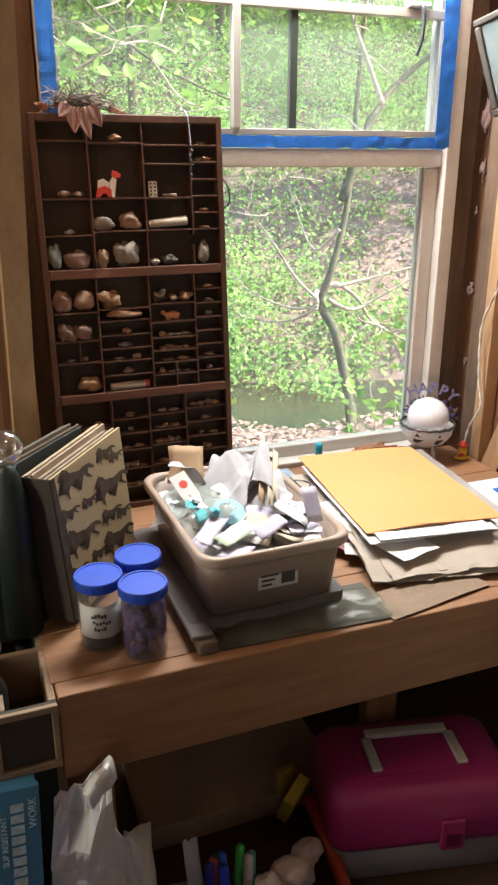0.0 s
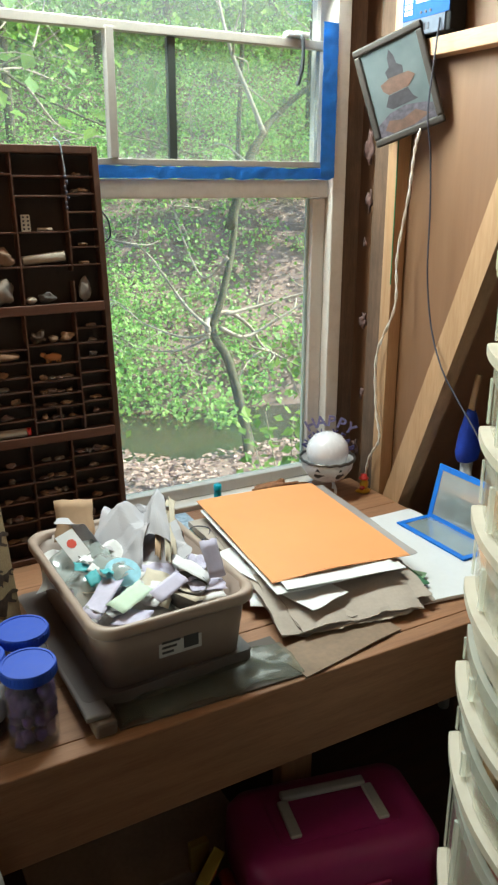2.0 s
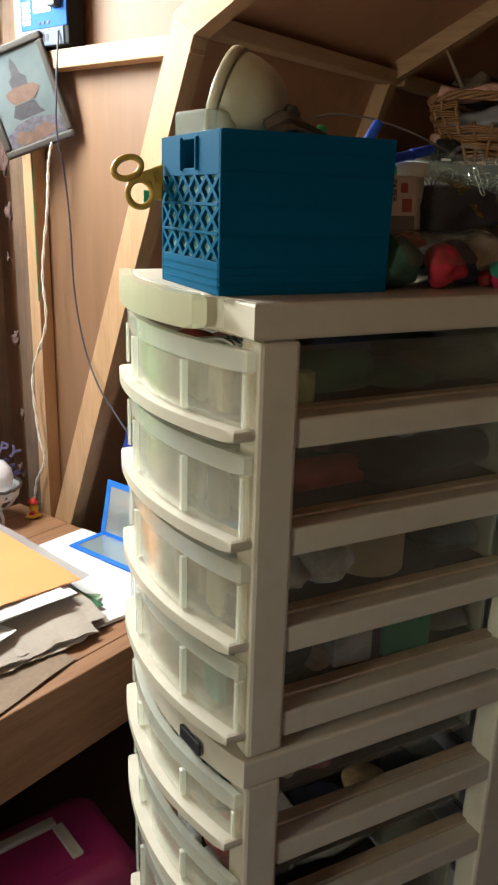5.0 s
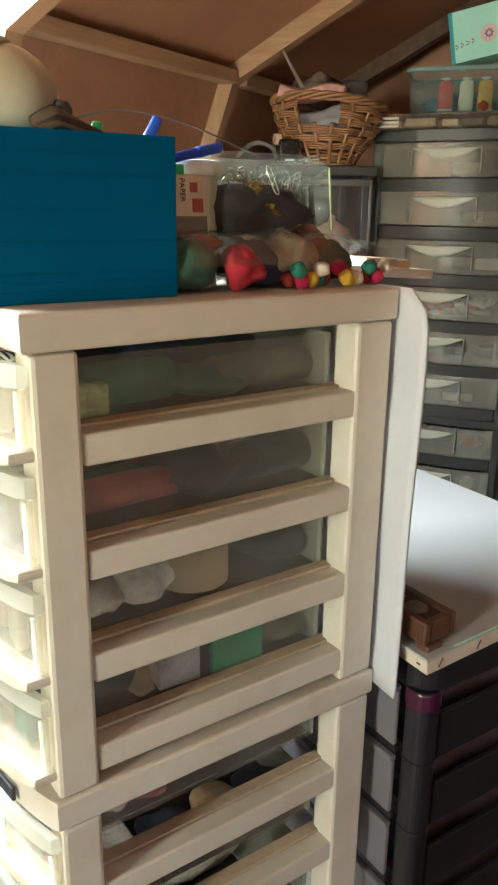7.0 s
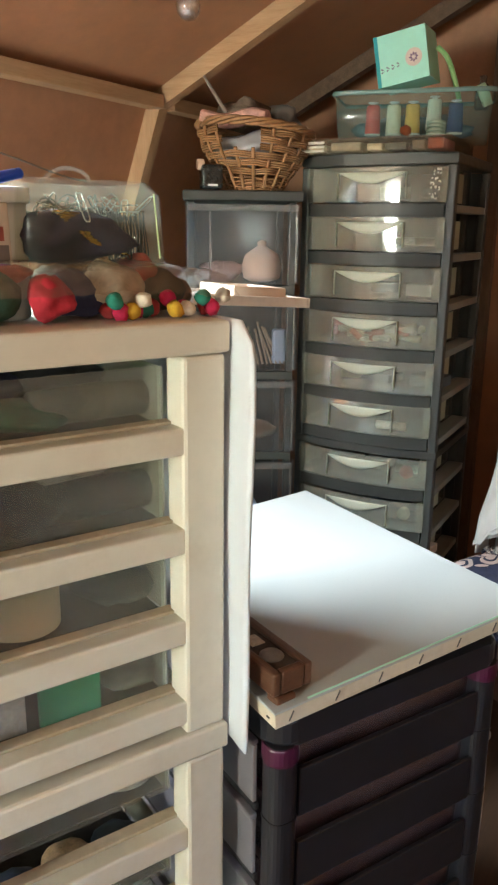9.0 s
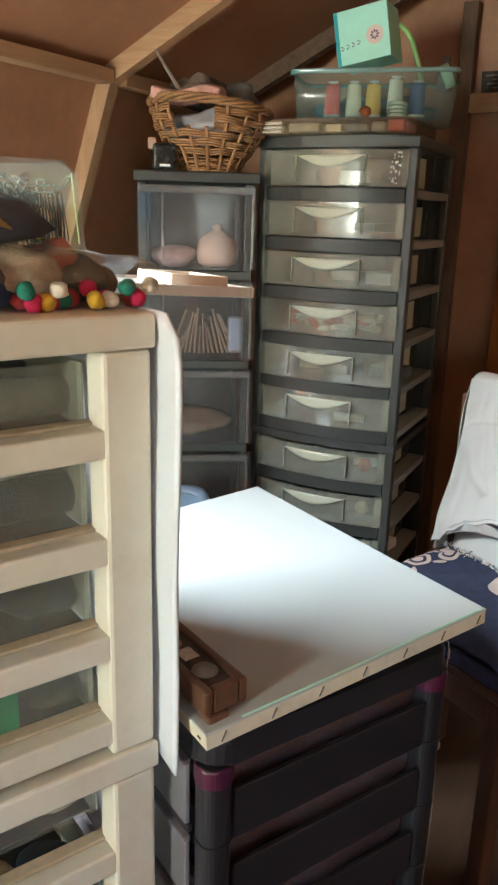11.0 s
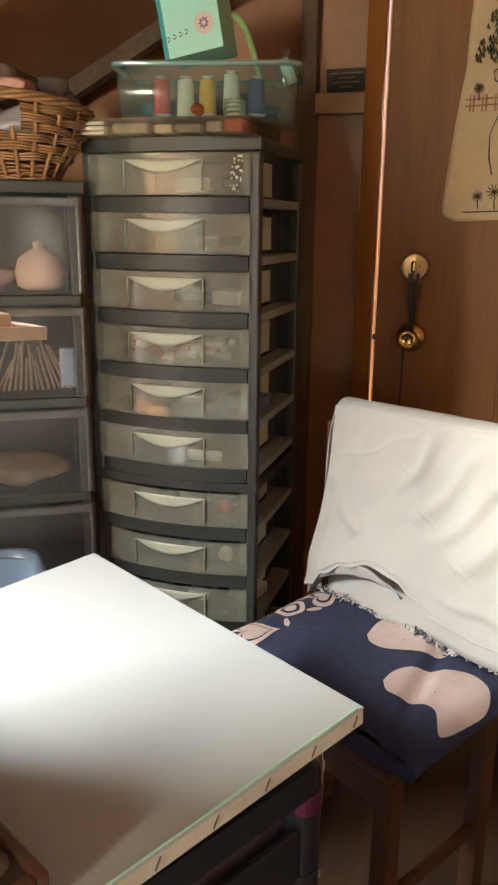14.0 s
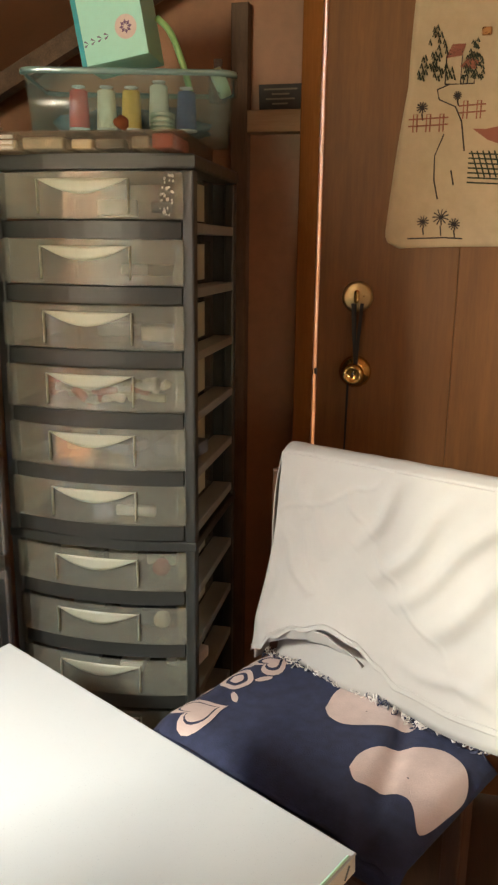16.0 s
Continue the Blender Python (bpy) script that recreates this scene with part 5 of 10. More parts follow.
blot([(0.075, 0.045), (0.083, 0.028), (0.091, 0.045), (0.093, 0.062), (0.105, 0.072), (0.103, 0.090), (0.066, 0.090), (0.063, 0.072), (0.074, 0.064)], CASTP, 0.0004)
blot([(0.045, 0.094), (0.070, 0.086), (0.115, 0.088), (0.128, 0.100), (0.108, 0.118), (0.060, 0.120), (0.048, 0.108)], ROCKP, 0.0006)
blot([(0.058, 0.121), (0.105, 0.120), (0.112, 0.140), (0.122, 0.150), (0.060, 0.152), (0.046, 0.142)], CASTP, 0.0004)
blot([(0.014, 0.176), (0.050, 0.158), (0.090, 0.153), (0.130, 0.162), (0.154, 0.172), (0.154, 0.205), (0.014, 0.205)], SEAP, 0.0003)
blot([(0.030, 0.190), (0.045, 0.172), (0.075, 0.180), (0.110, 0.170), (0.140, 0.190), (0.10, 0.200), (0.05, 0.202)], ROCKP, 0.0006)
# charge controller above the plate
BX = thing("charge_controller", "blue and black solar charge controller on the wall", "electronic controller", pose(1.557, 1.302, 1.664, 0, 0, 0))
part("housing", box(B(), -0.045, 0.0, 0.0, 0.0, 0.156, 0.16, 0.004), plain("black_housing", (0.018, 0.02, 0.022), 0.7, spec=0.1), BX)
fc = part("face_plate", box(B(), -0.048, 0.002, 0.036, -0.0452, 0.154, 0.158, 0.001), plain("blue_face", (0.030, 0.095, 0.29), 0.8, spec=0.05), BX, "blue printed face plate")
part("grey_band", box(B(), -0.048, 0.014, 0.002, -0.0452, 0.154, 0.0355, 0.001), plain("grey_band", (0.13, 0.15, 0.19), 0.8, spec=0.05), BX)
part("display", box(B(), -0.0492, 0.052, 0.066, -0.0482, 0.108, 0.112), plain("lcd", (0.50, 0.56, 0.40), 0.3), fc)
bm = B()
for r0 in range(4):
    for c0 in range(2):
        box(bm, -0.0490, 0.120 + 0.014 * c0, 0.046 + 0.012 * r0, -0.0482, 0.131 + 0.014 * c0, 0.055 + 0.012 * r0)
part("print_bars", bm, WHITEP, fc)
for y in (0.060, 0.075, 0.090):
    part("button", lathe(B(), [(0.0035, 0), (0.0035, 0.0015), (0, 0.002)], 12, pose(-0.0482, y, 0.046, 0, -90, 0)), INK, fc)
plug = part("plug", box(B(), -0.066, 0.018, 0.070, -0.0482, 0.044, 0.112, 0.003), INK, fc, "black plug in the socket")
part("plug_neck", tube(B(), [(-0.058, 0.050, 0.112), (-0.062, 0.072, 0.104), (-0.058, 0.082, 0.092)], 0.004, 8), plain("brown_plug", (0.16, 0.08, 0.04), 0.5), plug, "", True)
bm = B()
for c0 in range(4):
    box(bm, -0.0490, 0.062 + 0.012 * c0, 0.010, -0.0481, 0.069 + 0.012 * c0, 0.024)
part("terminal", bm, INK, BX)
WHITEC = plain("white_cord", (0.62, 0.56, 0.48), 0.5, var=0.15)
cord = thing("white_power_cord", "twisted white power cord hanging down the corner", "cord")
path = smooth_line([(1.514, 1.375, 1.475), (1.510, 1.385, 1.43), (1.508, 1.395, 1.33), (1.510, 1.425, 1.19), (1.508, 1.42, 1.07), (1.506, 1.478, 0.94), (1.506, 1.470, 0.80), (1.508, 1.452, 0.72), (1.506, 1.487, 0.655), (1.500, 1.50, 0.568)], 10)
for ph in (0, math.pi):
    part("strand", tube(B(), [p + Vector((0.0022 * math.cos(q * 0.9 + ph), 0.0022 * math.sin(q * 0.9 + ph), 0)) for q, p in enumerate(path)], 0.0021, 6), WHITEC, cord, "", True)
bc = thing("black_cable", "thin black cable drooping from the controller", "cable")
part("wire", tube(B(), smooth_line([(1.508, 1.33, 1.69), (1.484, 1.312, 1.60), (1.479, 1.314, 1.50), (1.494, 1.314, 1.42), (1.512, 1.322, 1.30), (1.512, 1.316, 1.16), (1.512, 1.29, 1.04), (1.50, 1.232, 0.955), (1.50, 1.18, 0.90), (1.49, 1.10, 0.84), (1.47, 1.04, 0.80)], 8), 0.0022, 6), INK, bc, "", True)
single("green_wire", tube(B(), [(1.515, 1.452, 1.66), (1.514, 1.450, 1.45), (1.516, 1.452, 1.30), (1.516, 1.452, 1.12)], 0.0018, 6), plain("green_wire_skin", (0.03, 0.16, 0.06), 0.5), "thin green wire beside the corner post", "wire")
# small broom handle and blue cloth in the corner behind the drawers
br = thing("hand_brush", "wooden handled brush with a blue head in the corner", "brush", pose(1.63, 1.095, BZ - 0.002, 0, -6, 0))
part("handle", lathe(B(), [(0.011, 0.27), (0.012, 0.28), (0.010, 0.40), (0.012, 0.425), (0.006, 0.432)], 14), PINE_Z, br, "pale wooden handle", True)
part("head", prism(B(), rounded(0.03, 0.075, 0.01), 0.12, 0.269, Matrix(), 0.004), plain("royal_blue", (0.01, 0.03, 0.36), 0.5), br, "blue brush head")
part("bristles", prism(B(), rounded(0.022, 0.06, 0.008), 0.0, 0.119), plain("pale_bristles", (0.5, 0.5, 0.5), 0.8), br)

# frosted globe in a cow-print bowl, with a glitter headband
GL = thing("globe_bowl", "frosted white globe in a cow-print metal bowl", "ornament", pose(1.392, 1.520, BZ + 0.001) @ Matrix.Scale(1.24, 4))
part("globe", lathe(B(), [(0.030, 0.062), (0.042, 0.078), (0.0455, 0.095), (0.042, 0.113), (0.030, 0.128), (0.014, 0.136), (0.0, 0.138)], 32), plain("frosted_globe", (0.72, 0.70, 0.72), 0.25, var=0.05, coat=0.3), GL, "", True)
part("bowl", lathe(B(), [(0.020, 0.030), (0.040, 0.040), (0.054, 0.060), (0.058, 0.080), (0.0565, 0.080), (0.050, 0.062), (0.038, 0.044), (0.0, 0.036)], 32), plain("white_enamel", (0.66, 0.65, 0.64), 0.3), GL, "", True)
part("rim", tube(B(), [Vector((0.0585 * math.cos(q * 0.131), 0.0585 * math.sin(q * 0.131), 0.081 + 0.0012 * math.sin(q * 2.1))) for q in range(49)], 0.0032, 6, False), plain("pewter", (0.10, 0.09, 0.08), 0.4, metal=0.7), GL, "", True)
COW = plain("black_cow_spot", (0.012, 0.012, 0.012), 0.35)
for a0, zz, w in ((-2.5, 0.060, 0.5), (-1.6, 0.058, 0.42), (-0.7, 0.062, 0.45), (0.3, 0.06, 0.4), (1.4, 0.06, 0.4)):
    def spot(u, v, a0=a0, zz=zz, w=w):
        z = zz + 0.016 * (v - 0.5) * (1 + 0.5 * math.sin(5 * u))
        r0 = 0.0405 + 0.0175 * min(1, max(0, (z - 0.040) / 0.04)) ** 0.6 + 0.0012
        return Vector((r0 * math.cos(a0 + w * (u - 0.5) * (1 - 0.6 * v)), r0 * math.sin(a0 + w * (u - 0.5) * (1 - 0.6 * v)), z))
    part("cow_spot", sheet(B(), spot, 8, 5, 0.0006), COW, GL, "", True)
for q in range(3):
    a = q * 2.094 + 0.5
    part("foot", tube(B(), smooth_line([(0.022 * math.cos(a), 0.022 * math.sin(a), 0.034), (0.036 * math.cos(a), 0.036 * math.sin(a), 0.018), (0.030 * math.cos(a), 0.030 * math.sin(a), -0.010)], 4), 0.003, 6), plain("pale_foot", (0.6, 0.6, 0.6), 0.3), GL, "", True)
hb = thing("headband", "silver glitter party headband with raised letters", "headband", pose(1.420, 1.562, BZ + 0.085, 0, 0, -30))
GLIT = plain("silver_glitter", (0.17, 0.16, 0.32), 0.35, metal=0.3, var=0.5, scale=300)
part("band", tube(B(), [Vector((0.052 * math.cos(q * 0.2618), 0.0, 0.052 * math.sin(q * 0.2618) + 0.005)) for q in range(13)], 0.004, 6), GLIT, hb, "", True)
PURG = plain("violet_glitter", (0.09, 0.075, 0.20), 0.4, metal=0.2, var=0.5, scale=300)


def letters(word, r0, size, a0, a1, mat, name):
    for q, ch in enumerate(word):
        a = a0 + (a1 - a0) * q / max(1, len(word) - 1)
        cu = bpy.data.curves.new("text", "FONT")
        cu.body, cu.size, cu.extrude, cu.offset, cu.align_x = ch, size, 0.002, 0.0008, "CENTER"
        tmp = bpy.data.objects.new("letter", cu)
        scene.collection.objects.link(tmp)
        me = bpy.data.meshes.new_from_object(tmp.evaluated_get(bpy.context.evaluated_depsgraph_get()))
        bpy.data.objects.remove(tmp)
        me.materials.clear()
        me.materials.append(mat)
        ob = new(name, me)
        ob.parent = hb
        ob.matrix_basis = Matrix.Translation((r0 * math.cos(a), -0.004, r0 * math.sin(a) + 0.005)) @ Matrix.Rotation(a - math.pi / 2, 4, (0, -1, 0)) @ pose(0, 0, 0, 90, 0, 0)


letters("HAPPY", 0.084, 0.042, radians(118), radians(52), GLIT, "letter")
letters("NEW YEAR", 0.058, 0.026, radians(150), radians(18), PURG, "letter")
# little things along the sill
cap = thing("cyan_bottle", "tiny bright cyan bottle standing by the sill", "bottle", pose(1.085, 1.56, BZ))
CY = plain("cyan_plastic", (0.01, 0.34, 0.45), 0.3)
part("body", lathe(B(), [(0.0085, 0), (0.0095, 0.002), (0.0095, 0.046), (0.008, 0.050)], 18), CY, cap, "", True)
part("cap", lathe(B(), [(0.0102, 0.0505), (0.0105, 0.053), (0.0105, 0.066), (0.008, 0.068), (0.0, 0.068)], 18), CY, cap, "", True)
single("white_shell", rock(B(), (1.155, 1.552, BZ + 0.018), (0.036, 0.022, 0.018), 3, 0.2, 3), plain("chalky_shell", (0.62, 0.60, 0.55), 0.6, var=0.15), "smooth white shell by the window sill", "shell", smooth=True)
single("dried_pod", rock(B(), (1.265, 1.558, BZ + 0.024), (0.065, 0.020, 0.018), 8, 0.7, 4), plain("rust_fibres", (0.26, 0.11, 0.045), 0.85, var=0.5, scale=60, bump=1.0, bscale=90), "shaggy rust brown dried pod by the sill", "dried plant", smooth=True)
single("calculator", box(B(), 0.90, 1.42, BZ + 0.012, 0.985, 1.54, BZ + 0.020, 0.003), plain("pale_blue_keys", (0.30, 0.38, 0.46), 0.5, var=0.5, scale=90), "pale blue printed card by the tub", "card")
single("wire_glasses", tube(B(), smooth_line([(0.90, 1.36, BZ + 0.034), (0.94, 1.40, BZ + 0.045), (0.975, 1.385, BZ + 0.04), (0.95, 1.35, BZ + 0.036), (0.91, 1.345, BZ + 0.034)], 6), 0.0015, 5), INK, "thin black wire loop on the papers", "wire loop", smooth=True)
single("dark_magazine", box(B(), 0.80, 1.16, BZ + 0.001, 0.95, 1.44, BZ + 0.012, 0.002), plain("olive_print", (0.10, 0.11, 0.08), 0.35, var=0.5, scale=14), "dark glossy magazine beneath the tub's side", "magazine")
toy = thing("toy_figure", "small red and yellow plastic toy in the corner", "toy", pose(1.478, 1.47, BZ))
YT, RT = plain("yellow_toy", (0.60, 0.36, 0.02), 0.35), plain("red_toy", (0.42, 0.02, 0.015), 0.35)
part("base", rock(B(), (0, 0, 0.008), (0.020, 0.014, 0.008), 1, 0.2), YT, toy, "", True)
part("body", rock(B(), (0.002, 0, 0.027), (0.013, 0.011, 0.014), 2, 0.15), YT, toy, "", True)
part("hat", lathe(B(), [(0.013, 0.041), (0.014, 0.044), (0.009, 0.046), (0.008, 0.053), (0.0, 0.055)], 16), RT, toy, "", True)
part("scarf", rock(B(), (-0.008, -0.006, 0.018), (0.009, 0.006, 0.006), 3, 0.2), RT, toy, "", True)

# paper-flat leftovers at the front of the stack
flat("brown_card", "creased brown card by the bench front", 1.00, 0.905, BZ + 0.001, 0.24, 0.09, 10, 0.002, plain("creased_card", (0.22, 0.15, 0.10), 0.75, var=0.3), 0.004, 31, torn=0.02)

# ---- feathers, cloth and a bead cord on the type case ----
top = CASE_M @ Vector((0, 0, CH))
nest = thing("dried_flowers", "dried grey flower bundle with pink petals on the case", "dried flowers", pose(0.475, 1.565, BZ + CH - 0.008))
rt = random.Random(41)
bm = B()
for k in range(150):
    c = Vector((0.035 + rt.gauss(0, 0.032), rt.gauss(0, 0.010) - 0.004, 0.016 + abs(rt.gauss(0, 0.013))))
    a = rand_dir(rt, 0.55) * rt.uniform(0.018, 0.045)
    b = rand_dir(rt) * 0.008
    tube(bm, [c - a, c + b, c + a], [0.0009, 0.0012, 0.0006], 4)
part("twig_tangle", bm, plain("grey_twigs", (0.13, 0.10, 0.085), 0.95, var=0.5, scale=90), nest, "tangled grey twigs", kind="stuff")
PETAL = plain("pink_petal", (0.40, 0.27, 0.26), 0.85, var=0.2, scale=60)
for q, (x, z, tn, ln) in enumerate(((0.020, 0.016, 268, 0.050), (0.034, 0.014, 285, 0.062), (0.050, 0.018, 300, 0.046), (0.012, 0.020, 225, 0.034))):
    a = radians(tn)

    def petal(u, v, x=x, z=z, a=a, ln=ln, q=q):
        w = 0.030 * math.sin(math.pi * min(1, 0.25 + 0.75 * u)) * (v - 0.5)
        r = 0.004 * math.sin(11 * v + 3 * q) + 0.005 * noise.noise(Vector((u * 4, v * 5, q)))
        return Vector((x + ln * u * math.cos(a) - w * math.sin(a), -0.024 - 0.010 * u + r, z + ln * u * math.sin(a) + w * math.cos(a)))
    part("petal", sheet(B(), petal, 10, 9, 0.0006), PETAL, nest, "pale pink crumpled petal", True)
for q, (x, y, dx, dz) in enumerate(((-0.035, -0.01, -0.022, 0.004), (-0.030, -0.014, -0.018, -0.012), (0.095, -0.006, 0.045, -0.014))):
    part("leaf_scrap", sheet(B(), lambda u, v, x=x, y=y, dx=dx, dz=dz: Vector((x + dx * u, y + 0.006 * math.sin(3 * u), 0.016 + dz * u + 0.016 * (v - 0.5) * (1 - 0.8 * u))), 6, 4, 0.0006), plain("rust_petal", (0.20, 0.085, 0.05), 0.85), nest, "", True)
bd = thing("bead_cord", "beaded cord hanging over the type case", "necklace", CASE_M)
part("cord", tube(B(), smooth_line([(0.325, 0.01, CH + 0.016), (0.333, -0.004, CH + 0.002), (0.336, -0.006, CH - 0.03), (0.338, -0.006, CH - 0.06)], 5), 0.0014, 6), plain("pale_blue_cord", (0.30, 0.36, 0.42), 0.5), bd, "", True)
for q in range(7):
    part("bead", rock(B(), (0.337 + 0.003 * math.sin(q * 2), -0.007, CH - 0.062 - 0.010 * q), (0.003, 0.003, 0.0042), q, 0.3, 2), INK, bd, "", True)
single("hook_wire", tube(B(), smooth_line([CASE_M @ Vector((CW + 0.002, 0.012, 0.74)), CASE_M @ Vector((CW + 0.014, 0.010, 0.72)), CASE_M @ Vector((CW + 0.016, 0.010, 0.69)), CASE_M @ Vector((CW + 0.003, 0.012, 0.675))], 6), 0.0018, 6), INK, "black wire hook on the side of the case", "hook", smooth=True)

# ---- what stands in the case's compartments ----
SHELLM = plain("tan_shell", (0.28, 0.165, 0.09), 0.75, var=0.3, scale=50, bump=0.5)
PALEST = plain("grey_stone", (0.20, 0.175, 0.15), 0.9, var=0.25, scale=60, bump=0.8)
WARMST = plain("warm_stone", (0.25, 0.165, 0.11), 0.9, var=0.25, scale=50, bump=0.6)
PINKST = plain("pink_stone", (0.19, 0.125, 0.105), 0.9, var=0.25, scale=50, bump=0.6)
BLUEST = plain("blue_grey_stone", (0.14, 0.165, 0.165), 0.8, var=0.2, scale=50, bump=0.5)
CREAMT = plain("cream_tube", (0.36, 0.31, 0.25), 0.6, var=0.12)


def craggy(bm, seed, size):
    """Chip a lump's surface into small facets and pits."""
    for v in bm.verts:
        n = noise.noise(v.co * 130 + Vector((seed, 0, 0))) + 0.6 * abs(noise.noise(v.co * 320 + Vector((0, seed, 0))))
        v.co += (v.co - Vector((v.co.x, 0.013, v.co.z))) * 0.02 * n + Vector((noise.noise(v.co * 170), 0, noise.noise(v.co * 190))) * 0.07 * size
    return bm


def sits(name, label, x, z, w, h, mat, seed=0, rough=0.3, d=0.013, cat="stone"):
    """A stone, shell or oddment resting on a compartment's floor."""
    return single(name, craggy(rock(B(), (x, 0.013, z + h * 0.5 + 0.0017), (w / 2, d, h / 2), seed, rough, 3), seed, min(w, h)), mat, label, cat, CASE_M, "display case collection", smooth=True)


sits("stone", "blue grey upright stone in the case", 0.030, 0.556, 0.026, 0.052, BLUEST, 1)
sits("stone", "wide pinkish stone in the case", 0.078, 0.556, 0.052, 0.036, PINKST, 2)
sits("stone", "small pointed tan stone in the case", 0.132, 0.556, 0.026, 0.038, WARMST, 3)
sits("stone", "rough grey fossil lump in the case", 0.184, 0.556, 0.052, 0.056, PALEST, 4, 0.35)
sits("stone", "little pale pebble in the case", 0.248, 0.556, 0.022, 0.014, CREAMT, 5, 0.15)
sits("stone", "dark round stone in the case", 0.280, 0.556, 0.032, 0.022, plain("dark_stone", (0.07, 0.06, 0.055), 0.8, var=0.3), 6)
sits("stone", "pointed grey stone in the case", 0.362, 0.556, 0.026, 0.046, PALEST, 7, 0.25)
sits("shell", "flat grey shell in the case", 0.138, 0.634, 0.046, 0.028, PALEST, 8)
sits("stone", "golden tan stone in the case", 0.198, 0.634, 0.046, 0.034, WARMST, 9)
single("bone_tube", tube(B(), [(0.238, 0.012, 0.645), (0.325, 0.012, 0.652)], [0.009, 0.011], 12), CREAMT, "pale bone tube lying in the case", "bone", CASE_M, smooth=True)
sits("stone", "small round brown stone in the case", 0.060, 0.702, 0.028, 0.014, WARMST, 11)
sits("stone", "dark flat stone in the case", 0.090, 0.702, 0.024, 0.012, PINKST, 12)
dm = thing("domino", "white domino with black dots in the case", "domino", CASE_M @ pose(0.252, 0.008, 0.702))
part("tile", box(B(), -0.009, 0, 0, 0.009, 0.006, 0.033, 0.001), plain("ivory_tile", (0.60, 0.58, 0.52), 0.4), dm)
for q in range(8):
    part("dot", lathe(B(), [(0.0023, 0), (0.0023, 0.0006), (0, 0.0007)], 8, pose(-0.0045 + 0.009 * (q % 2), 0.0, 0.005 + 0.0077 * (q // 2), 90, 0, 0)), INK, dm)
single("pencil_stub", tube(B(), [(0.275, 0.012, 0.706), (0.305, 0.012, 0.706)], 0.003, 8), CREAMT, "short pale stick in the case", "stick", CASE_M, smooth=True)
an = thing("toy_animal", "red and white paper animal figure in the case", "toy", CASE_M @ pose(0.152, 0.006, 0.7025))
REDF, WHF = plain("red_felt_toy", (0.50, 0.04, 0.02), 0.8), plain("cream_felt_toy", (0.62, 0.54, 0.45), 0.8)


def cut(pts, mat, name, y=0.0):
    bm = B()
    prism(bm, pts, 0, 0.004, pose(0, y, 0, 90, 0, 0), 0.0008)
    part(name, bm, mat, an)


cut([(-0.022, 0.012), (-0.020, 0.034), (-0.008, 0.038), (0.004, 0.030), (0.002, 0.014)], WHF, "rump")
cut([(-0.026, 0.0), (-0.022, 0.019), (-0.006, 0.024), (0.008, 0.016), (0.008, 0.0), (0.002, 0.0), (-0.003, 0.009), (-0.012, 0.009), (-0.017, 0.0)], REDF, "legs", -0.001)
cut([(0.005, 0.0), (0.004, 0.030), (0.012, 0.042), (0.020, 0.036), (0.016, 0.014), (0.014, 0.0)], WHF, "chest", -0.0005)
cut([(0.010, 0.044), (0.012, 0.054), (0.022, 0.052), (0.030, 0.046), (0.028, 0.040), (0.016, 0.038)], REDF, "head", -0.001)
sits("shell", "brown curled shell in the case", 0.176, 0.814, 0.026, 0.014, SHELLM, 14, 0.4)
sits("stone", "triangular pinkish stone in the case", 0.036, 0.464, 0.042, 0.044, PINKST, 15, 0.35)
sits("stone", "rounded stone slab in the case", 0.085, 0.464, 0.046, 0.044, WARMST, 16, 0.15)
sits("shell", "knobbly tan shell in the case", 0.140, 0.468, 0.045, 0.036, SHELLM, 17, 0.6)
sits("shell", "dark coral piece in the case", 0.252, 0.474, 0.032, 0.026, plain("dark_coral", (0.10, 0.07, 0.05), 0.8, var=0.4), 18, 0.6)
sits("shell", "small tan shell in the case", 0.286, 0.474, 0.022, 0.014, WARMST, 19)
sits("shell", "pinkish knobbly shell in the case", 0.314, 0.474, 0.026, 0.020, SHELLM, 20, 0.5)
sits("bone", "long tan driftwood piece in the case", 0.170, 0.442, 0.078, 0.020, SHELLM, 21, 0.35, cat="driftwood")
sits("stone", "brown rough stone in the case", 0.036, 0.402, 0.030, 0.034, PINKST, 22, 0.5)
sits("stone", "split pinkish stone in the case", 0.078, 0.402, 0.040, 0.034, PINKST, 23, 0.45)
fx = thing("toy_cow", "tiny orange plastic cow in the case", "toy", CASE_M @ pose(0.280, 0.010, 0.4325))
OR = plain("orange_toy", (0.42, 0.17, 0.05), 0.5)
part("body", rock(B(), (0, 0, 0.013), (0.019, 0.006, 0.008), 2, 0.2), OR, fx, "", True)
part("head", rock(B(), (-0.021, 0, 0.019), (0.006, 0.004, 0.005), 3, 0.2), OR, fx, "", True)
for q in (-0.013, -0.007, 0.008, 0.014):
    part("leg", box(B(), q - 0.002, -0.002, 0.0, q + 0.002, 0.002, 0.009, 0.0005), OR, fx)
rc = random.Random(31)
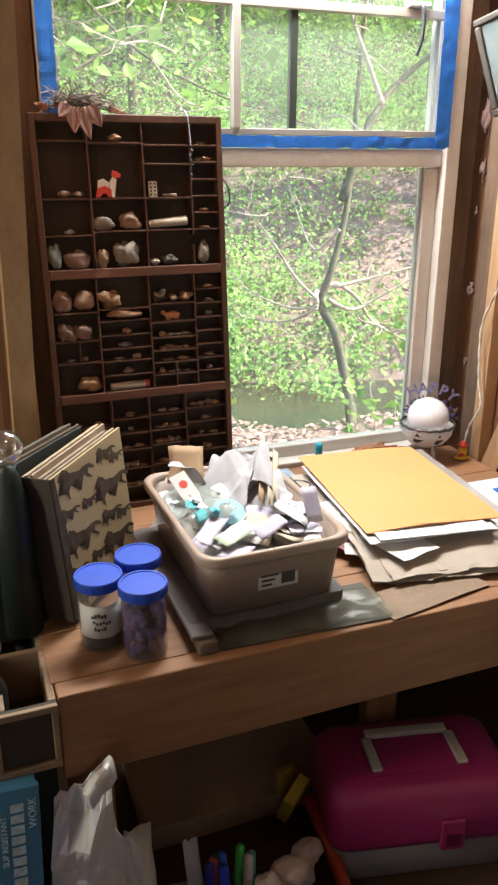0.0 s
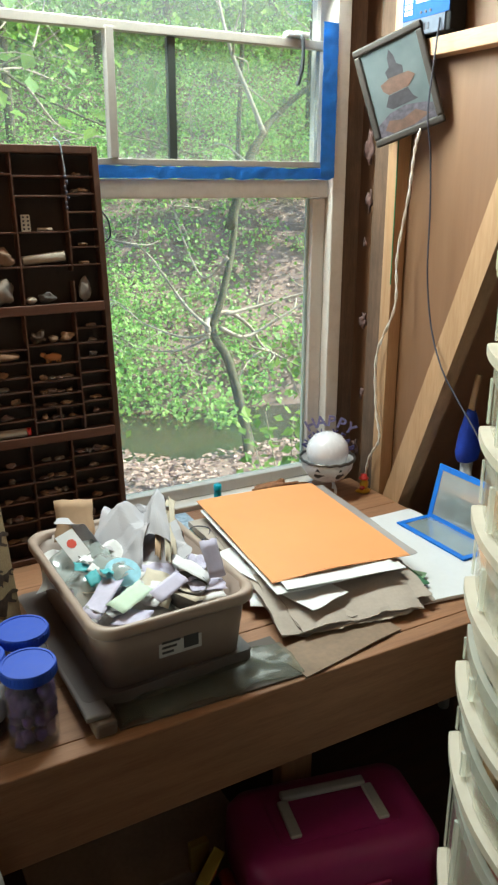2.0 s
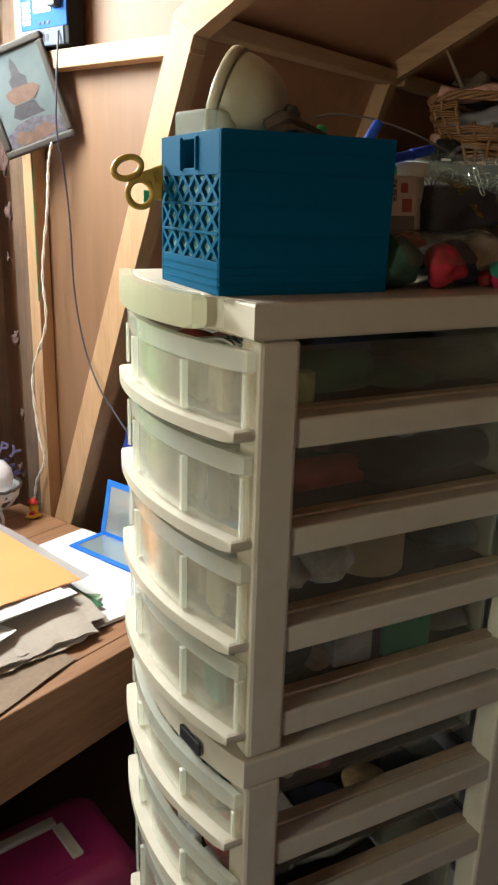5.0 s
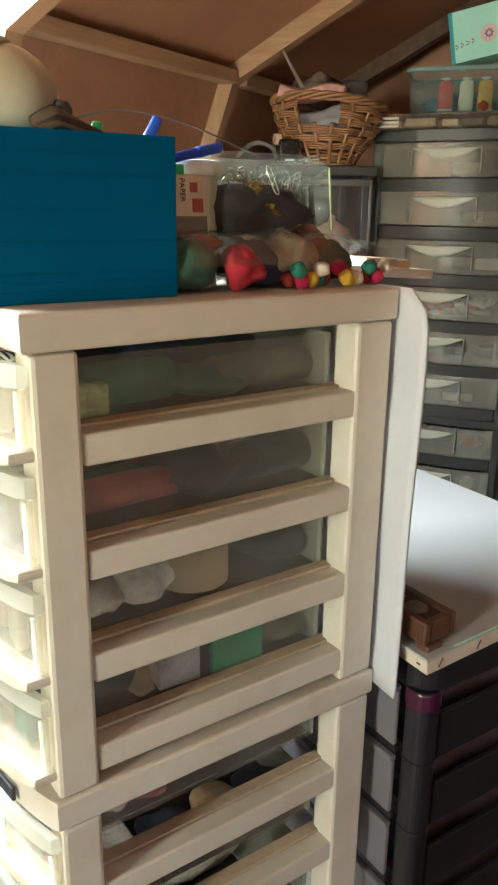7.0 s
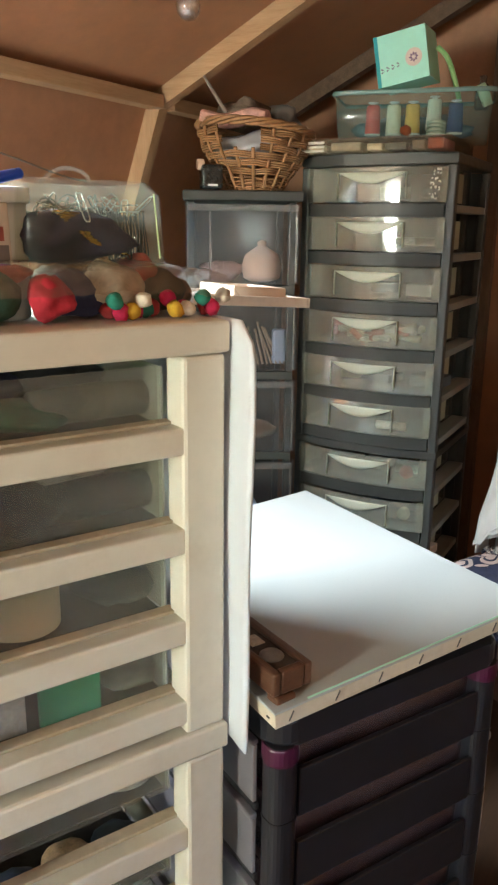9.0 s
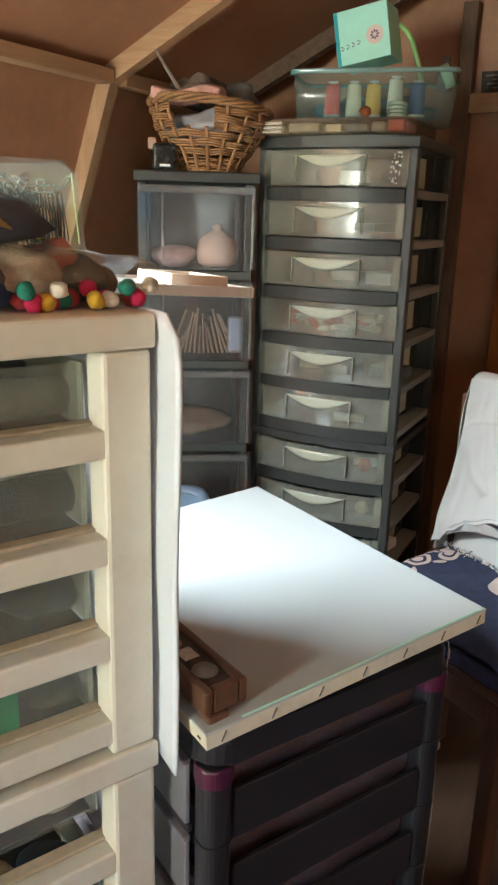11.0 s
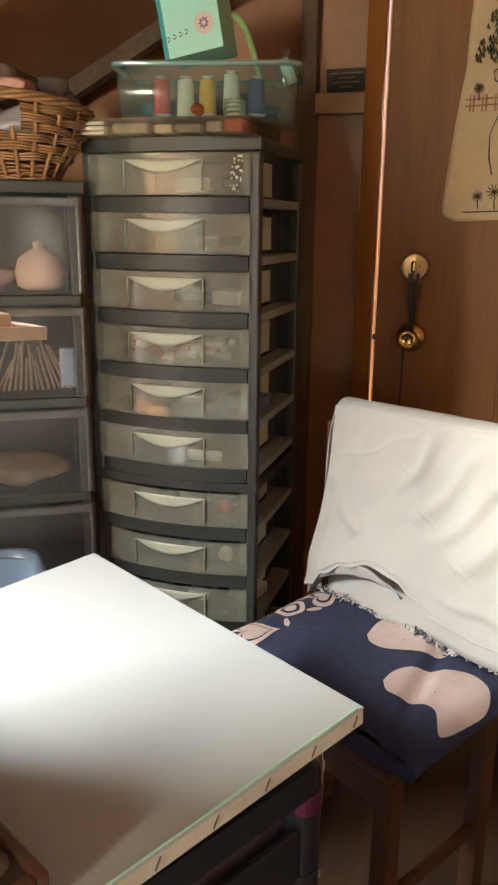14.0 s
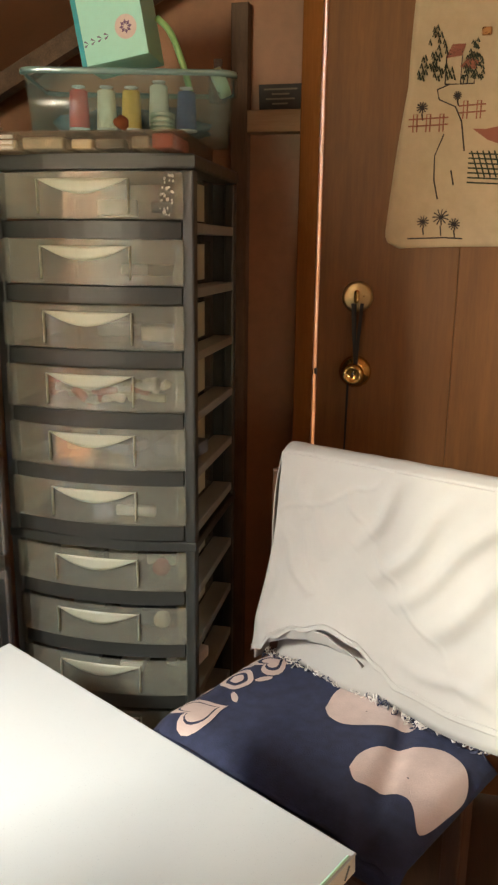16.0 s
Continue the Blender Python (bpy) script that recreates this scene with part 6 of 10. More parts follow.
for (x0, x1, z) in shelves:
    if z in (0.440, 0.462, 0.466, 0.472, 0.632, 0.700, 0.815, 0.812, 0.770, 0.808, 0.430) and x1 < 0.34:
        continue
    room = x1 - x0
    cnt = rc.choice((1, 2, 2, 3, 4)) if room > 0.08 else rc.choice((0, 1, 1, 2))
    for q in range(cnt):
        w = rc.uniform(0.012, 0.026)
        x = x0 + 0.016 + (room - 0.032) * (q + 0.5) / cnt + rc.uniform(-0.004, 0.004)
        sits(rc.choice(("shell", "stone", "bone")), "small brown shell or pebble in the case", x, z + 0.0005, w, rc.uniform(0.006, 0.013), rc.choice((SHELLM, PALEST, WARMST, PINKST, SHELLM)), rc.randint(0, 200), 0.4, 0.009)
sits("shell", "large tan whelk shell in the case", 0.083, 0.283, 0.050, 0.036, SHELLM, 41, 0.4)
vial = thing("glass_vial", "glass vial with a red cap lying in the case", "vial", CASE_M @ pose(0.128, 0.012, 0.292, 0, 90, 0))
part("tube", lathe(B(), [(0.008, 0), (0.009, 0.002), (0.009, 0.080)], 16), CREAMT, vial, "", True)
part("cap", lathe(B(), [(0.0095, 0.0802), (0.0095, 0.088), (0.0, 0.089)], 16), RT, vial, "", True)

# glass ornaments at the bench's end
for x, y, z0, r0 in ((0.268, 1.052, 0.905, 0.030), (0.196, 0.905, 0.640, 0.030)):
    g = thing("glass_ball", "clear glass ball ornament on a dark stand", "glass ornament", pose(x, y, 0))
    part("ball", lathe(B(), [(0.0, z0 - r0)] + [(r0 * math.sin(a * 0.2618), z0 - r0 * math.cos(a * 0.2618)) for a in range(1, 12)] + [(0.0, z0 + r0)], 24), see_through("clear_ball", (0.92, 0.94, 0.92), 0.05, 0.02, 0.6), g, "", True)
    part("stand", lathe(B(), [(0.034, BZ if x > 0.25 else 0.0), (0.030, z0 - r0 - 0.05), (0.014, z0 - r0 - 0.01), (0.016, z0 - r0 - 0.001)], 18), plain("dark_stand", (0.012, 0.02, 0.02), 0.5), g, "", True)

# ---- on the floor and under the bench ----
MAG = plain("magenta_plastic", (0.30, 0.022, 0.115), 0.36, var=0.1, scale=6, bump=0.08, bscale=120)
tk = thing("tackle_box", "magenta plastic tackle box with a grey folding handle", "tackle box", pose(0.985, 0.885, 0, 0, 0, -13))
TLW, TLD = 0.37, 0.215
rings = [[(x, y, z) for x, y in rounded(TLW + dw, TLD + dw, 0.035, 6)] for dw, z in ((-0.02, 0.0), (0.0, 0.006), (0.004, 0.078), (0.004, 0.082))]
part("base", loft(B(), rings), plain("grey_tray_base", (0.30, 0.28, 0.28), 0.4), tk, "grey lower half", True)
rings = [[(x, y, z) for x, y in rounded(TLW + dw, TLD + dw, rr0, 6)] for dw, z, rr0 in ((0.012, 0.083, 0.04), (0.014, 0.094, 0.04), (0.008, 0.182, 0.04), (-0.012, 0.203, 0.04), (-0.05, 0.209, 0.035), (-0.12, 0.210, 0.03))]
part("lid", loft(B(), rings), MAG, tk, "", True)
part("lid_panel", prism(B(), rounded(0.24, 0.12, 0.015), 0.2101, 0.2125, Matrix(), 0.001), MAG, tk)
HG = plain("grey_handle", (0.42, 0.38, 0.34), 0.45)
hd = part("handle", B(), HG, tk, "pale grey folding handle")
part("grip", box(B(), -0.088, 0.038, 0.213, 0.088, 0.060, 0.225, 0.004), HG, hd)
for sx in (-1, 1):
    part("arm", box(B(), sx * 0.088 - 0.011, -0.052, 0.213, sx * 0.088 + 0.011, 0.0375, 0.222, 0.003), HG, hd)
part("latch", box(B(), 0.025, -TLD / 2 - 0.016, 0.070, 0.075, -TLD / 2 - 0.0075, 0.142, 0.004), MAG, tk)
part("latch_plate", box(B(), 0.035, -TLD / 2 - 0.019, 0.083, 0.065, -TLD / 2 - 0.0165, 0.112, 0.001), plain("dark_magenta", (0.10, 0.005, 0.04), 0.4), tk)
# blue shoe box standing on end, with its pale printing running upwards
single("dark_box", box(B(), 0.09, 0.73, 0.0, 0.25, 0.85, 0.13, 0.004), plain("dark_block", (0.04, 0.035, 0.03), 0.8), "dark box under the shoe box", "box")
sbx = thing("shoe_box", "blue cardboard shoe box with pale printing standing on end", "shoe box", pose(0.098, 0.765, 0.131, -6, 3, 0))
SBL = plain("blue_card", (0.055, 0.20, 0.36), 0.55, var=0.10)
part("carton", box(B(), 0, 0.012, 0.0, 0.135, 0.11, 0.325, 0.002), SBL, sbx)
slid = part("lid", box(B(), -0.003, 0, -0.001, 0.138, 0.0115, 0.328, 0.002), SBL, sbx)
PALEP = plain("pale_blue_print", (0.42, 0.55, 0.60), 0.6, var=0.3, scale=120)


def print_line(word, x, z, size, parent, down=False, ink=None):
    """A printed line of block letters that runs upwards, or down, on a face."""
    cu = bpy.data.curves.new("text", "FONT")
    cu.body, cu.size, cu.extrude = word, size, 0.0003
    tmp = bpy.data.objects.new("print", cu)
    scene.collection.objects.link(tmp)
    me = bpy.data.meshes.new_from_object(tmp.evaluated_get(bpy.context.evaluated_depsgraph_get()))
    bpy.data.objects.remove(tmp)
    me.transform(pose(x, -0.0006 - 0.0009 * down, z, 90, 0, 0) @ pose(0, 0, 0, 0, 0, -90 if down else 90))
    me.materials.append(ink or PALEP)
    ob = new("printed_line", me)
    ob.parent = parent


print_line("SLIP RESISTANT", 0.088, 0.195, 0.013, slid)
print_line("WORK", 0.132, 0.255, 0.017, slid)
for q in range(8):
    part("print_bar", box(B(), 0.094, -0.0008, 0.155 + 0.019 * q, 0.114, -0.0002, 0.155 + 0.019 * q + 0.014), PALEP, slid)
# silver pouch
SILV = plain("silver_foil", (0.82, 0.82, 0.84), 0.38, metal=0.35, var=0.08, scale=8, bump=0.05, bscale=120)
pch = thing("foil_pouch", "crumpled silver foil pouch standing on the floor", "foil pouch")


rf = random.Random(8)
FOLDS = [(rf.uniform(-1, 1), rf.uniform(-1, 1), rf.uniform(0, 4), fr, rf.uniform(0.5, 1.0)) for fr in (1.6, 2.1, 2.6, 3.4, 4.4, 5.5, 7.0, 9.0)]


def foil(u, v, back):
    """One face of the pouch, folded in flat creases, its seam bitten in at the top."""
    x = 0.312 + (u - 0.5) * (0.140 - 0.050 * v) + 0.014 * (v - 0.6)
    y = 0.805 + back * 0.042 * math.sin(math.pi * min(max(u, 0.02), 0.98)) * (1 - v ** 2)
    z = 0.001 + 0.420 * v + 0.030 * v ** 3 * (1.6 * u - 0.5) + 0.006 * v * math.sin(u * 21)
    for a, b, c, fr, am in FOLDS:
        w = ((0.8 * u * a + 2.6 * v * (b + 0.3)) * fr + c + back) % 2.0
        y += 0.050 * am / fr * (abs(w - 1.0) - 0.5)
        x += 0.012 * am / fr * (abs(w - 1.0) - 0.5)
    return Vector((x, y, z))


def foil_ear(u, v):
    """The folded-over corner of the pouch's top seam."""
    p = foil(0.45 + 0.5 * u, 1.0, -1)
    return p + Vector((0.010 * v, -0.004 - 0.020 * math.sin(2.2 * v) - 0.004 * u, 0.016 * math.sin(3.0 * v) * (0.4 + u) - 0.030 * v * v))


part("front_face", sheet(B(), lambda u, v: foil(u, v, -1), 9, 15, 0.0012), SILV, pch)
part("back_face", sheet(B(), lambda u, v: foil(u, v, 1), 8, 12, 0.0012), SILV, pch)
part("folded_ear", sheet(B(), foil_ear, 8, 8, 0.0012), SILV, pch)
part("torn_side", sheet(B(), lambda u, v: Vector((0.372 + 0.040 * u - 0.012 * v, 0.792 + 0.018 * abs((u * 3 + v * 2) % 2 - 1), 0.02 + 0.30 * v - 0.05 * u)), 10, 20, 0.0012), SILV, pch)
flat("white_paper_bag", "white crumpled paper beside the foil pouch", 0.455, 0.74, 0.010, 0.13, 0.16, 30, 0.002, WHITEP, 0.03, 44, "papers on the floor", 0.05)
scrap(0.400, 0.80, 0.17, 0.08, 0.20, (64, 30), 35, 0.005, SCRAPS[0], 301, "paper_sheet", "white crumpled sheet by the foil pouch")
scrap(0.505, 0.83, 0.10, 0.03, 0.19, (78, 0), 10, 0.004, SCRAPS[1], 302, "grey_slip", "grey plastic slip standing among markers")
single("floor_carton", tub(B(), 0.34, 0.22, 0.085, 0.01, 0.004, 0.0, 0.0, pose(0.545, 0.745, 0.0, 0, 0, -8)), plain("dark_carton", (0.10, 0.08, 0.065), 0.8), "low dark carton holding markers and papers", "carton")
MKC = ((0.02, 0.03, 0.30), (0.40, 0.05, 0.06), (0.02, 0.03, 0.06), (0.01, 0.05, 0.55), (0.02, 0.10, 0.60), (0.05, 0.50, 0.08), (0.55, 0.55, 0.50), (0.10, 0.35, 0.45))
for q, c in enumerate(MKC):
    x = 0.515 + 0.0125 * q
    t = thing("marker", "coloured plastic marker standing in a carton", "marker", pose(x, 0.795 + 0.010 * (q % 3), 0.028, -14 + 3 * (q % 4), 8 - 3 * (q % 5), 0), "markers in the carton")
    part("barrel", lathe(B(), [(0.0075, 0), (0.0085, 0.003), (0.0085, 0.085)], 14), plain("marker_body", shade(c, 0.8), 0.4), t, "", True)
    part("cap", lathe(B(), [(0.0088, 0.0855), (0.009, 0.09), (0.0088, 0.125), (0.006, 0.130), (0.0, 0.131)], 14), plain("marker_top", c, 0.35), t, "", True)
cry = thing("crayon_box", "yellow crayon box with coloured print", "crayon box", pose(0.757, 0.965, 0.092, 20, -15, 35))
part("carton", box(B(), -0.035, -0.012, -0.045, 0.035, 0.012, 0.045, 0.002), plain("crayon_yellow", (0.48, 0.34, 0.05), 0.5), cry)
for a, c in (((-0.022, 0.010, 0.004, 0.028), (0.55, 0.10, 0.02)), ((-0.004, -0.016, 0.018, 0.004), (0.03, 0.20, 0.28)), ((-0.028, -0.032, -0.008, -0.014), (0.45, 0.15, 0.02))):
    part("print_patch", box(B(), a[0], -0.0132, a[1], a[2], -0.0122, a[3]), plain("crayon_print", c, 0.5), cry)
single("flap_card", box(B(), 0.745, 1.012, 0.0555, 0.785, 1.030, 0.12, 0.002), plain("ochre_card", (0.35, 0.22, 0.04), 0.7), "torn ochre card flap by the crayon box", "card")
single("plush_toy", rock(rock(rock(B(), (0.675, 0.79, 0.107), (0.045, 0.03, 0.03), 4, 0.25, 3), (0.715, 0.81, 0.119), (0.032, 0.022, 0.02), 5, 0.3, 3), (0.63, 0.77, 0.105), (0.03, 0.03, 0.028), 6, 0.3, 3), plain("dusty_plush", (0.36, 0.27, 0.25), 0.95, var=0.2, scale=60, bump=0.8), "dusty pale plush toy lying on the carton", "plush toy", smooth=True)
single("red_handle_tool", tube(B(), smooth_line([(0.775, 0.73, 0.035), (0.79, 0.85, 0.06), (0.79, 0.96, 0.085)], 5), 0.014, 10), plain("orange_red_plastic", (0.38, 0.05, 0.02), 0.4), "orange red tool handle lying by the tackle box", "tool", smooth=True)
single("dark_box", box(B(), 0.60, 0.73, 0.0, 0.72, 0.85, 0.082, 0.006), plain("dark_block", (0.04, 0.035, 0.03), 0.8), "dark box beneath the plush toy", "box")
single("brown_board", box(B(), 0.46, 1.02, 0.0, 0.90, 1.50, 0.055, 0.004), plain("dim_cardboard", (0.36, 0.26, 0.185), 0.85, var=0.2), "flat brown cardboard box under the bench", "cardboard box")
# wooden organiser rack and dark crates at the bench's left end
rk = thing("wooden_rack", "pale wooden compartment rack beside the bench", "rack", pose(0.136, 0.832, 0.0, 0, 0, 0))
part("stand", box(B(), 0.0, 0.02, 0.0, 0.150, 0.34, 0.468, 0.004), plain("dark_green_crate", (0.012, 0.03, 0.032), 0.6), rk, "dark crate under the rack")
RACKW = wood("grey_pine", (0.33, 0.23, 0.15), (0.20, 0.13, 0.08), "x", rough=0.7)
DARKP = plain("dark_panel", (0.05, 0.035, 0.028), 0.8)
for a in ((0, 0.15, 0.158, 0.162), (0, 0.338, 0.158, 0.35)):
    part("cross_board", box(B(), a[0], a[1], 0.4685, a[2], a[3], 0.562, 0.002), RACKW, rk)
part("front_panel", box(B(), 0.001, 0.005, 0.446, 0.157, 0.0115, 0.561), DARKP, rk, "dark recessed panel")
for x0, x1, z0, z1 in ((0, 0.158, 0.550, 0.562), (0, 0.158, 0.446, 0.458), (0, 0.010, 0.4585, 0.5495), (0.060, 0.070, 0.4585, 0.5495), (0.148, 0.158, 0.4585, 0.5495)):
    part("front_frame", box(B(), x0, -0.004, z0, x1, 0.0045, z1, 0.0015), RACKW, rk)
for x0 in (0.0, 0.07, 0.146):
    for y0, y1 in ((0.0125, 0.1495), (0.1625, 0.3375)):
        part("side_board", box(B(), x0, y0, 0.4685, x0 + 0.012, y1, 0.562, 0.002), RACKW, rk)
part("floor_board", box(B(), 0.0125, 0.0125, 0.4685, 0.1455, 0.3375, 0.472), DARKP, rk)
single("dark_box", box(B(), 0.150, 1.04, 0.4725, 0.250, 1.16, 0.74, 0.004), plain("black_green_box", (0.008, 0.014, 0.014), 0.8), "dark green box standing in the rack", "box")

# ---- white drawer tower ----
CREAM = plain("aged_white_plastic", (0.56, 0.51, 0.425), 0.42, var=0.06, scale=5, bump=0.04, dirt=0.22, dirt_c=(0.34, 0.24, 0.15))
FROST = see_through("frosted_drawer", (0.98, 0.96, 0.86), 0.19, 0.16, 0.10, through_share=0.20)
MILK = see_through("milky_rib", (0.97, 0.98, 0.90), 0.42, 0.2, 0.1, through_share=0.30)
BACKM = plain("drawer_back_plastic", (0.34, 0.34, 0.30), 0.5, var=0.15)
# dark colour that paints the shade inside the white tower's drawers
FLOOR_SHADE = plain("drawer_floor_shade", (0.055, 0.048, 0.042), 0.9, var=0.4, scale=40)
CLEARP = see_through("clear_side_panel", (0.86, 0.85, 0.80), 0.10, 0.12, 0.03, fres=0.35)
TW = pose(0.915, 0.333, 0, 0, 0, -24.6)
TD, TWID = 0.446, 0.356
tower = thing("drawer_tower", "tall off-white plastic drawer tower with frosted drawers", "drawer tower", TW)
TT = 1.277
# top frames of the two stacked units, and the base
BOW = 0.032


def bowed(x_front, x_back, inset=0.0, n=26):
    """Outline of a deck whose front edge bows outwards."""
    w = TWID
    front = [(x_front - BOW * (1 - ((2 * i / n) - 1) ** 2), inset + (w - 2 * inset) * i / n) for i in range(n + 1)]
    return front + [(x_back, w - inset), (x_back, inset)]


for z0, z1, nm in ((0.733, 0.770, "middle_deck"), (0.05, 0.085, "base_deck")):
    part(nm, prism(B(), bowed(0.0, TD), z0, z1, Matrix(), 0.004), CREAM, tower)
# the top: a flat deck, a bowed front lip that stops short of the near corner
part("top_deck", prism(B(), [(-0.004, 0.0), (TD, 0.0), (TD, TWID), (0.0, TWID), (-0.026, TWID * 0.75), (-0.028, TWID * 0.5), (-0.018, 0.085), (-0.004, 0.066)], 1.241, TT, Matrix(), 0.004), CREAM, tower)
lipy = [0.068 + (TWID + 0.006 - 0.068) * k / 22 for k in range(23)]
lipx = [-0.014 - (BOW + 0.006) * (1 - (2 * y / TWID - 1) ** 2) if y < TWID else -0.014 for y in lipy]
part("top_front_lip", prism(B(), list(zip(lipx, lipy)) + [(x + 0.016, y) for x, y in zip(lipx, lipy)][::-1], 1.244, TT + 0.001, Matrix(), 0.006), see_through("milky_lip", (0.80, 0.79, 0.62), 0.72, 0.3, 0.05, fres=0.3, through_share=0.5), tower)
for y0 in (0.0, TWID - 0.045):
    for x0, x1 in ((0.004, 0.050), (0.388, TD - 0.003)):
        for z0, z1 in ((0.771, 1.240), (0.086, 0.732), (0.0, 0.049)):
            part("post", box(B(), x0, y0 + 0.002, z0, x1, y0 + 0.043, z1, 0.005), CREAM, tower)
rails = (1.134, 1.015, 0.899, 0.790, 0.605, 0.481, 0.30)
for z in rails:
    for y0 in (0.004, TWID - 0.030):
        part("side_rail", box(B(), 0.051, y0, z - 0.005, 0.391, y0 + 0.026, z + 0.027, 0.003), CREAM, tower)
    part("shelf_ledge", box(B(), 0.051, 0.0305, z + 0.018, 0.391, 0.048, z + 0.0295, 0.001), plain("dusty_ledge", (0.42, 0.33, 0.23), 0.8, var=0.2, scale=9), tower)
drw = ((1.148, 1.236), (1.032, 1.132), (0.914, 1.014), (0.800, 0.898), (0.655, 0.728), (0.525, 0.603), (0.290, 0.478))
for i, (z0, z1) in enumerate(drw):
    d = part("drawer", B(), FROST, tower)
    n = 22
    def frontline(off, w0=0.046):
        return [(-off - BOW * (1 - ((2 * k / n) - 1) ** 2), 0.006 + (TWID - 0.012) * k / n) for k in range(n + 1)]
    # clear bowl with a milky front
    bm = B()
    w0, w1 = 0.049, TWID - 0.049
    curve = [(-BOW * (1 - (2 * (w0 + (w1 - w0) * k / n) / TWID - 1) ** 2), w0 + (w1 - w0) * k / n) for k in range(n + 1)]
    outer = curve + [(0.385, w1), (0.385, w0)]
    inner = [(x + 0.003, min(max(y, w0 + 0.003), w1 - 0.003)) for x, y in curve] + [(0.382, w1 - 0.003), (0.382, w0 + 0.003)]
    h0 = z0 + 0.006
    loft(bm, [[(x, y, h0) for x, y in outer], [(x, y, z1 - 0.012) for x, y in outer], [(x, y, z1 - 0.012) for x, y in inner], [(x, y, h0 + 0.003) for x, y in inner]])
    part("bowl", bm, CLEARP, d, "clear dusty drawer bowl")
    part("drawer_back", box(B(), 0.3856, w0 + 0.001, h0 + 0.001, 0.3880, w1 - 0.001, z1 - 0.013), BACKM, d, "grey moulded drawer back")
    # added sheet that darkens the drawer floor as shade would
    part("liner", box(B(), 0.004, w0 + 0.004, h0 + 0.0032, 0.380, w1 - 0.004, h0 + 0.0044), FLOOR_SHADE, d, "added dark sheet standing in for shade on the drawer floor")
    bm = B()
    a = frontline(0.004)
    prism(bm, a + [(x + 0.003, y) for x, y in a][::-1], z0 + 0.0065, z1 - 0.026, Matrix(), 0.001)
    part("front_panel", bm, FROST, d, "milky translucent drawer front")
    # lip along the front, bowing forward
    bm = B()
    a = frontline(0.020)
    b = [(x + 0.030, y) for x, y in a][::-1]
    prism(bm, a + b, z0 - 0.007, z0 + 0.006, Matrix(), 0.005)
    part("front_lip", bm, CREAM, d)
    bm = B()
    a = frontline(0.0075)
    b = [(x + 0.010, y) for x, y in a][::-1]
    prism(bm, a + b, z1 - 0.0255, z1 - 0.004, Matrix(), 0.003)
    part("handle_band", bm, MILK, d, "milky overhanging handle band")
    # the moulded step of the pull: two uprights, and a panel a little proud between them
    def fx(y):
        return -BOW * (1 - (2 * y / TWID - 1) ** 2)
    for yk in (0.098, 0.246):
        part("rib", box(B(), fx(yk) - 0.011, yk - 0.004, z0 + 0.009, fx(yk) - 0.004, yk + 0.004, z1 - 0.027, 0.0015), MILK, d)
    pull = [0.104 + (0.188 - 0.104) * q / 6 for q in range(7)]
    part("pull_panel", prism(B(), [(fx(y) - 0.0085, y) for y in pull] + [(fx(y) - 0.0070, y) for y in pull][::-1], z0 + 0.009, z1 - 0.027), FROST, d)
    for yk in (0.0075, TWID - 0.0085):
        part("corner_rib", box(B(), fx(yk) - 0.0075, yk - 0.002, z0 + 0.008, fx(yk) - 0.0040, yk + 0.003, z1 - 0.027, 0.001), MILK, d)
tag = part("label_holder", box(B(), -0.032, 0.060, 0.741, -0.0275, 0.105, 0.758, 0.001), plain("black_label", (0.02, 0.02, 0.025), 0.5), tower, "small black label plate")
tag.matrix_basis = pose(0.0115, 0.008, 0, 0, 0, 7)

# contents seen through the drawers
def inside(kind, label, bm, mat, smooth=False):
    return single(kind, bm, mat, label, "craft supplies", TW, "contents of the white drawers", smooth=smooth)


# each row: drawer, from and to along its depth, share of its height, colour, shape
rs = random.Random(21)
LOOK = {"cream": (0.78, 0.70, 0.54), "green": (0.03, 0.13, 0.07), "sage": (0.48, 0.58, 0.32), "black": (0.03, 0.033, 0.038), "red": (0.38, 0.07, 0.06), "white": (0.72, 0.72, 0.70), "navy": (0.05, 0.06, 0.13), "blue": (0.12, 0.34, 0.55), "pink": (0.58, 0.22, 0.22), "olive": (0.11, 0.11, 0.07), "grey": (0.48, 0.46, 0.44), "tan": (0.45, 0.29, 0.16)}
LOOKM = {k: plain("supplies_" + k, c, 0.7, var=0.55, scale=22, bump=0.5, bscale=60) for k, c in LOOK.items()}
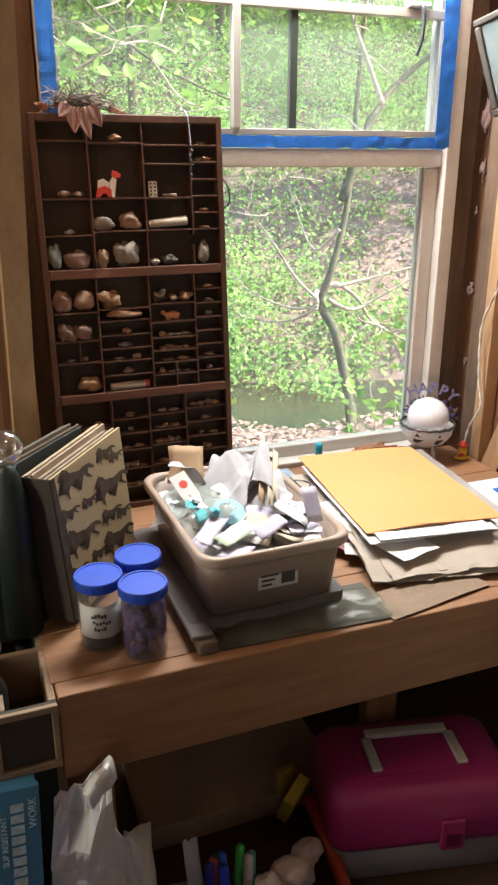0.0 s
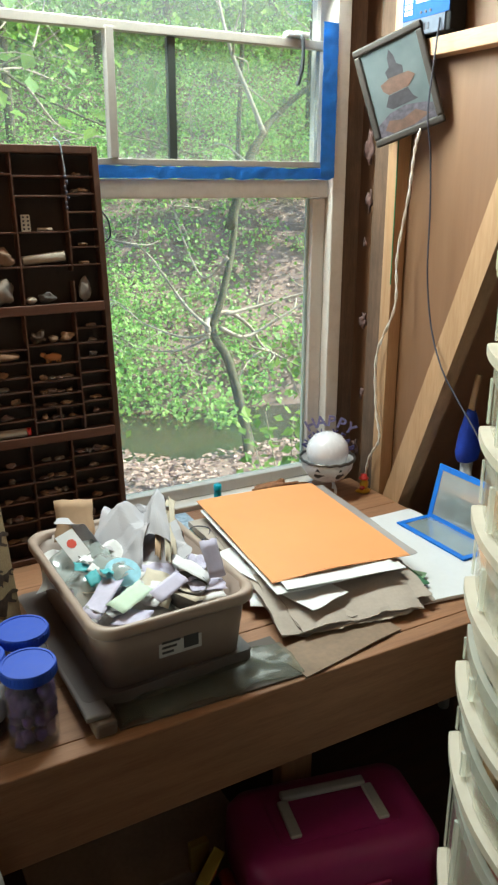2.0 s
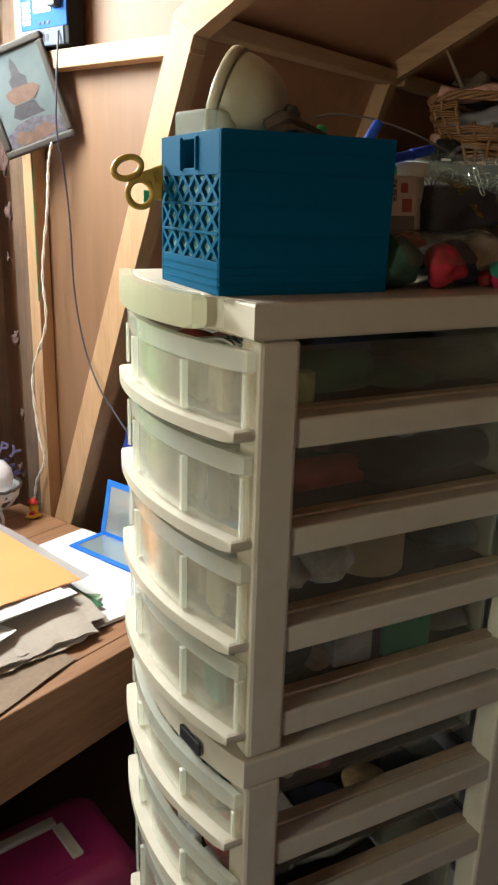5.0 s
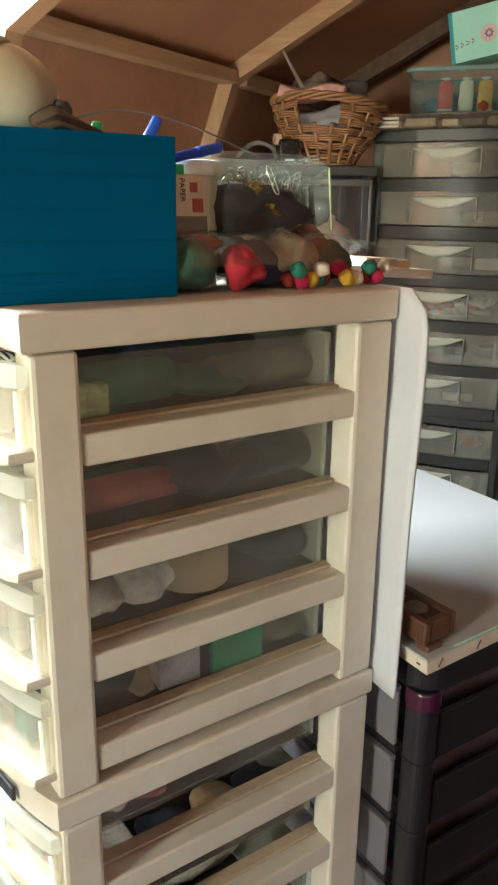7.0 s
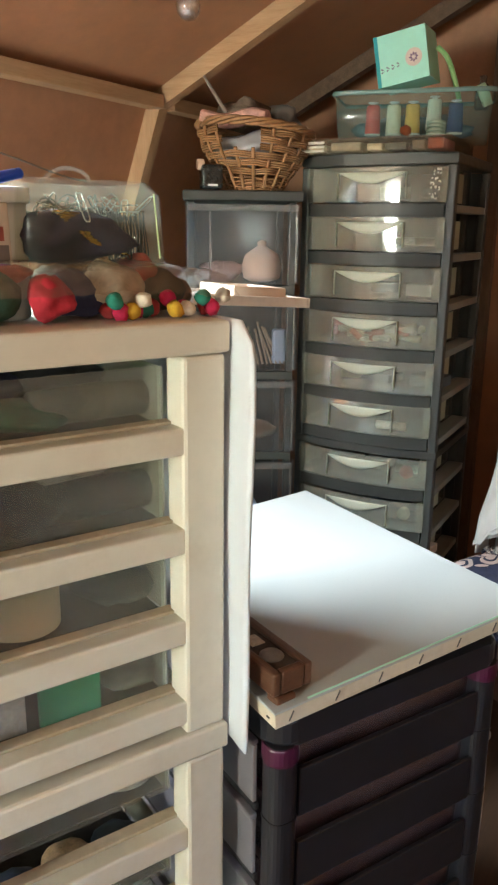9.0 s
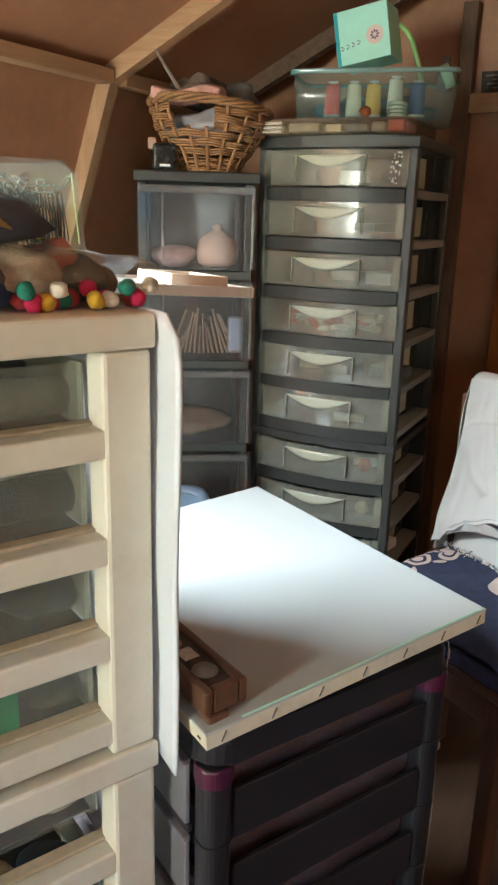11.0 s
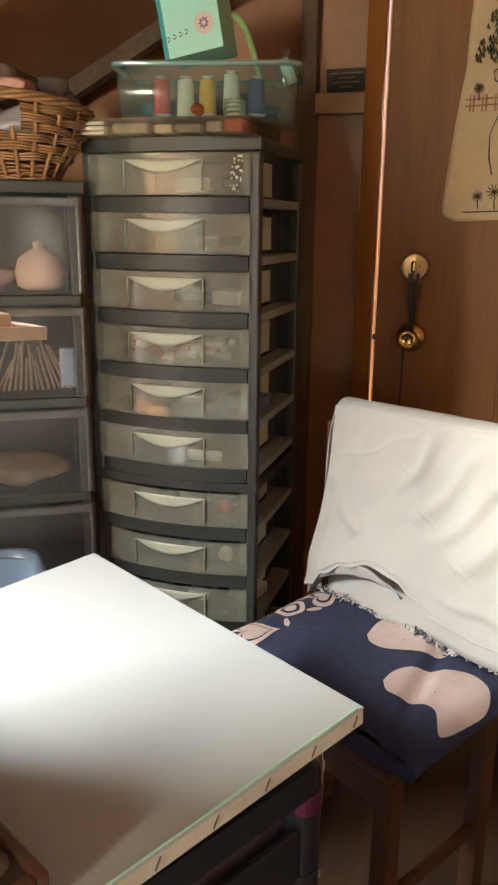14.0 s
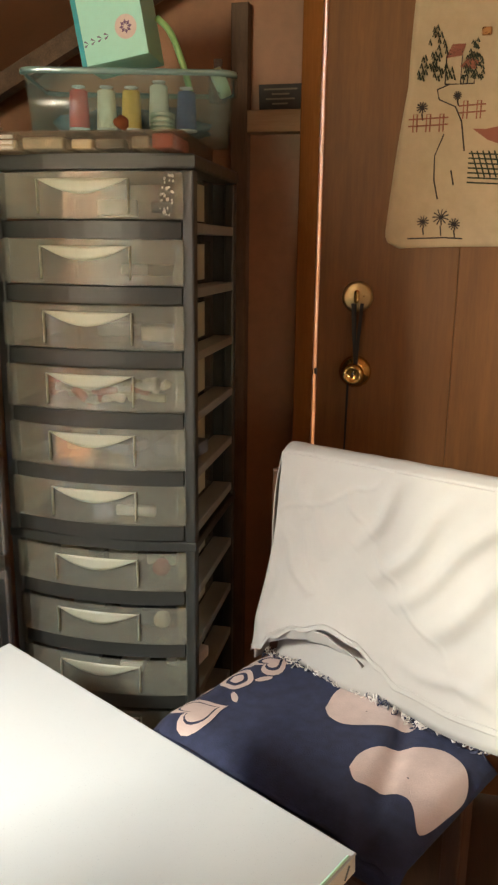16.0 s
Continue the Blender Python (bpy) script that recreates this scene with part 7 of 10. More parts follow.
CONTENTS = ((0, 0.00, 0.06, 0.9, "cream", "box"), (0, 0.03, 0.10, 0.6, "sage", "box"), (0, 0.08, 0.19, 0.85, "green", "roll"), (0, 0.17, 0.29, 0.6, "green", "lump"), (0, 0.24, 0.384, 0.75, "olive", "roll"),
            (1, 0.00, 0.06, 0.75, "cream", "box"), (1, 0.05, 0.20, 0.55, "red", "roll"), (1, 0.16, 0.28, 0.8, "black", "lump"), (1, 0.25, 0.384, 0.7, "black", "roll"),
            (2, 0.00, 0.06, 0.85, "white", "lump"), (2, 0.05, 0.12, 0.6, "grey", "lump"), (2, 0.10, 0.18, 0.7, "white", "lump"), (2, 0.29, 0.384, 0.8, "black", "lump"),
            (3, 0.00, 0.07, 0.6, "navy", "lump"), (3, 0.06, 0.13, 0.75, "black", "lump"), (3, 0.11, 0.15, 0.4, "tan", "lump"), (3, 0.15, 0.21, 0.8, "grey", "box"), (3, 0.31, 0.384, 0.5, "olive", "lump"),
            (4, 0.00, 0.05, 0.8, "blue", "box"), (4, 0.05, 0.12, 0.7, "cream", "lump"), (4, 0.10, 0.16, 0.6, "pink", "lump"), (4, 0.15, 0.26, 0.7, "green", "roll"), (4, 0.26, 0.380, 0.6, "white", "lump"),
            (5, 0.00, 0.07, 0.7, "pink", "lump"), (5, 0.06, 0.13, 0.8, "grey", "box"), (5, 0.13, 0.22, 0.6, "navy", "lump"), (5, 0.22, 0.30, 0.7, "tan", "lump"), (5, 0.29, 0.384, 0.5, "black", "lump"),
            (6, 0.00, 0.10, 0.7, "white", "lump"), (6, 0.10, 0.20, 0.6, "red", "lump"), (6, 0.20, 0.380, 0.6, "black", "lump"))
for i, xa, xb, share, hue, form in CONTENTS:
    z0, z1 = drw[i]
    zf, h, w = z0 + 0.0105, (z1 - z0 - 0.03) * share, xb - xa
    xc = (xa + xb) / 2 + 0.008
    if form == "box":
        inside("craft_box", "small %s box of craft supplies in a drawer" % hue, obox(B(), pose(xc, 0.135, zf + h / 2, 0, 0, rs.uniform(-5, 5)), w * 0.92, 0.15, h, 0.003), LOOKM[hue])
    elif form == "roll":
        inside("felt_roll", "rolled %s felt lying in a drawer" % hue, tube(B(), [(xa + 0.008, 0.095, zf + h / 2), (xc, 0.093, zf + h / 2 + 0.002), (xb, 0.098, zf + h / 2)], [h * 0.46, h * 0.5, h * 0.47], 18), LOOKM[hue], True)
    else:
        inside("craft_parcel", "parcel of %s craft supplies in a drawer" % hue, rock(B(), (xc, 0.106, zf + h * 0.46), (w * 0.5, 0.05, h * 0.45), rs.randint(0, 99), 0.22, 3), LOOKM[hue], True)
    h2 = (z1 - z0 - 0.026) * rs.uniform(0.85, 1.0)
    # more of the same towards the far side
    inside("craft_parcel", "parcel of %s craft supplies in a drawer" % hue, rock(B(), (xc, 0.235, zf + h2 * 0.47), (w * 0.62, 0.06, h2 * 0.46), rs.randint(0, 99), 0.22, 2), LOOKM[rs.choice(list(LOOKM))], True)
# packets standing right behind the drawer fronts
# for each drawer, from the near end: tall packet, pale filling behind the pull, dark strip, far filling
LOOKM["teal"] = plain("supplies_teal", (0.03, 0.42, 0.46), 0.7, var=0.4, scale=22)
LOOKM["peach"] = plain("supplies_peach", (0.85, 0.42, 0.20), 0.7, var=0.25, scale=14)
LOOKM["slate"] = plain("supplies_slate", (0.07, 0.07, 0.09), 0.7, var=0.4, scale=22)
FRONTS = (("cream", "cream", "slate", "sage"), ("slate", "sage", "navy", "white"), ("cream", "peach", "slate", "peach"), ("teal", "white", "cream", "peach"), ("white", "white", "cream", "white"), ("white", "white", "tan", "white"), ("white", "pink", "tan", "white"))
for i, hues in enumerate(FRONTS):
    z0, z1 = drw[i]
    for hue, ya, yb in zip(hues, (0.052, 0.108, 0.192, 0.250), (0.094, 0.184, 0.243, 0.302)):
        h = (z1 - z0 - 0.030) * rs.uniform(0.72, 0.97)
        w = (yb - ya) * rs.uniform(0.86, 1.0)
        inside("craft_packet", "%s packet of craft supplies behind a drawer front" % hue, obox(B(), pose(-0.4 * BOW + 0.010, (ya + yb) / 2, z0 + 0.0107 + h / 2, 0, 0, rs.uniform(-6, 6)), 0.014, w, h, 0.005), LOOKM[hue])
inside("striped_cloth", "black and white striped cloth at the top of a drawer", sheet(B(), lambda u, v: Vector((0.002 + 0.040 * u, 0.054 + 0.07 * v, 1.2270 + 0.004 * math.sin(3.0 * u + 4 * v))), 10, 10, 0.002), LOOKM["white"], True)
bm = B()
for q in range(7):
    sheet(bm, lambda u, v, q=q: Vector((0.004 + 0.0055 * q + 0.0026 * u, 0.056 + 0.066 * v, 1.2278 + 0.004 * math.sin(3.0 * (0.002 + 0.0055 * q) / 0.04 + 4 * v))), 1, 10, 0.0006)
inside("cloth_stripe", "black stripes printed on a cloth in a drawer", bm, LOOKM["black"])
inside("tape_roll", "roll of cream masking tape in a drawer", lathe(B(), [(0.046, 0), (0.046, 0.05), (0.028, 0.05), (0.028, 0), (0.046, 0)], 32, pose(0.225, 0.105, 0.926), False, False), plain("masking_tape", (0.58, 0.46, 0.28), 0.6), True)
inside("green_pack", "green cardboard tape pack standing in a drawer", box(B(), 0.225, 0.055, 0.813, 0.300, 0.063, 0.886, 0.001), plain("green_pack_card", (0.01, 0.28, 0.11), 0.5))

# white foam sheet hanging behind the tower
WHITEF = plain("white_foam", (0.52, 0.53, 0.57), 0.6, var=0.04)


def foam(u, v):
    """A thin sheet hanging straight, its upper near corner rounded off."""
    z = 0.748 + 0.530 * v
    y = -0.046 + 0.004 * math.sin(v * 5 + 1.0) + 0.30 * u
    if v > 0.93:
        y += 0.030 * (1 - u) * ((v - 0.93) / 0.07) ** 2
    x = 0.4535 - 0.006 * max(0.0, 0.004 - y) / 0.050
    return Vector((x + 0.0018 * math.sin(v * 9), y, z))


single("foam_board", sheet(B(), foam, 24, 24, 0.004), WHITEF, "white foam sheet hanging behind the drawer tower", "foam sheet", TW, smooth=True)

# ---- on top of the white tower ----
TEAL = plain("teal_crate_plastic", (0.0008, 0.080, 0.175), 0.7, spec=0.06, var=0.1, bump=0.05, sub=0.0)
crate = thing("milk_crate", "small teal plastic crate with lattice ends", "crate", pose(0.925, 0.390, TT, 0, 0, -26.7))
CL, CWD, CHT, ct = 0.194, 0.166, 0.152, 0.004
part("bottom", box(B(), 0.004, 0.004, 0.0, CL - 0.004, CWD - 0.004, 0.004), TEAL, crate)
for y0 in (0.0, CWD - ct):
    sd = part("side_wall", box(B(), 0.0, y0, 0.0, CL, y0 + ct, CHT, 0.001), TEAL, crate)
    yy = y0 - 0.0012 if y0 == 0 else y0 + ct
    for z in (0.010, 0.018, 0.026, 0.055, 0.084, 0.114, 0.1335, 0.149):
        part("rib", box(B(), 0.001, yy, z, CL - 0.001, yy + 0.0012, z + (0.0014 if z < 0.149 else 0.003)), TEAL, sd)
for x0, face in ((0.0, -1), (CL - ct, 1)):
    e = part("lattice_end", B(), TEAL, crate)
    part("base_band", box(B(), x0, ct, 0.0, x0 + ct, CWD - ct, 0.032, 0.001), TEAL, e)
    for z in (0.008, 0.016, 0.024):
        part("groove_rib", box(B(), x0 - 0.001 if face < 0 else x0 + ct, 0.002, z, x0 if face < 0 else x0 + ct + 0.001, CWD - 0.002, z + 0.0015), TEAL, e)
    for a in ((ct, 0.112, CWD * 0.34, CHT), (CWD * 0.62, 0.112, CWD - ct, CHT), (CWD * 0.34, 0.112, CWD * 0.62, 0.119), (CWD * 0.34, 0.146, CWD * 0.62, CHT)):
        part("top_band", box(B(), x0, a[0], a[1], x0 + ct, a[2], a[3], 0.0006), TEAL, e)
    for a in ((0.34, 0.117, 0.36, 0.148), (0.60, 0.117, 0.62, 0.148)):
        part("grip_rim", box(B(), x0 - 0.003, CWD * a[0], a[1], x0 + ct, CWD * a[2], a[3], 0.0008), TEAL, e)
    for zr in (0.058, 0.085):
        part("lattice_rail", box(B(), x0 - 0.001, ct, zr - 0.0015, x0 + ct, CWD - ct, zr + 0.0015, 0.0005), TEAL, e)
    # added backing; its paler teal paints window light in the crate's own plastic
    part("lattice_backing", box(B(), x0 + (ct + 0.0002 if face < 0 else -0.0014), ct, 0.032, x0 + (ct + 0.0014 if face < 0 else -0.0002), CWD - ct, 0.112), plain("lit_teal_plastic", (0.13, 0.31, 0.31), 0.5), e, "added thin sheet behind the lattice, coloured as teal plastic lit by the window")
    n = 5
    cw = (CWD - 2 * ct) / n
    for r0, (za, zb) in enumerate(((0.032, 0.0565), (0.0595, 0.0835), (0.0865, 0.112))):
        for k in range(n):
            ya, yb = ct + cw * k, ct + cw * (k + 1)
            bm = bar(B(), (x0 + ct / 2, ya, za), (x0 + ct / 2, yb, zb), ct, 0.0045, (0, 0, 1))
            bar(bm, (x0 + ct / 2, ya, zb), (x0 + ct / 2, yb, za), ct * 0.98, 0.0045, (0, 0, 1))
            part("lattice_cross", bm, TEAL, e)
YEL = plain("yellow_handle", (0.46, 0.27, 0.035), 0.45, var=0.15)
scis = thing("scissors", "scissors with mustard yellow handles stuck in the crate", "scissors", crate.matrix_world @ pose(-0.004, CWD - 0.010, 0.102, 0, 0, 90) @ Matrix.Scale(0.86, 4))
for nm, cy, cz, ry0, rz0, tilt in (("handle", 0.044, 0.020, 0.0185, 0.0120, -20), ("handle", 0.028, -0.010, 0.0165, 0.0165, 0)):
    ct_, st_ = math.cos(radians(tilt)), math.sin(radians(tilt))
    ring = [Vector((0.0, cy + ry0 * math.cos(q * 0.2618) * ct_ - rz0 * math.sin(q * 0.2618) * st_, cz + ry0 * math.cos(q * 0.2618) * st_ + rz0 * math.sin(q * 0.2618) * ct_)) for q in range(25)]
    part(nm, tube(B(), ring, 0.0042, 8, False), YEL, scis, "", True)
part("shank", prism(B(), [(-0.002, 0.026), (0.026, 0.016), (0.030, 0.006), (-0.002, 0.002)], -0.004, 0.004, pose(0, 0, 0, 0, 90, 0) @ pose(0, 0, 0, 0, 0, 90), 0.0015), YEL, scis)
part("shank", box(B(), -0.004, -0.002, -0.018, 0.004, 0.014, 0.022, 0.003), YEL, scis)
part("green_tag", box(B(), 0.004, 0.014, -0.022, 0.0055, 0.022, -0.006, 0.001), plain("green_tag_card", (0.02, 0.40, 0.22), 0.6), scis)
part("blade", box(B(), -0.001, -0.12, -0.006, 0.001, -0.001, 0.006), plain("steel", (0.5, 0.5, 0.5), 0.3, metal=1.0), scis)
# beige drum and brown cloth in the crate
DRUM = plain("beige_enamel", (0.36, 0.32, 0.21), 0.45, var=0.08, bump=0.04)
# its mouth faces the window wall, its knob the room
DAX = Vector((0.42, -0.84, -0.34)).normalized()
dz = DAX.to_track_quat("Z", "Y").to_matrix().to_4x4()
drum = thing("drum", "beige enamel bowl with a dark knob lying in the crate", "bowl", Matrix.Translation((1.020, 0.460, 1.472)) @ dz @ Matrix.Scale(0.88, 4))
part("shell", lathe(B(), [(0.0475, 0.004), (0.0490, 0.010), (0.0480, 0.022), (0.0445, 0.037), (0.0375, 0.052), (0.0265, 0.063), (0.014, 0.069), (0.0, 0.070), (0.0, 0.068), (0.013, 0.067), (0.025, 0.061), (0.0355, 0.051), (0.0425, 0.037), (0.0455, 0.022), (0.0455, 0.006)], 48, cap0=False, cap1=False), DRUM, drum, "", True)
part("rim", lathe(B(), [(0.0460, -0.010), (0.0505, -0.009), (0.0525, -0.003), (0.0520, 0.003), (0.0495, 0.005), (0.0455, 0.004), (0.0445, -0.006)], 48, cap0=False, cap1=False), DRUM, drum, "", True)
part("inside_plate", lathe(B(), [(0.0450, -0.001), (0.030, 0.001), (0.0, 0.002)], 40, cap0=False), plain("inner_enamel", (0.20, 0.18, 0.13), 0.5), drum, "", True)
part("knob", rock(B(), (0.0, 0.0, 0.079), (0.014, 0.014, 0.011), 4, 0.35, 3), plain("dark_hub", (0.05, 0.042, 0.035), 0.6, var=0.8, scale=120), drum, "mottled dark knob", True)
CLOTH = plain("brown_cloth", (0.085, 0.062, 0.042), 0.9, var=0.45, scale=60, bump=0.5)
CLOTH2 = plain("dark_stripe_cloth", (0.035, 0.026, 0.020), 0.9, var=0.4, scale=60, bump=0.5)
cb = thing("cloth_bundle", "striped brown cloth bundle in the crate", "cloth", crate.matrix_world)


def heap(u, v, off=0.0):
    """A folded heap that falls from the bowl towards the crate's corner."""
    x, y = 0.070 + 0.092 * u, 0.030 + 0.085 * v
    z = 0.136 + 0.047 * math.sin(math.pi * min(1, 0.12 + 0.88 * v)) ** 0.7 * (1 - 0.85 * u ** 1.4) * (0.6 + 0.4 * min(1, 4 * u)) + 0.0028 * math.sin(v * 24 + 5 * u)
    return Vector((x, y, z + off))


part("folds", sheet(B(), heap, 22, 30, 0.003), CLOTH, cb, "", True)
for q in range(5):
    part("stripe", sheet(B(), lambda u, v, q=q: heap(u, 0.12 + 0.18 * q + 0.06 * v, 0.0008), 20, 3, 0.0006), CLOTH2, cb, "dark woven stripe", True)
single("clear_box", obox(B(), pose(0.024, 0.098, CHT + 0.010, 0, 0, 12), 0.036, 0.062, 0.026, 0.003), see_through("clear_box_plastic", (0.7, 0.75, 0.65), 0.3, 0.08, 0.3), "small clear plastic box resting on the crate edge", "box", crate.matrix_world)
# markers, cup, clamshell, beads
def marker(p, q, c, label):
    p, q = Vector(p), Vector(q)
    t = thing("marker", label, "marker", TW @ Matrix.Translation(p) @ (q - p).to_track_quat("Z", "Y").to_matrix().to_4x4(), "markers on the tower")
    ln = (q - p).length
    part("barrel", lathe(B(), [(0.004, 0), (0.005, 0.002), (0.005, ln * 0.62), (0.0045, ln * 0.63)], 14), plain("marker_barrel", shade(c, 0.9), 0.35), t, "", True)
    part("cap", lathe(B(), [(0.0056, ln * 0.631), (0.0058, ln * 0.66), (0.0054, ln * 0.97), (0.003, ln)], 14), plain("marker_cap", c, 0.3), t, "", True)


marker((0.150, 0.095, TT + 0.115), (0.178, 0.080, TT + 0.172), (0.02, 0.10, 0.55), "blue capped marker standing in the crate")
marker((0.175, 0.085, TT + 0.130), (0.252, 0.080, TT + 0.148), (0.01, 0.07, 0.55), "blue marker lying across the cup")
marker((0.118, 0.110, TT + 0.12), (0.124, 0.105, TT + 0.166), (0.02, 0.42, 0.12), "green capped marker in the crate")
cup = thing("glue_bottle", "white plastic bottle with a pale screw cap", "cup", TW @ pose(0.235, 0.115, TT + 0.001))
part("wall", lathe(B(), [(0.024, 0.0), (0.028, 0.003), (0.029, 0.125), (0.0275, 0.125), (0.027, 0.004)], 28), plain("white_bottle", (0.46, 0.47, 0.42), 0.45, var=0.08), cup, "", True)
part("rim", lathe(B(), [(0.0295, 0.118), (0.033, 0.119), (0.033, 0.133), (0.028, 0.134), (0.028, 0.120)], 28), plain("white_rim", (0.7, 0.72, 0.68), 0.4), cup, "", True)
pkt = thing("paper_packet", "cream paper packet with dark and red print leaning on the bottle", "paper packet", TW @ pose(0.190, 0.078, TT + 0.054, -5, 0, 0))
part("sleeve", box(B(), 0, -0.0008, 0, 0.046, 0.008, 0.066, 0.002), plain("cream_label", (0.50, 0.42, 0.33), 0.6), pkt)
part("green_insert", box(B(), 0.004, 0.0015, 0.0662, 0.020, 0.005, 0.076, 0.001), plain("green_card", (0.03, 0.42, 0.16), 0.6), pkt, "bright green card edge")
part("grey_print", box(B(), 0.003, -0.0016, 0.003, 0.043, -0.0009, 0.024), plain("grey_ink", (0.13, 0.11, 0.10), 0.6), pkt)
for x0, z0, x1, z1 in ((0.024, 0.048, 0.033, 0.058), (0.026, 0.028, 0.039, 0.042)):
    part("red_print", box(B(), x0, -0.0016, z0, x1, -0.0009, z1), plain("red_label_ink", (0.30, 0.06, 0.04), 0.6), pkt)
print_line("PAPER", 0.012, 0.062, 0.0085, pkt, True, INK)
CLAM = see_through("clamshell_plastic", (0.90, 0.92, 0.84), 0.02, 0.08, 0.02, fres=0.16)
clam = thing("clamshell_box", "clear plastic clamshell box full of wire and pins", "plastic box", TW @ pose(0.322, 0.130, TT + 0.052, 0, 0, 6))
def ring(w, d, z, r=0.02):
    return [(x, y, z) for x, y in rounded(w, d, r)]
part("shell", loft(B(), [ring(0.165, 0.13, 0.0), ring(0.172, 0.137, 0.003), ring(0.166, 0.131, 0.078, 0.024), ring(0.150, 0.115, 0.092, 0.03), ring(0.147, 0.112, 0.0905, 0.03), ring(0.163, 0.128, 0.077, 0.024), ring(0.169, 0.134, 0.004)]), CLAM, clam, "", True)
bm = B()
rw = random.Random(3)
for k in range(60):
    c = Vector((rw.uniform(-0.052, 0.052), rw.uniform(-0.042, 0.042), rw.uniform(0.035, 0.068)))
    a, b = rand_dir(rw), rand_dir(rw)
    tube(bm, [c + 0.013 * (math.cos(q * 0.7) * a + math.sin(q * 0.7) * b) for q in range(10)], 0.0007, 4)
part("wire_coils", bm, plain("dull_wire", (0.13, 0.13, 0.09), 0.4, metal=0.5), clam, "tangled metal wire")
part("dark_packing", rock(B(), (-0.016, 0, 0.036), (0.064, 0.062, 0.027), 8, 0.35, 3), plain("purple_foam", (0.014, 0.006, 0.024), 0.9, var=0.4), clam, "", True)
bm = B()
for k in range(70):
    x, y = 0.012 + 0.058 * rw.random(), -0.052 + 0.100 * rw.random()
    z = 0.056 + 0.010 * rw.random()
    dx, dz = rw.uniform(-0.006, 0.012), rw.uniform(0.040, 0.052)
    tube(bm, smooth_line([(x, y, z), (x + 0.5 * dx, y - 0.003, z - 0.5 * dz), (x + dx, y, z - dz), (x + dx + 0.004, y, z - dz + 0.001), (x + 0.5 * dx + 0.004, y - 0.001, z - 0.5 * dz), (x + 0.005, y, z)], 2), 0.0009, 4)
part("hair_pins", bm, plain("dark_pin_wire", (0.045, 0.042, 0.030), 0.35, metal=0.5), clam, "dark bent wire pins standing in a bunch")
bm = B()
for k in range(14):
    c = Vector((-0.045 + 0.008 * k + 0.004 * math.sin(k * 2.1), -0.045 + 0.02 * math.sin(k * 1.7), 0.064 + 0.008 * math.sin(k * 3.1)))
    a = rand_dir(rw, 0.5) * 0.014
    b = a.cross(Vector((0, 0, 1))).normalized() * 0.0035
    tube(bm, smooth_line([c - a, c - a + b, c + a + b, c + a * 1.2, c + a - b, c - a - b, c - a], 2), 0.0007, 4)
part("safety_pins", bm, plain("dull_nickel", (0.45, 0.46, 0.40), 0.3, metal=0.9), clam, "loose nickel safety pins")
part("rim_hoop", tube(B(), smooth_line([(-0.060, -0.050, 0.086), (-0.050, -0.052, 0.096), (-0.032, -0.052, 0.102), (-0.012, -0.052, 0.098), (-0.004, -0.050, 0.088)], 6), 0.0022, 8), CLAM, clam, "clear bent hanging hoop", True)
# thin yellow-green rod that paints the highlight along the box's seam
part("corner_seam", tube(B(), [(0.070, -0.068, 0.012), (0.064, -0.0665, 0.080)], 0.0009, 6), plain("seam_highlight", (0.42, 0.46, 0.20), 0.4), clam)
bm = B()
for k in range(11):
    tube(bm, [Vector((-0.05 + 0.004 * k, -0.055, 0.060 - 0.003 * k)), Vector((0.01 + 0.003 * k, -0.05, 0.055 - 0.004 * k))], 0.0012, 5)
part("brass_pins", bm, plain("brass", (0.65, 0.45, 0.10), 0.25, metal=1.0), clam, "brass pins")
single("tubing_loop", tube(B(), smooth_line([(0.10, 0.12, TT + 0.168), (0.16, 0.12, TT + 0.180), (0.23, 0.11, TT + 0.170), (0.31, 0.12, TT + 0.149), (0.345, 0.14, TT + 0.146)], 8), 0.0011, 8), plain("tubing", (0.13, 0.10, 0.07), 0.5), "thin clear tubing arching from the crate", "tubing", TW, smooth=True)
PILE = (("dark_green_felt", (0.03, 0.075, 0.05), (0.205, 0.075, 0.028), (0.035, 0.03, 0.027)), ("orange_felt", (0.30, 0.06, 0.03), (0.225, 0.095, 0.047), (0.035, 0.03, 0.012)), ("red_felt_ball", (0.38, 0.015, 0.03), (0.265, 0.058, 0.025), (0.023, 0.022, 0.023)),
        ("navy_felt", (0.02, 0.025, 0.06), (0.300, 0.085, 0.024), (0.03, 0.03, 0.024)), ("cream_felt", (0.42, 0.33, 0.24), (0.345, 0.080, 0.034), (0.034, 0.03, 0.026)), ("rust_felt", (0.28, 0.06, 0.035), (0.385, 0.095, 0.040), (0.026, 0.025, 0.024)),
        ("dark_moss_felt", (0.05, 0.05, 0.025), (0.405, 0.085, 0.026), (0.03, 0.025, 0.022)), ("brown_felt", (0.16, 0.09, 0.05), (0.430, 0.100, 0.022), (0.022, 0.022, 0.020)))
PILE += (("charcoal_felt", (0.03, 0.03, 0.032), (0.24, 0.140, 0.026), (0.05, 0.03, 0.024)), ("slate_felt", (0.05, 0.045, 0.045), (0.32, 0.145, 0.027), (0.05, 0.03, 0.025)), ("umber_felt", (0.07, 0.045, 0.03), (0.40, 0.140, 0.024), (0.045, 0.026, 0.022)))
for nm, c, p, sz in PILE:
    single(nm, rock(B(), (p[0], p[1], TT + p[2] + 0.002), sz, len(nm), 0.22, 3), plain(nm, c, 0.95, var=0.3, scale=70, bump=0.8), "wool felt ball in a clear bag on the tower", "felt ball", TW, "felt balls", smooth=True)
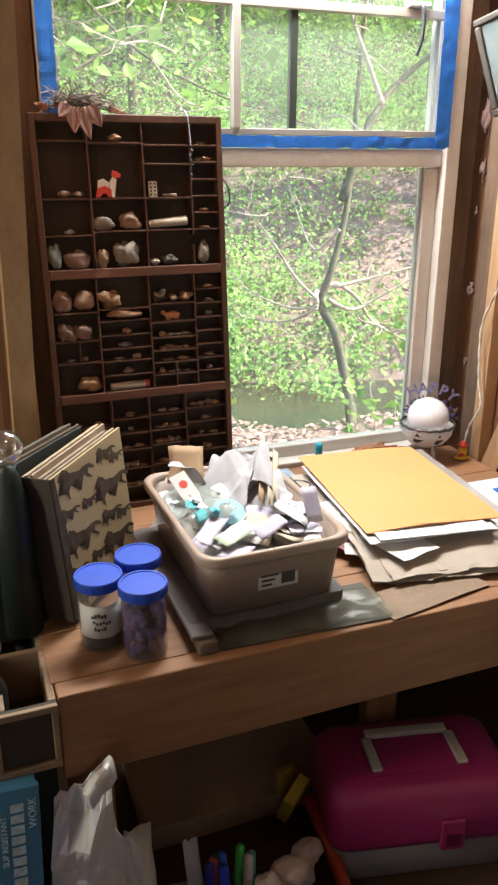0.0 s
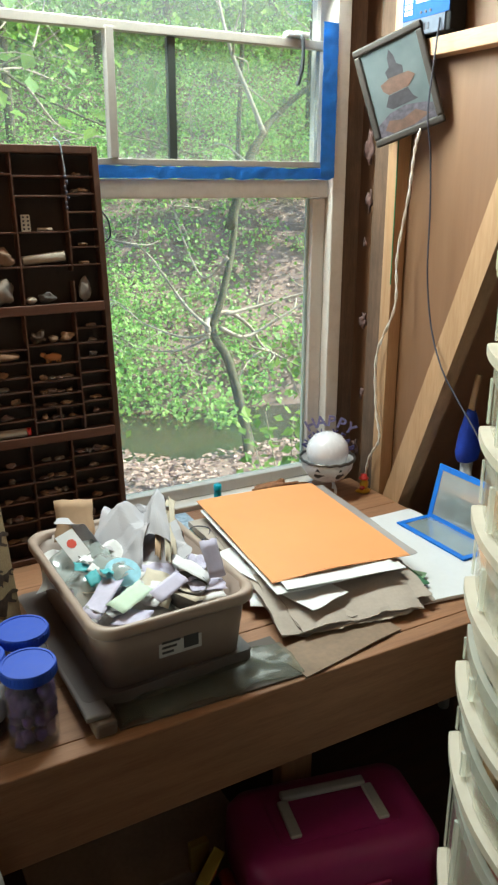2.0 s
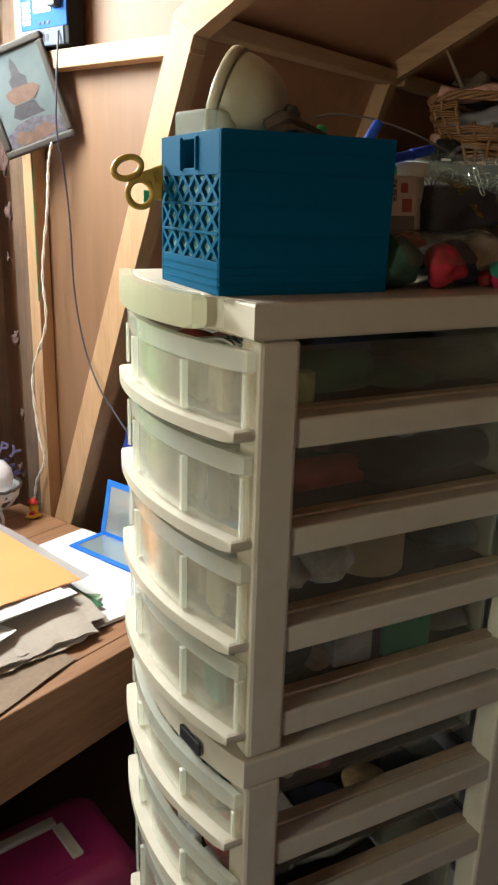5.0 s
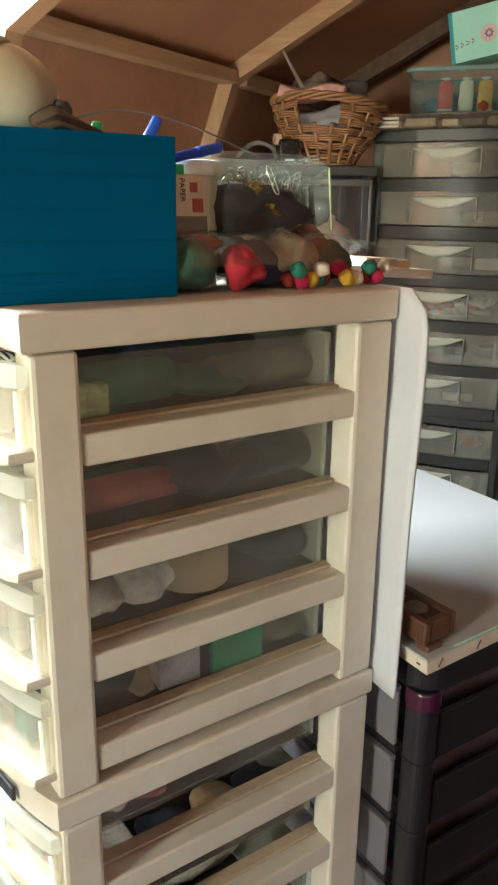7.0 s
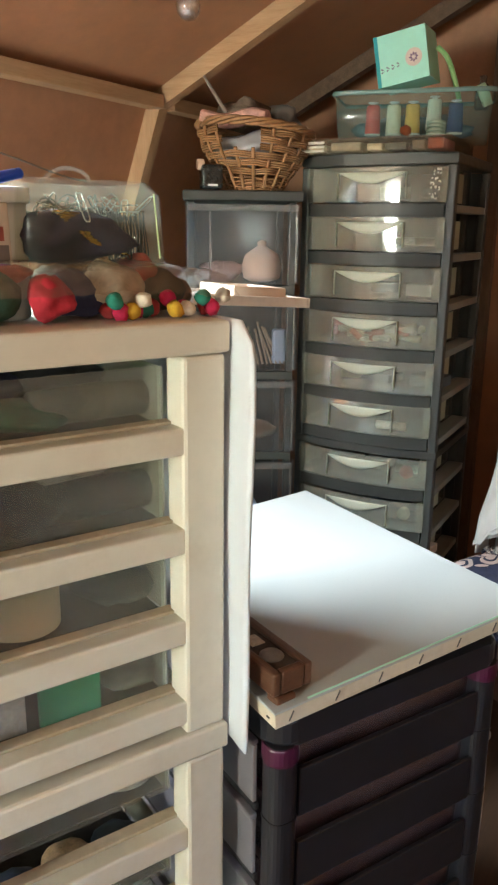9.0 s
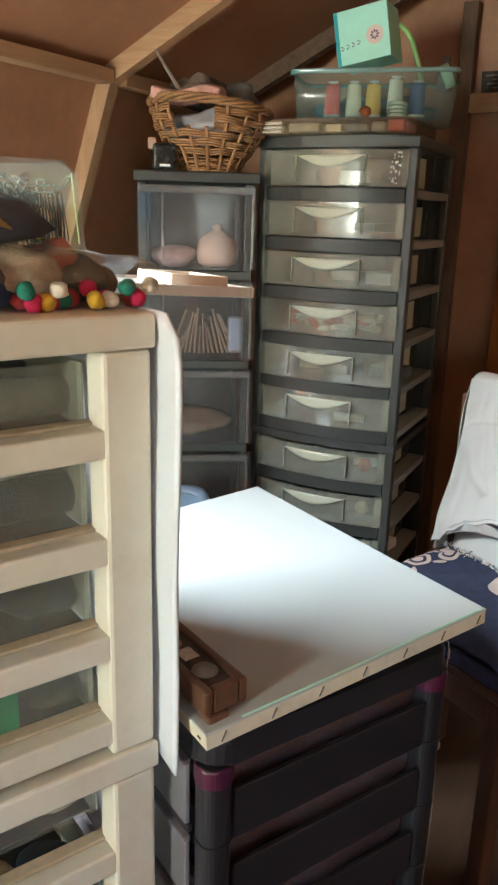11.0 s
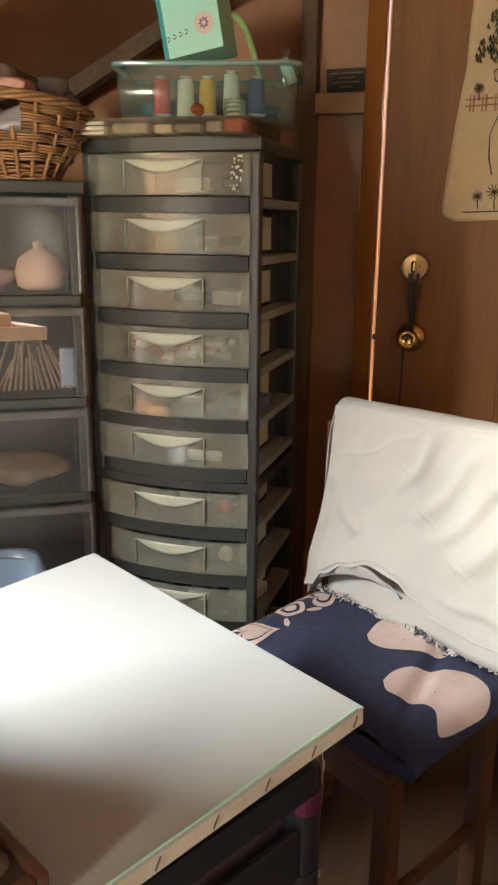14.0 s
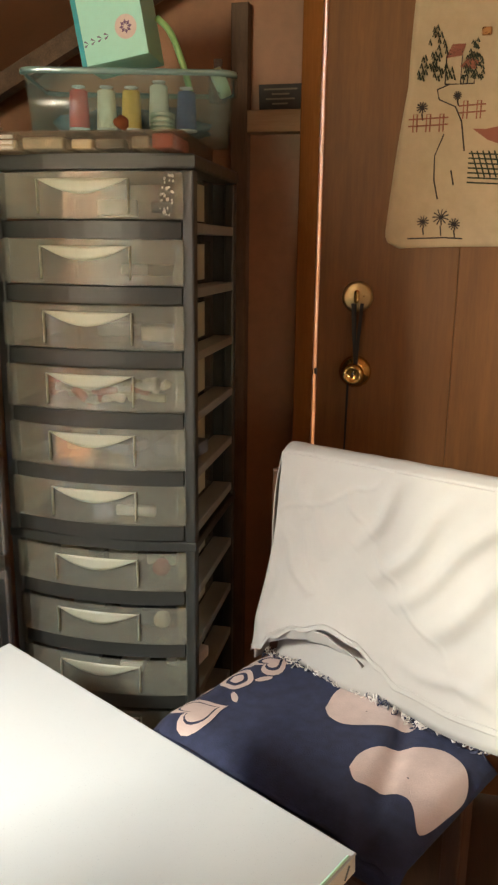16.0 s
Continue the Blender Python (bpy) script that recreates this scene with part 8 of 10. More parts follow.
POM = ((0.02, 0.16, 0.11), (0.45, 0.03, 0.10), (0.62, 0.55, 0.45), (0.50, 0.30, 0.02), (0.42, 0.01, 0.06), (0.30, 0.03, 0.03))
for k in range(17):
    c = POM[(k * 5) % 6]
    x = 0.325 + 0.009 * k + rw.uniform(-0.006, 0.006)
    single("pompom", rock(B(), (x, 0.052 + rw.uniform(-0.012, 0.012) + 0.05 * max(0, x - 0.42), TT + 0.010 + (0.012 if k % 4 == 0 else 0) ), (0.0095,) * 3, k, 0.2, 2), plain("pompom_wool", c, 0.95, var=0.25, scale=120, bump=0.9), "small coloured wool pompom", "pompom", TW, "pompoms", smooth=True)
single("clear_bag", sheet(B(), lambda u, v: Vector((0.19 + 0.29 * u, 0.030 + 0.13 * v, TT + 0.004 + 0.060 * math.sin(math.pi * min(1, v * 1.1 + 0.08)) ** 0.6 * (1 - 0.75 * max(0, u - 0.6)) + 0.006 * noise.noise(Vector((u * 11, v * 6, 1))))), 40, 18), see_through("bag_clear", (0.8, 0.8, 0.78), 0.06, 0.06, 0.35), "clear plastic bag over the felt balls", "plastic bag", TW, smooth=True)
# tray of white board with a pale wooden frame overhanging the tower's back
tray = thing("wooden_tray", "white board with a pale wood edge lying over the tower", "tray", TW @ pose(0.30, 0.18, TT + 0.013, 0, 4, 2))
part("panel", box(B(), 0.0, 0.0, 0.006, 0.405, 0.17, 0.010), plain("white_laminate", (0.74, 0.73, 0.70), 0.25, var=0.03), tray)
for a in ((0, -0.006, 0.405, -0.0002), (0, 0.1702, 0.405, 0.176), (-0.006, -0.006, -0.0002, 0.176), (0.4052, -0.006, 0.411, 0.176)):
    part("edge_strip", box(B(), a[0], a[1], 0.0, a[2], a[3], 0.014, 0.001), plain("white_edge", (0.66, 0.62, 0.56), 0.5), tray)
fr = thing("small_frame", "pale wooden picture frame lying on the tray", "picture frame", TW @ pose(0.30, 0.18, TT + 0.013, 0, 4, 2) @ pose(0.29, 0.02, 0.0105, 0, 0, -4))
for a in ((0, 0, 0.09, 0.015), (0, 0.085, 0.09, 0.10), (0, 0.0152, 0.015, 0.0848), (0.075, 0.0152, 0.09, 0.0848)):
    part("frame_bar", box(B(), a[0], a[1], 0, a[2], a[3], 0.016, 0.002), plain("bleached_frame", (0.58, 0.46, 0.35), 0.6, var=0.1), fr)
part("backing", box(B(), 0.0153, 0.0153, 0.002, 0.0747, 0.0847, 0.006), WHITEP, fr)

# ---- canvas on the dark drawer cart ----
CV = pose(1.303, 0.070, 0, 0, 0, -26.6)
CANV = plain("primed_canvas", (0.345, 0.365, 0.37), 0.32, var=0.006, scale=60, bump=0.06, bscale=700)
CLX, CLY, CZ = 0.459, 0.582, 0.0                     # the canvas lies with its near corner lower than the rest
CVT = pose(1.303, 0.070, 0.8185, 0, -3.7, -27.6)
canvas = thing("canvas_board", "white stretched canvas lying on the cart like a tabletop", "canvas", CVT)
part("face", prism(B(), [(0, 0), (CLX, 0), (CLX, CLY), (0, CLY)], CZ - 0.0035, CZ, Matrix(), 0.0015), CANV, canvas)
EDGE = plain("canvas_edge", (0.52, 0.46, 0.36), 0.7, var=0.1, dirt=0.3, dirt_c=(0.25, 0.16, 0.09))
for a in ((0.0005, 0.0005, CLX - 0.0005, 0.018), (0.0005, CLY - 0.018, CLX - 0.0005, CLY - 0.0005), (0.0005, 0.0182, 0.018, CLY - 0.0182), (CLX - 0.018, 0.0182, CLX - 0.0005, CLY - 0.0182)):
    part("stretcher", box(B(), a[0], a[1], CZ - 0.023, a[2], a[3], CZ - 0.0036, 0.001), EDGE, canvas)
STEEL = plain("staple_steel", (0.10, 0.10, 0.10), 0.4, metal=0.6)
for k in range(7):
    part("staple", bar(B(), (0.020 + 0.070 * k, -0.0005, CZ - 0.018), (0.027 + 0.070 * k, -0.0005, CZ - 0.006), 0.0012, 0.0012, (0, 1, 0)), STEEL, canvas)
part("staple", box(B(), -0.0012, 0.012, CZ - 0.014, 0.0, 0.018, CZ - 0.012), STEEL, canvas)
part("green_seam", tube(B(), [Vector((0.05 + 0.4 * k / 12, 0.003, CZ + 0.0002)) for k in range(13)], 0.0016, 5), plain("pale_green_paint", (0.35, 0.62, 0.48), 0.4), canvas, "thin line of pale green paint")

CARTB = plain("black_purple_plastic", (0.011, 0.011, 0.015), 0.38, var=0.25, scale=4, bump=0.04)
PURP = plain("plum_plastic", (0.05, 0.006, 0.028), 0.35, var=0.2)
SMOKE = see_through("smoky_drawer", (0.16, 0.11, 0.13), 0.55, 0.25, 0.12)
cart = thing("drawer_cart", "black and plum plastic drawer cart under the canvas", "drawer cart", CV @ pose(0.006, 0.004, 0))
KW, KD, KT = 0.410, 0.50, 0.7955
part("top_panel", prism(B(), [(x + KW / 2, y + KD / 2) for x, y in rounded(KW, KD, 0.034)], KT - 0.038, KT, Matrix(), 0.006), CARTB, cart)
for x in (0.022, KW - 0.022):
    for y in (0.022, KD - 0.022):
        p = part("post", prism(B(), rounded(0.040, 0.040, 0.015), 0.0, KT - 0.0385, pose(x, y, 0)), CARTB, cart)
        part("collar", prism(B(), rounded(0.0445, 0.0445, 0.018), KT - 0.066, KT - 0.0390, pose(x, y, 0), 0.003), PURP, p, "plum coloured collar")
        for q in range(1, 6):
            part("joint_ring", prism(B(), rounded(0.0425, 0.0425, 0.016), KT - 0.040 - 0.113 * q, KT - 0.036 - 0.113 * q, pose(x, y, 0)), CARTB, p)
PALEF = see_through("pale_front", (0.34, 0.32, 0.36), 0.72, 0.3, 0.1)
# near-black colour that paints the shade between the cart's drawers
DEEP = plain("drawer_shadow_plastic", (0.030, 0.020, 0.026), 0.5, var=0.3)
zk = KT - 0.040
while zk > 0.13:
    for y0 in (0.006, KD - 0.014):
        part("side_rail", box(B(), 0.0425, y0, zk - 0.113, KW - 0.0425, y0 + 0.008, zk - 0.040, 0.002), CARTB, cart)
    d = part("drawer", B(), SMOKE, cart)
    part("tray", tub(B(), KW - 0.06, KD - 0.05, 0.100, 0.02, 0.003, 0.006, 0.0, pose(KW / 2, KD / 2, zk - 0.108)), SMOKE, d, "smoky plum drawer", True)
    part("drawer_front", box(B(), -0.003, 0.046, zk - 0.100, 0.004, KD - 0.046, zk - 0.014, 0.002), PALEF, d, "pale translucent drawer front")
    part("front_lip", box(B(), -0.006, 0.046, zk - 0.0138, 0.005, KD - 0.046, zk - 0.006, 0.002), PALEF, d)
    part("rail_band", box(B(), -0.001, 0.0435, zk - 0.112, 0.006, KD - 0.0435, zk - 0.1005, 0.002), CARTB, cart)
    # added dark sheet in place of the shade under this drawer
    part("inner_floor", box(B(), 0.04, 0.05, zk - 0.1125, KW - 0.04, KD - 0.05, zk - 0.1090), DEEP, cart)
    zk -= 0.113
part("foot_frame", prism(B(), [(x + KW / 2, y + KD / 2) for x, y in rounded(KW - 0.01, KD - 0.01, 0.03)], 0.012, 0.05, Matrix(), 0.004), CARTB, cart)
FABRICS = (("rose", (0.30, 0.12, 0.14)), ("plum", (0.16, 0.07, 0.10)), ("tan", (0.34, 0.25, 0.19)), ("red patterned", (0.36, 0.05, 0.10)), ("brown", (0.16, 0.11, 0.08)))
for q, (hue, c) in enumerate(FABRICS):
    z0 = KT - 0.040 - 0.113 * q - 0.1045
    single("folded_fabric", box(B(), 0.045, 0.036, z0, 0.36, 0.42, z0 + 0.082 + 0.004 * (q % 2), 0.012), plain("fabric_" + hue.split()[0], c, 0.9, var=0.45, scale=25, bump=0.4), "folded %s fabric in a smoky drawer" % hue, "fabric", cart.matrix_world, "fabric in the cart")
# thin pale cord hanging down the cart's end
cordc = thing("hanging_cord", "thin pale cord hanging down the end of the cart", "cord", cart.matrix_world)
part("strand", tube(B(), smooth_line([(KW + 0.002, 0.020, KT + 0.002), (KW + 0.003, 0.014, KT - 0.02), (KW + 0.001, 0.014, KT - 0.16), (KW + 0.003, 0.012, KT - 0.30), (KW + 0.001, 0.013, KT - 0.45), (KW + 0.003, 0.012, 0.10)], 8), 0.0008, 6), plain("pale_cord", (0.34, 0.33, 0.31), 0.7), cordc, "", True)
for z0 in (0.02, 0.175, 0.315):
    part("knot", rock(B(), (KW + 0.003, 0.013, KT - z0), (0.002, 0.002, 0.008), int(z0 * 100), 0.3, 2), plain("pale_knot", (0.36, 0.34, 0.32), 0.7), cordc, "", True)
# flat dark book that lifts the canvas's far side
single("dark_book", box(B(), 0.30, 0.08, KT + 0.0005, 0.40, 0.46, KT + 0.0180, 0.003), plain("dark_book_cloth", (0.03, 0.028, 0.03), 0.7), "flat dark book lying under the raised canvas", "book", cart.matrix_world)

# shadow-box frame lying on the canvas, with a brown box under its end
DKW = wood("dark_frame_wood", (0.115, 0.050, 0.026), (0.06, 0.026, 0.014), "x", rough=0.4, knots=False)
sb = thing("shadow_box", "brown wooden frame set with stones lying on the canvas", "picture frame", pose(1.370, 0.055, 0.8285, 0, -1.5, 66))
FW, FH = 0.215, 0.060
for a in ((0, 0, FW, 0.012), (0, FH - 0.012, FW, FH), (0, 0.0122, 0.012, FH - 0.0122), (FW - 0.012, 0.0122, FW, FH - 0.0122)):
    part("frame_bar", box(B(), a[0], a[1], 0, a[2], a[3], 0.032, 0.003), DKW, sb)
part("panel", box(B(), 0.0122, 0.0122, 0.004, FW - 0.0122, FH - 0.0122, 0.027), plain("dark_plaster", (0.045, 0.035, 0.03), 0.85, var=0.4, scale=60, bump=0.8), sb)
STONE = plain("pale_stone", (0.17, 0.145, 0.115), 0.6, var=0.3, scale=60)
part("lower_block", box(B(), -0.004, FH - 0.034, -0.040, 0.020, FH - 0.004, -0.0005, 0.004), DKW, sb, "brown wooden block under the frame")
part("paper_scrap", box(B(), 0.072, 0.020, 0.0272, 0.096, 0.040, 0.0282), plain("aged_print", (0.42, 0.36, 0.28), 0.8, var=0.4, scale=150), sb)
for x, y, r0 in ((0.044, 0.031, 0.0125), (0.114, 0.034, 0.010), (0.146, 0.027, 0.011), (0.185, 0.031, 0.009)):
    part("stone", lathe(B(), [(r0 * 1.3, 0.027), (r0 * 1.25, 0.0285), (r0, 0.0295), (r0 * 0.9, 0.032), (0.0, 0.034)], 20, pose(x, y, 0)), STONE, sb, "round pale stone", True)

# tub with a grey-blue rim behind the canvas
tubb = thing("blue_tub", "grey-blue plastic tub behind the canvas", "tub", pose(1.93, 0.66, 0.0, 0, 0, 40) @ Matrix.Diagonal((1, 1, 0.945, 1)))
part("body", tub(B(), 0.30, 0.34, 0.775, 0.05, 0.004, 0.05, 0.0), plain("slate_blue_plastic", (0.10, 0.14, 0.20), 0.4, var=0.08), tubb, "", True)
bm = B()
loft(bm, [[(x, y, z) for x, y in rounded(0.30 + dw, 0.34 + dw, 0.06, 6)] for dw, z in ((0.0, 0.765), (0.03, 0.768), (0.035, 0.780), (0.025, 0.790), (0.0, 0.790), (-0.01, 0.778))], False, False)
part("rim", bm, plain("slate_blue_rim", (0.075, 0.10, 0.14), 0.35), tubb, "", True)
redsc = thing("red_scissors", "red handled scissors standing in the blue tub", "scissors", pose(1.83, 0.555, 0.745))
part("handle", tube(B(), [Vector((0.014 * math.cos(a * 0.45), 0, 0.075 + 0.019 * math.sin(a * 0.45))) for a in range(15)], 0.0045, 8, False), plain("red_handle", (0.5, 0.01, 0.03), 0.35), redsc, "", True)
part("blade", box(B(), -0.004, -0.001, -0.09, 0.004, 0.001, 0.056), STEEL, redsc)

# ---- tower of smoke-framed drawers ----
BLK = plain("charcoal_plastic", (0.034, 0.038, 0.036), 0.40, var=0.15, bump=0.04, dirt=0.12, dirt_c=(0.10, 0.10, 0.10))
FROSTB = see_through("frosted_drawer_cool", (0.73, 0.75, 0.67), 0.23, 0.07, 0.10, fres=0.8)
HAND = plain("translucent_scoop", (0.42, 0.45, 0.36), 0.35, var=0.06)
SIDEM = plain("milky_drawer_side", (0.46, 0.49, 0.38), 0.4, var=0.1)
# the same charcoal made paler: the light on the shelf tops is in its colour
SHELFM = plain("lit_charcoal_shelf", (0.24, 0.26, 0.25), 0.45, var=0.15)
BT = pose(2.441, 0.246, 0, 0, 0, 2.0)
BWD, BDP = 0.392, 0.345
bt = thing("drawer_tower", "tall charcoal framed tower of shallow clear drawers", "drawer tower", BT)
tops = [1.517, 1.403, 1.287, 1.172, 1.060, 0.950, 0.812, 0.697, 0.582, 0.467, 0.352, 0.237]
part("top_deck", prism(B(), [(0.004, 0.0), (BDP, 0.0), (BDP, BWD), (0.004, BWD), (-0.010, BWD * 0.7), (-0.010, BWD * 0.3)], 1.522, 1.548, Matrix(), 0.005), BLK, bt)
for y0 in (0.0, BWD - 0.024):
    for x0 in (0.0, BDP - 0.030):
        part("post", box(B(), x0 + 0.002, y0 + 0.001, 0.03, x0 + 0.028, y0 + 0.023, 1.521, 0.004), BLK, bt)
for i, zt in enumerate(tops):
    hgt = 0.080 if i < 6 else 0.078
    zb = zt - hgt
    d = part("drawer", B(), FROSTB, bt)
    n = 10
    w0, w1 = 0.018, BWD - 0.018
    fl = [(-0.004 - 0.026 * (1 - ((2 * k / n) - 1) ** 2), w0 + (w1 - w0) * k / n) for k in range(n + 1)]
    bm = B()
    inn = [(x + 0.003, min(max(y, w0 + 0.003), w1 - 0.003)) for x, y in fl]
    o = fl + [(0.029, w1), (0.031, w1 - 0.028), (0.29, w1 - 0.028), (0.29, w0 + 0.028), (0.031, w0 + 0.028), (0.029, w0)]
    q = inn + [(0.026, w1 - 0.003), (0.028, w1 - 0.031), (0.287, w1 - 0.031), (0.287, w0 + 0.031), (0.028, w0 + 0.031), (0.026, w0 + 0.003)]
    loft(bm, [[(x, y, zb) for x, y in o], [(x, y, zt) for x, y in o], [(x, y, zt) for x, y in q], [(x, y, zb + 0.003) for x, y in q]])
    part("bowl", bm, FROSTB, d, "clear frosted drawer bowl")
    part("side_face", box(B(), 0.033, w0 + 0.0265, zb + 0.004, 0.235, w0 + 0.0275, zt - 0.006), SIDEM, d, "pale milky drawer side")
    # added near-black panel whose colour stands in for the shade behind the drawer
    part("inner_shadow_panel", box(B(), 0.2355, w0 + 0.0285, zb - 0.024, BDP - 0.031, w0 + 0.0305, zt + 0.010), plain("inner_shade", (0.018, 0.021, 0.019), 0.6), d)
    # scooped handle recess
    bm = B()
    yc, hw = BWD * 0.5, 0.085
    def scoop(u, v):
        y = yc - hw + 2 * hw * u
        k = (2 * y / BWD - 1)
        xf = -0.031 - 0.0 + 0.026 * k * k
        return Vector((xf - 0.002, y, zt - 0.012 - (0.026 * math.sin(math.pi * u)) * v))
    part("handle_scoop", sheet(B(), scoop, 16, 4, 0.0015), HAND, d, "", True)
    for yy in (yc - hw, yc + hw):
        k = 2 * yy / BWD - 1
        part("recess_edge", box(B(), -0.034 + 0.026 * k * k, yy - 0.0008, zb + 0.010, -0.026 + 0.026 * k * k, yy + 0.0008, zt - 0.012, 0.0006), HAND, d)
    # rail under the drawer, with its front lip and side shelf
    bm = B()
    prism(bm, [(x + 0.004, y) for x, y in [(-0.002 - 0.024 * (1 - ((2 * k / n) - 1) ** 2), 0.0245 + (BWD - 0.049) * k / n) for k in range(n + 1)]] + [(0.03, BWD - 0.0245), (0.03, 0.0245)], zb - 0.033, zb - 0.003, Matrix(), 0.002)
    part("front_rail", bm, BLK, bt)
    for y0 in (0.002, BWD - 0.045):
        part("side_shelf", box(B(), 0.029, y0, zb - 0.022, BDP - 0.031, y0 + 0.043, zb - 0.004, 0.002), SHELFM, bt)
part("back_panel", box(B(), BDP - 0.0125, 0.0245, 0.03, BDP - 0.0095, BWD - 0.0245, 1.5205), BLK, bt)
part("middle_deck", prism(B(), [(0.002, 0.0), (BDP, 0.0), (BDP, BWD), (0.002, BWD), (-0.018, BWD * 0.7), (-0.018, BWD * 0.3)], 0.8155, 0.8355, Matrix(), 0.003), BLK, bt)
rb = random.Random(9)
BITS = [plain("drawer_bits_%s" % n, c, 0.6, var=0.3, scale=40) for n, c in zip("abcdef", ((0.60, 0.56, 0.44), (0.35, 0.33, 0.26), (0.42, 0.10, 0.06), (0.14, 0.15, 0.14), (0.86, 0.86, 0.80), (0.08, 0.10, 0.12)))]
for i, zt in enumerate(tops):
    zb = zt - 0.076
    if i in (0, 1, 2, 4, 6, 7, 8):
        for k in range(2 if i < 3 else 3):
            w = rb.uniform(0.05, 0.10)
            y = 0.07 + 0.10 * k + rb.uniform(-0.02, 0.02)
            single("craft_box", obox(B(), pose(0.07 + rb.uniform(0, 0.06), y, zb + 0.02, 0, 0, rb.uniform(-20, 20)), 0.07, w, rb.uniform(0.018, 0.034), 0.003), BITS[rb.choice((0, 1, 3, 1, 5, 4))], "small packet of supplies in a clear drawer", "craft supplies", BT, "contents of the charcoal tower")
    if i == 3:
        for k in range(46):
            y0 = 0.055 + 0.25 * rb.random()
            p0 = Vector((-0.022 * (1 - (2 * y0 / BWD - 1) ** 2) + 0.014 + 0.022 * rb.random(), y0, zb + 0.014 + 0.036 * rb.random()))
            dirv = rand_dir(rb, 0.85) * 0.05
            dirv.x = abs(dirv.x) * 0.3
            dirv.y = -abs(dirv.y) if y0 > 0.2 else abs(dirv.y)
            single("paint_tube", tube(B(), [p0, p0 + dirv * 0.5, p0 + dirv], [0.008, 0.0085, 0.005], 8), BITS[rb.choice((4, 4, 4, 0, 0, 2))], "small white paint tube in a clear drawer", "paint tube", BT, "paint tubes", smooth=True)
    if i == 5:
        single("paint_tube", tube(B(), [(0.012, 0.085, zb + 0.016), (0.004, 0.16, zb + 0.016)], 0.011, 12), BITS[4], "white paint tube lying in a clear drawer", "paint tube", BT, "paint tubes", smooth=True)
    if i in (6, 7):
        single("orange_ball", rock(B(), (0.03, 0.08, zb + 0.03), (0.018,) * 3, i, 0.1), BITS[2] if i == 6 else BITS[0], "small round ball in a clear drawer", "ball", BT, smooth=True)
bm = B()
for k in range(26):
    obox(bm, pose(-0.0115 - 0.0002 * k % 3, 0.045 + rb.uniform(-0.012, 0.012), 1.478 + rb.uniform(-0.034, 0.034), rb.uniform(0, 90), 0, -14), 0.0008, rb.uniform(0.002, 0.006), rb.uniform(0.002, 0.006))
single("sticker_residue", bm, plain("residue", (0.6, 0.58, 0.52), 0.8), "white torn sticker residue on a drawer", "sticker", BT)

# flat organiser, tub and box on top
ORG = see_through("organiser_plastic", (0.92, 0.84, 0.72), 0.10, 0.10, 0.10, fres=0.5)
org = thing("organiser_box", "flat clear divided organiser box on the drawer tower", "organiser", BT @ pose(-0.045, 0.016, 1.549, 0, 0, 2))
part("case", tub(B(), 0.27, 0.385, 0.030, 0.012, 0.002, 0.0, 0.002, pose(0.15, 0.192, 0)), ORG, org, "", True)
part("lid", prism(B(), [(x + 0.15, y + 0.192) for x, y in rounded(0.274, 0.389, 0.012)], 0.0305, 0.033, Matrix(), 0.001), ORG, org)
for y in (0.09, 0.20, 0.29):
    part("divider", box(B(), 0.02, y, 0.003, 0.28, y + 0.002, 0.029), ORG, org)
for y0, y1, c in ((0.012, 0.050, 2), (0.054, 0.086, 1), (0.098, 0.150, 3), (0.156, 0.194, 0), (0.208, 0.284, 1), (0.296, 0.372, 0)):
    single("craft_bits", box(B(), 0.020, y0, 0.004, 0.13, y1, 0.020 + 0.004 * (c % 3), 0.004), BITS[c], "small craft pieces in the flat organiser", "craft supplies", org.matrix_world, "contents of the organiser")
for z0 in (0.0065, 0.0155, 0.0245):
    single("needle_tube", tube(B(), [(0.0185, 0.300, z0), (0.0185, 0.362, z0)], 0.0034, 8), BITS[4], "pale slim tube lying in the flat organiser", "tube", org.matrix_world, "tubes in the organiser", smooth=True)
single("orange_bead", rock(B(), (0.012, 0.10, 0.044), (0.013, 0.013, 0.011), 2, 0.2), plain("orange_wool", (0.20, 0.055, 0.015), 0.9), "orange bead on the flat organiser", "bead", org.matrix_world, smooth=True)
AQUA = see_through("aqua_tub_plastic", (0.74, 0.90, 0.90), 0.09, 0.10, 0.04, fres=0.22)
atub = thing("clear_tub", "aqua clear plastic tub of thread spools", "tub", BT @ pose(0.145, 0.155, 1.584, 0, 0, 13))
part("wall", tub(B(), 0.225, 0.372, 0.104, 0.03, 0.003, 0.010, 0.0), AQUA, atub, "", True)
bm = B()
loft(bm, [[(x, y, z) for x, y in rounded(0.225 + dw, 0.372 + dw, 0.035, 6)] for dw, z in ((0.0, 0.098), (0.014, 0.099), (0.016, 0.107), (0.004, 0.108), (-0.004, 0.102))], False, False)
part("rim", bm, see_through("aqua_rim", (0.45, 0.70, 0.70), 0.6, 0.12, 0.3), atub, "", True)
SP = (((0.60, 0.06, 0.05), 0.095), ((0.80, 0.74, 0.58), 0.045), ((0.80, 0.46, 0.08), 0.0), ((0.80, 0.78, 0.68), -0.050), ((0.05, 0.10, 0.25), -0.10))
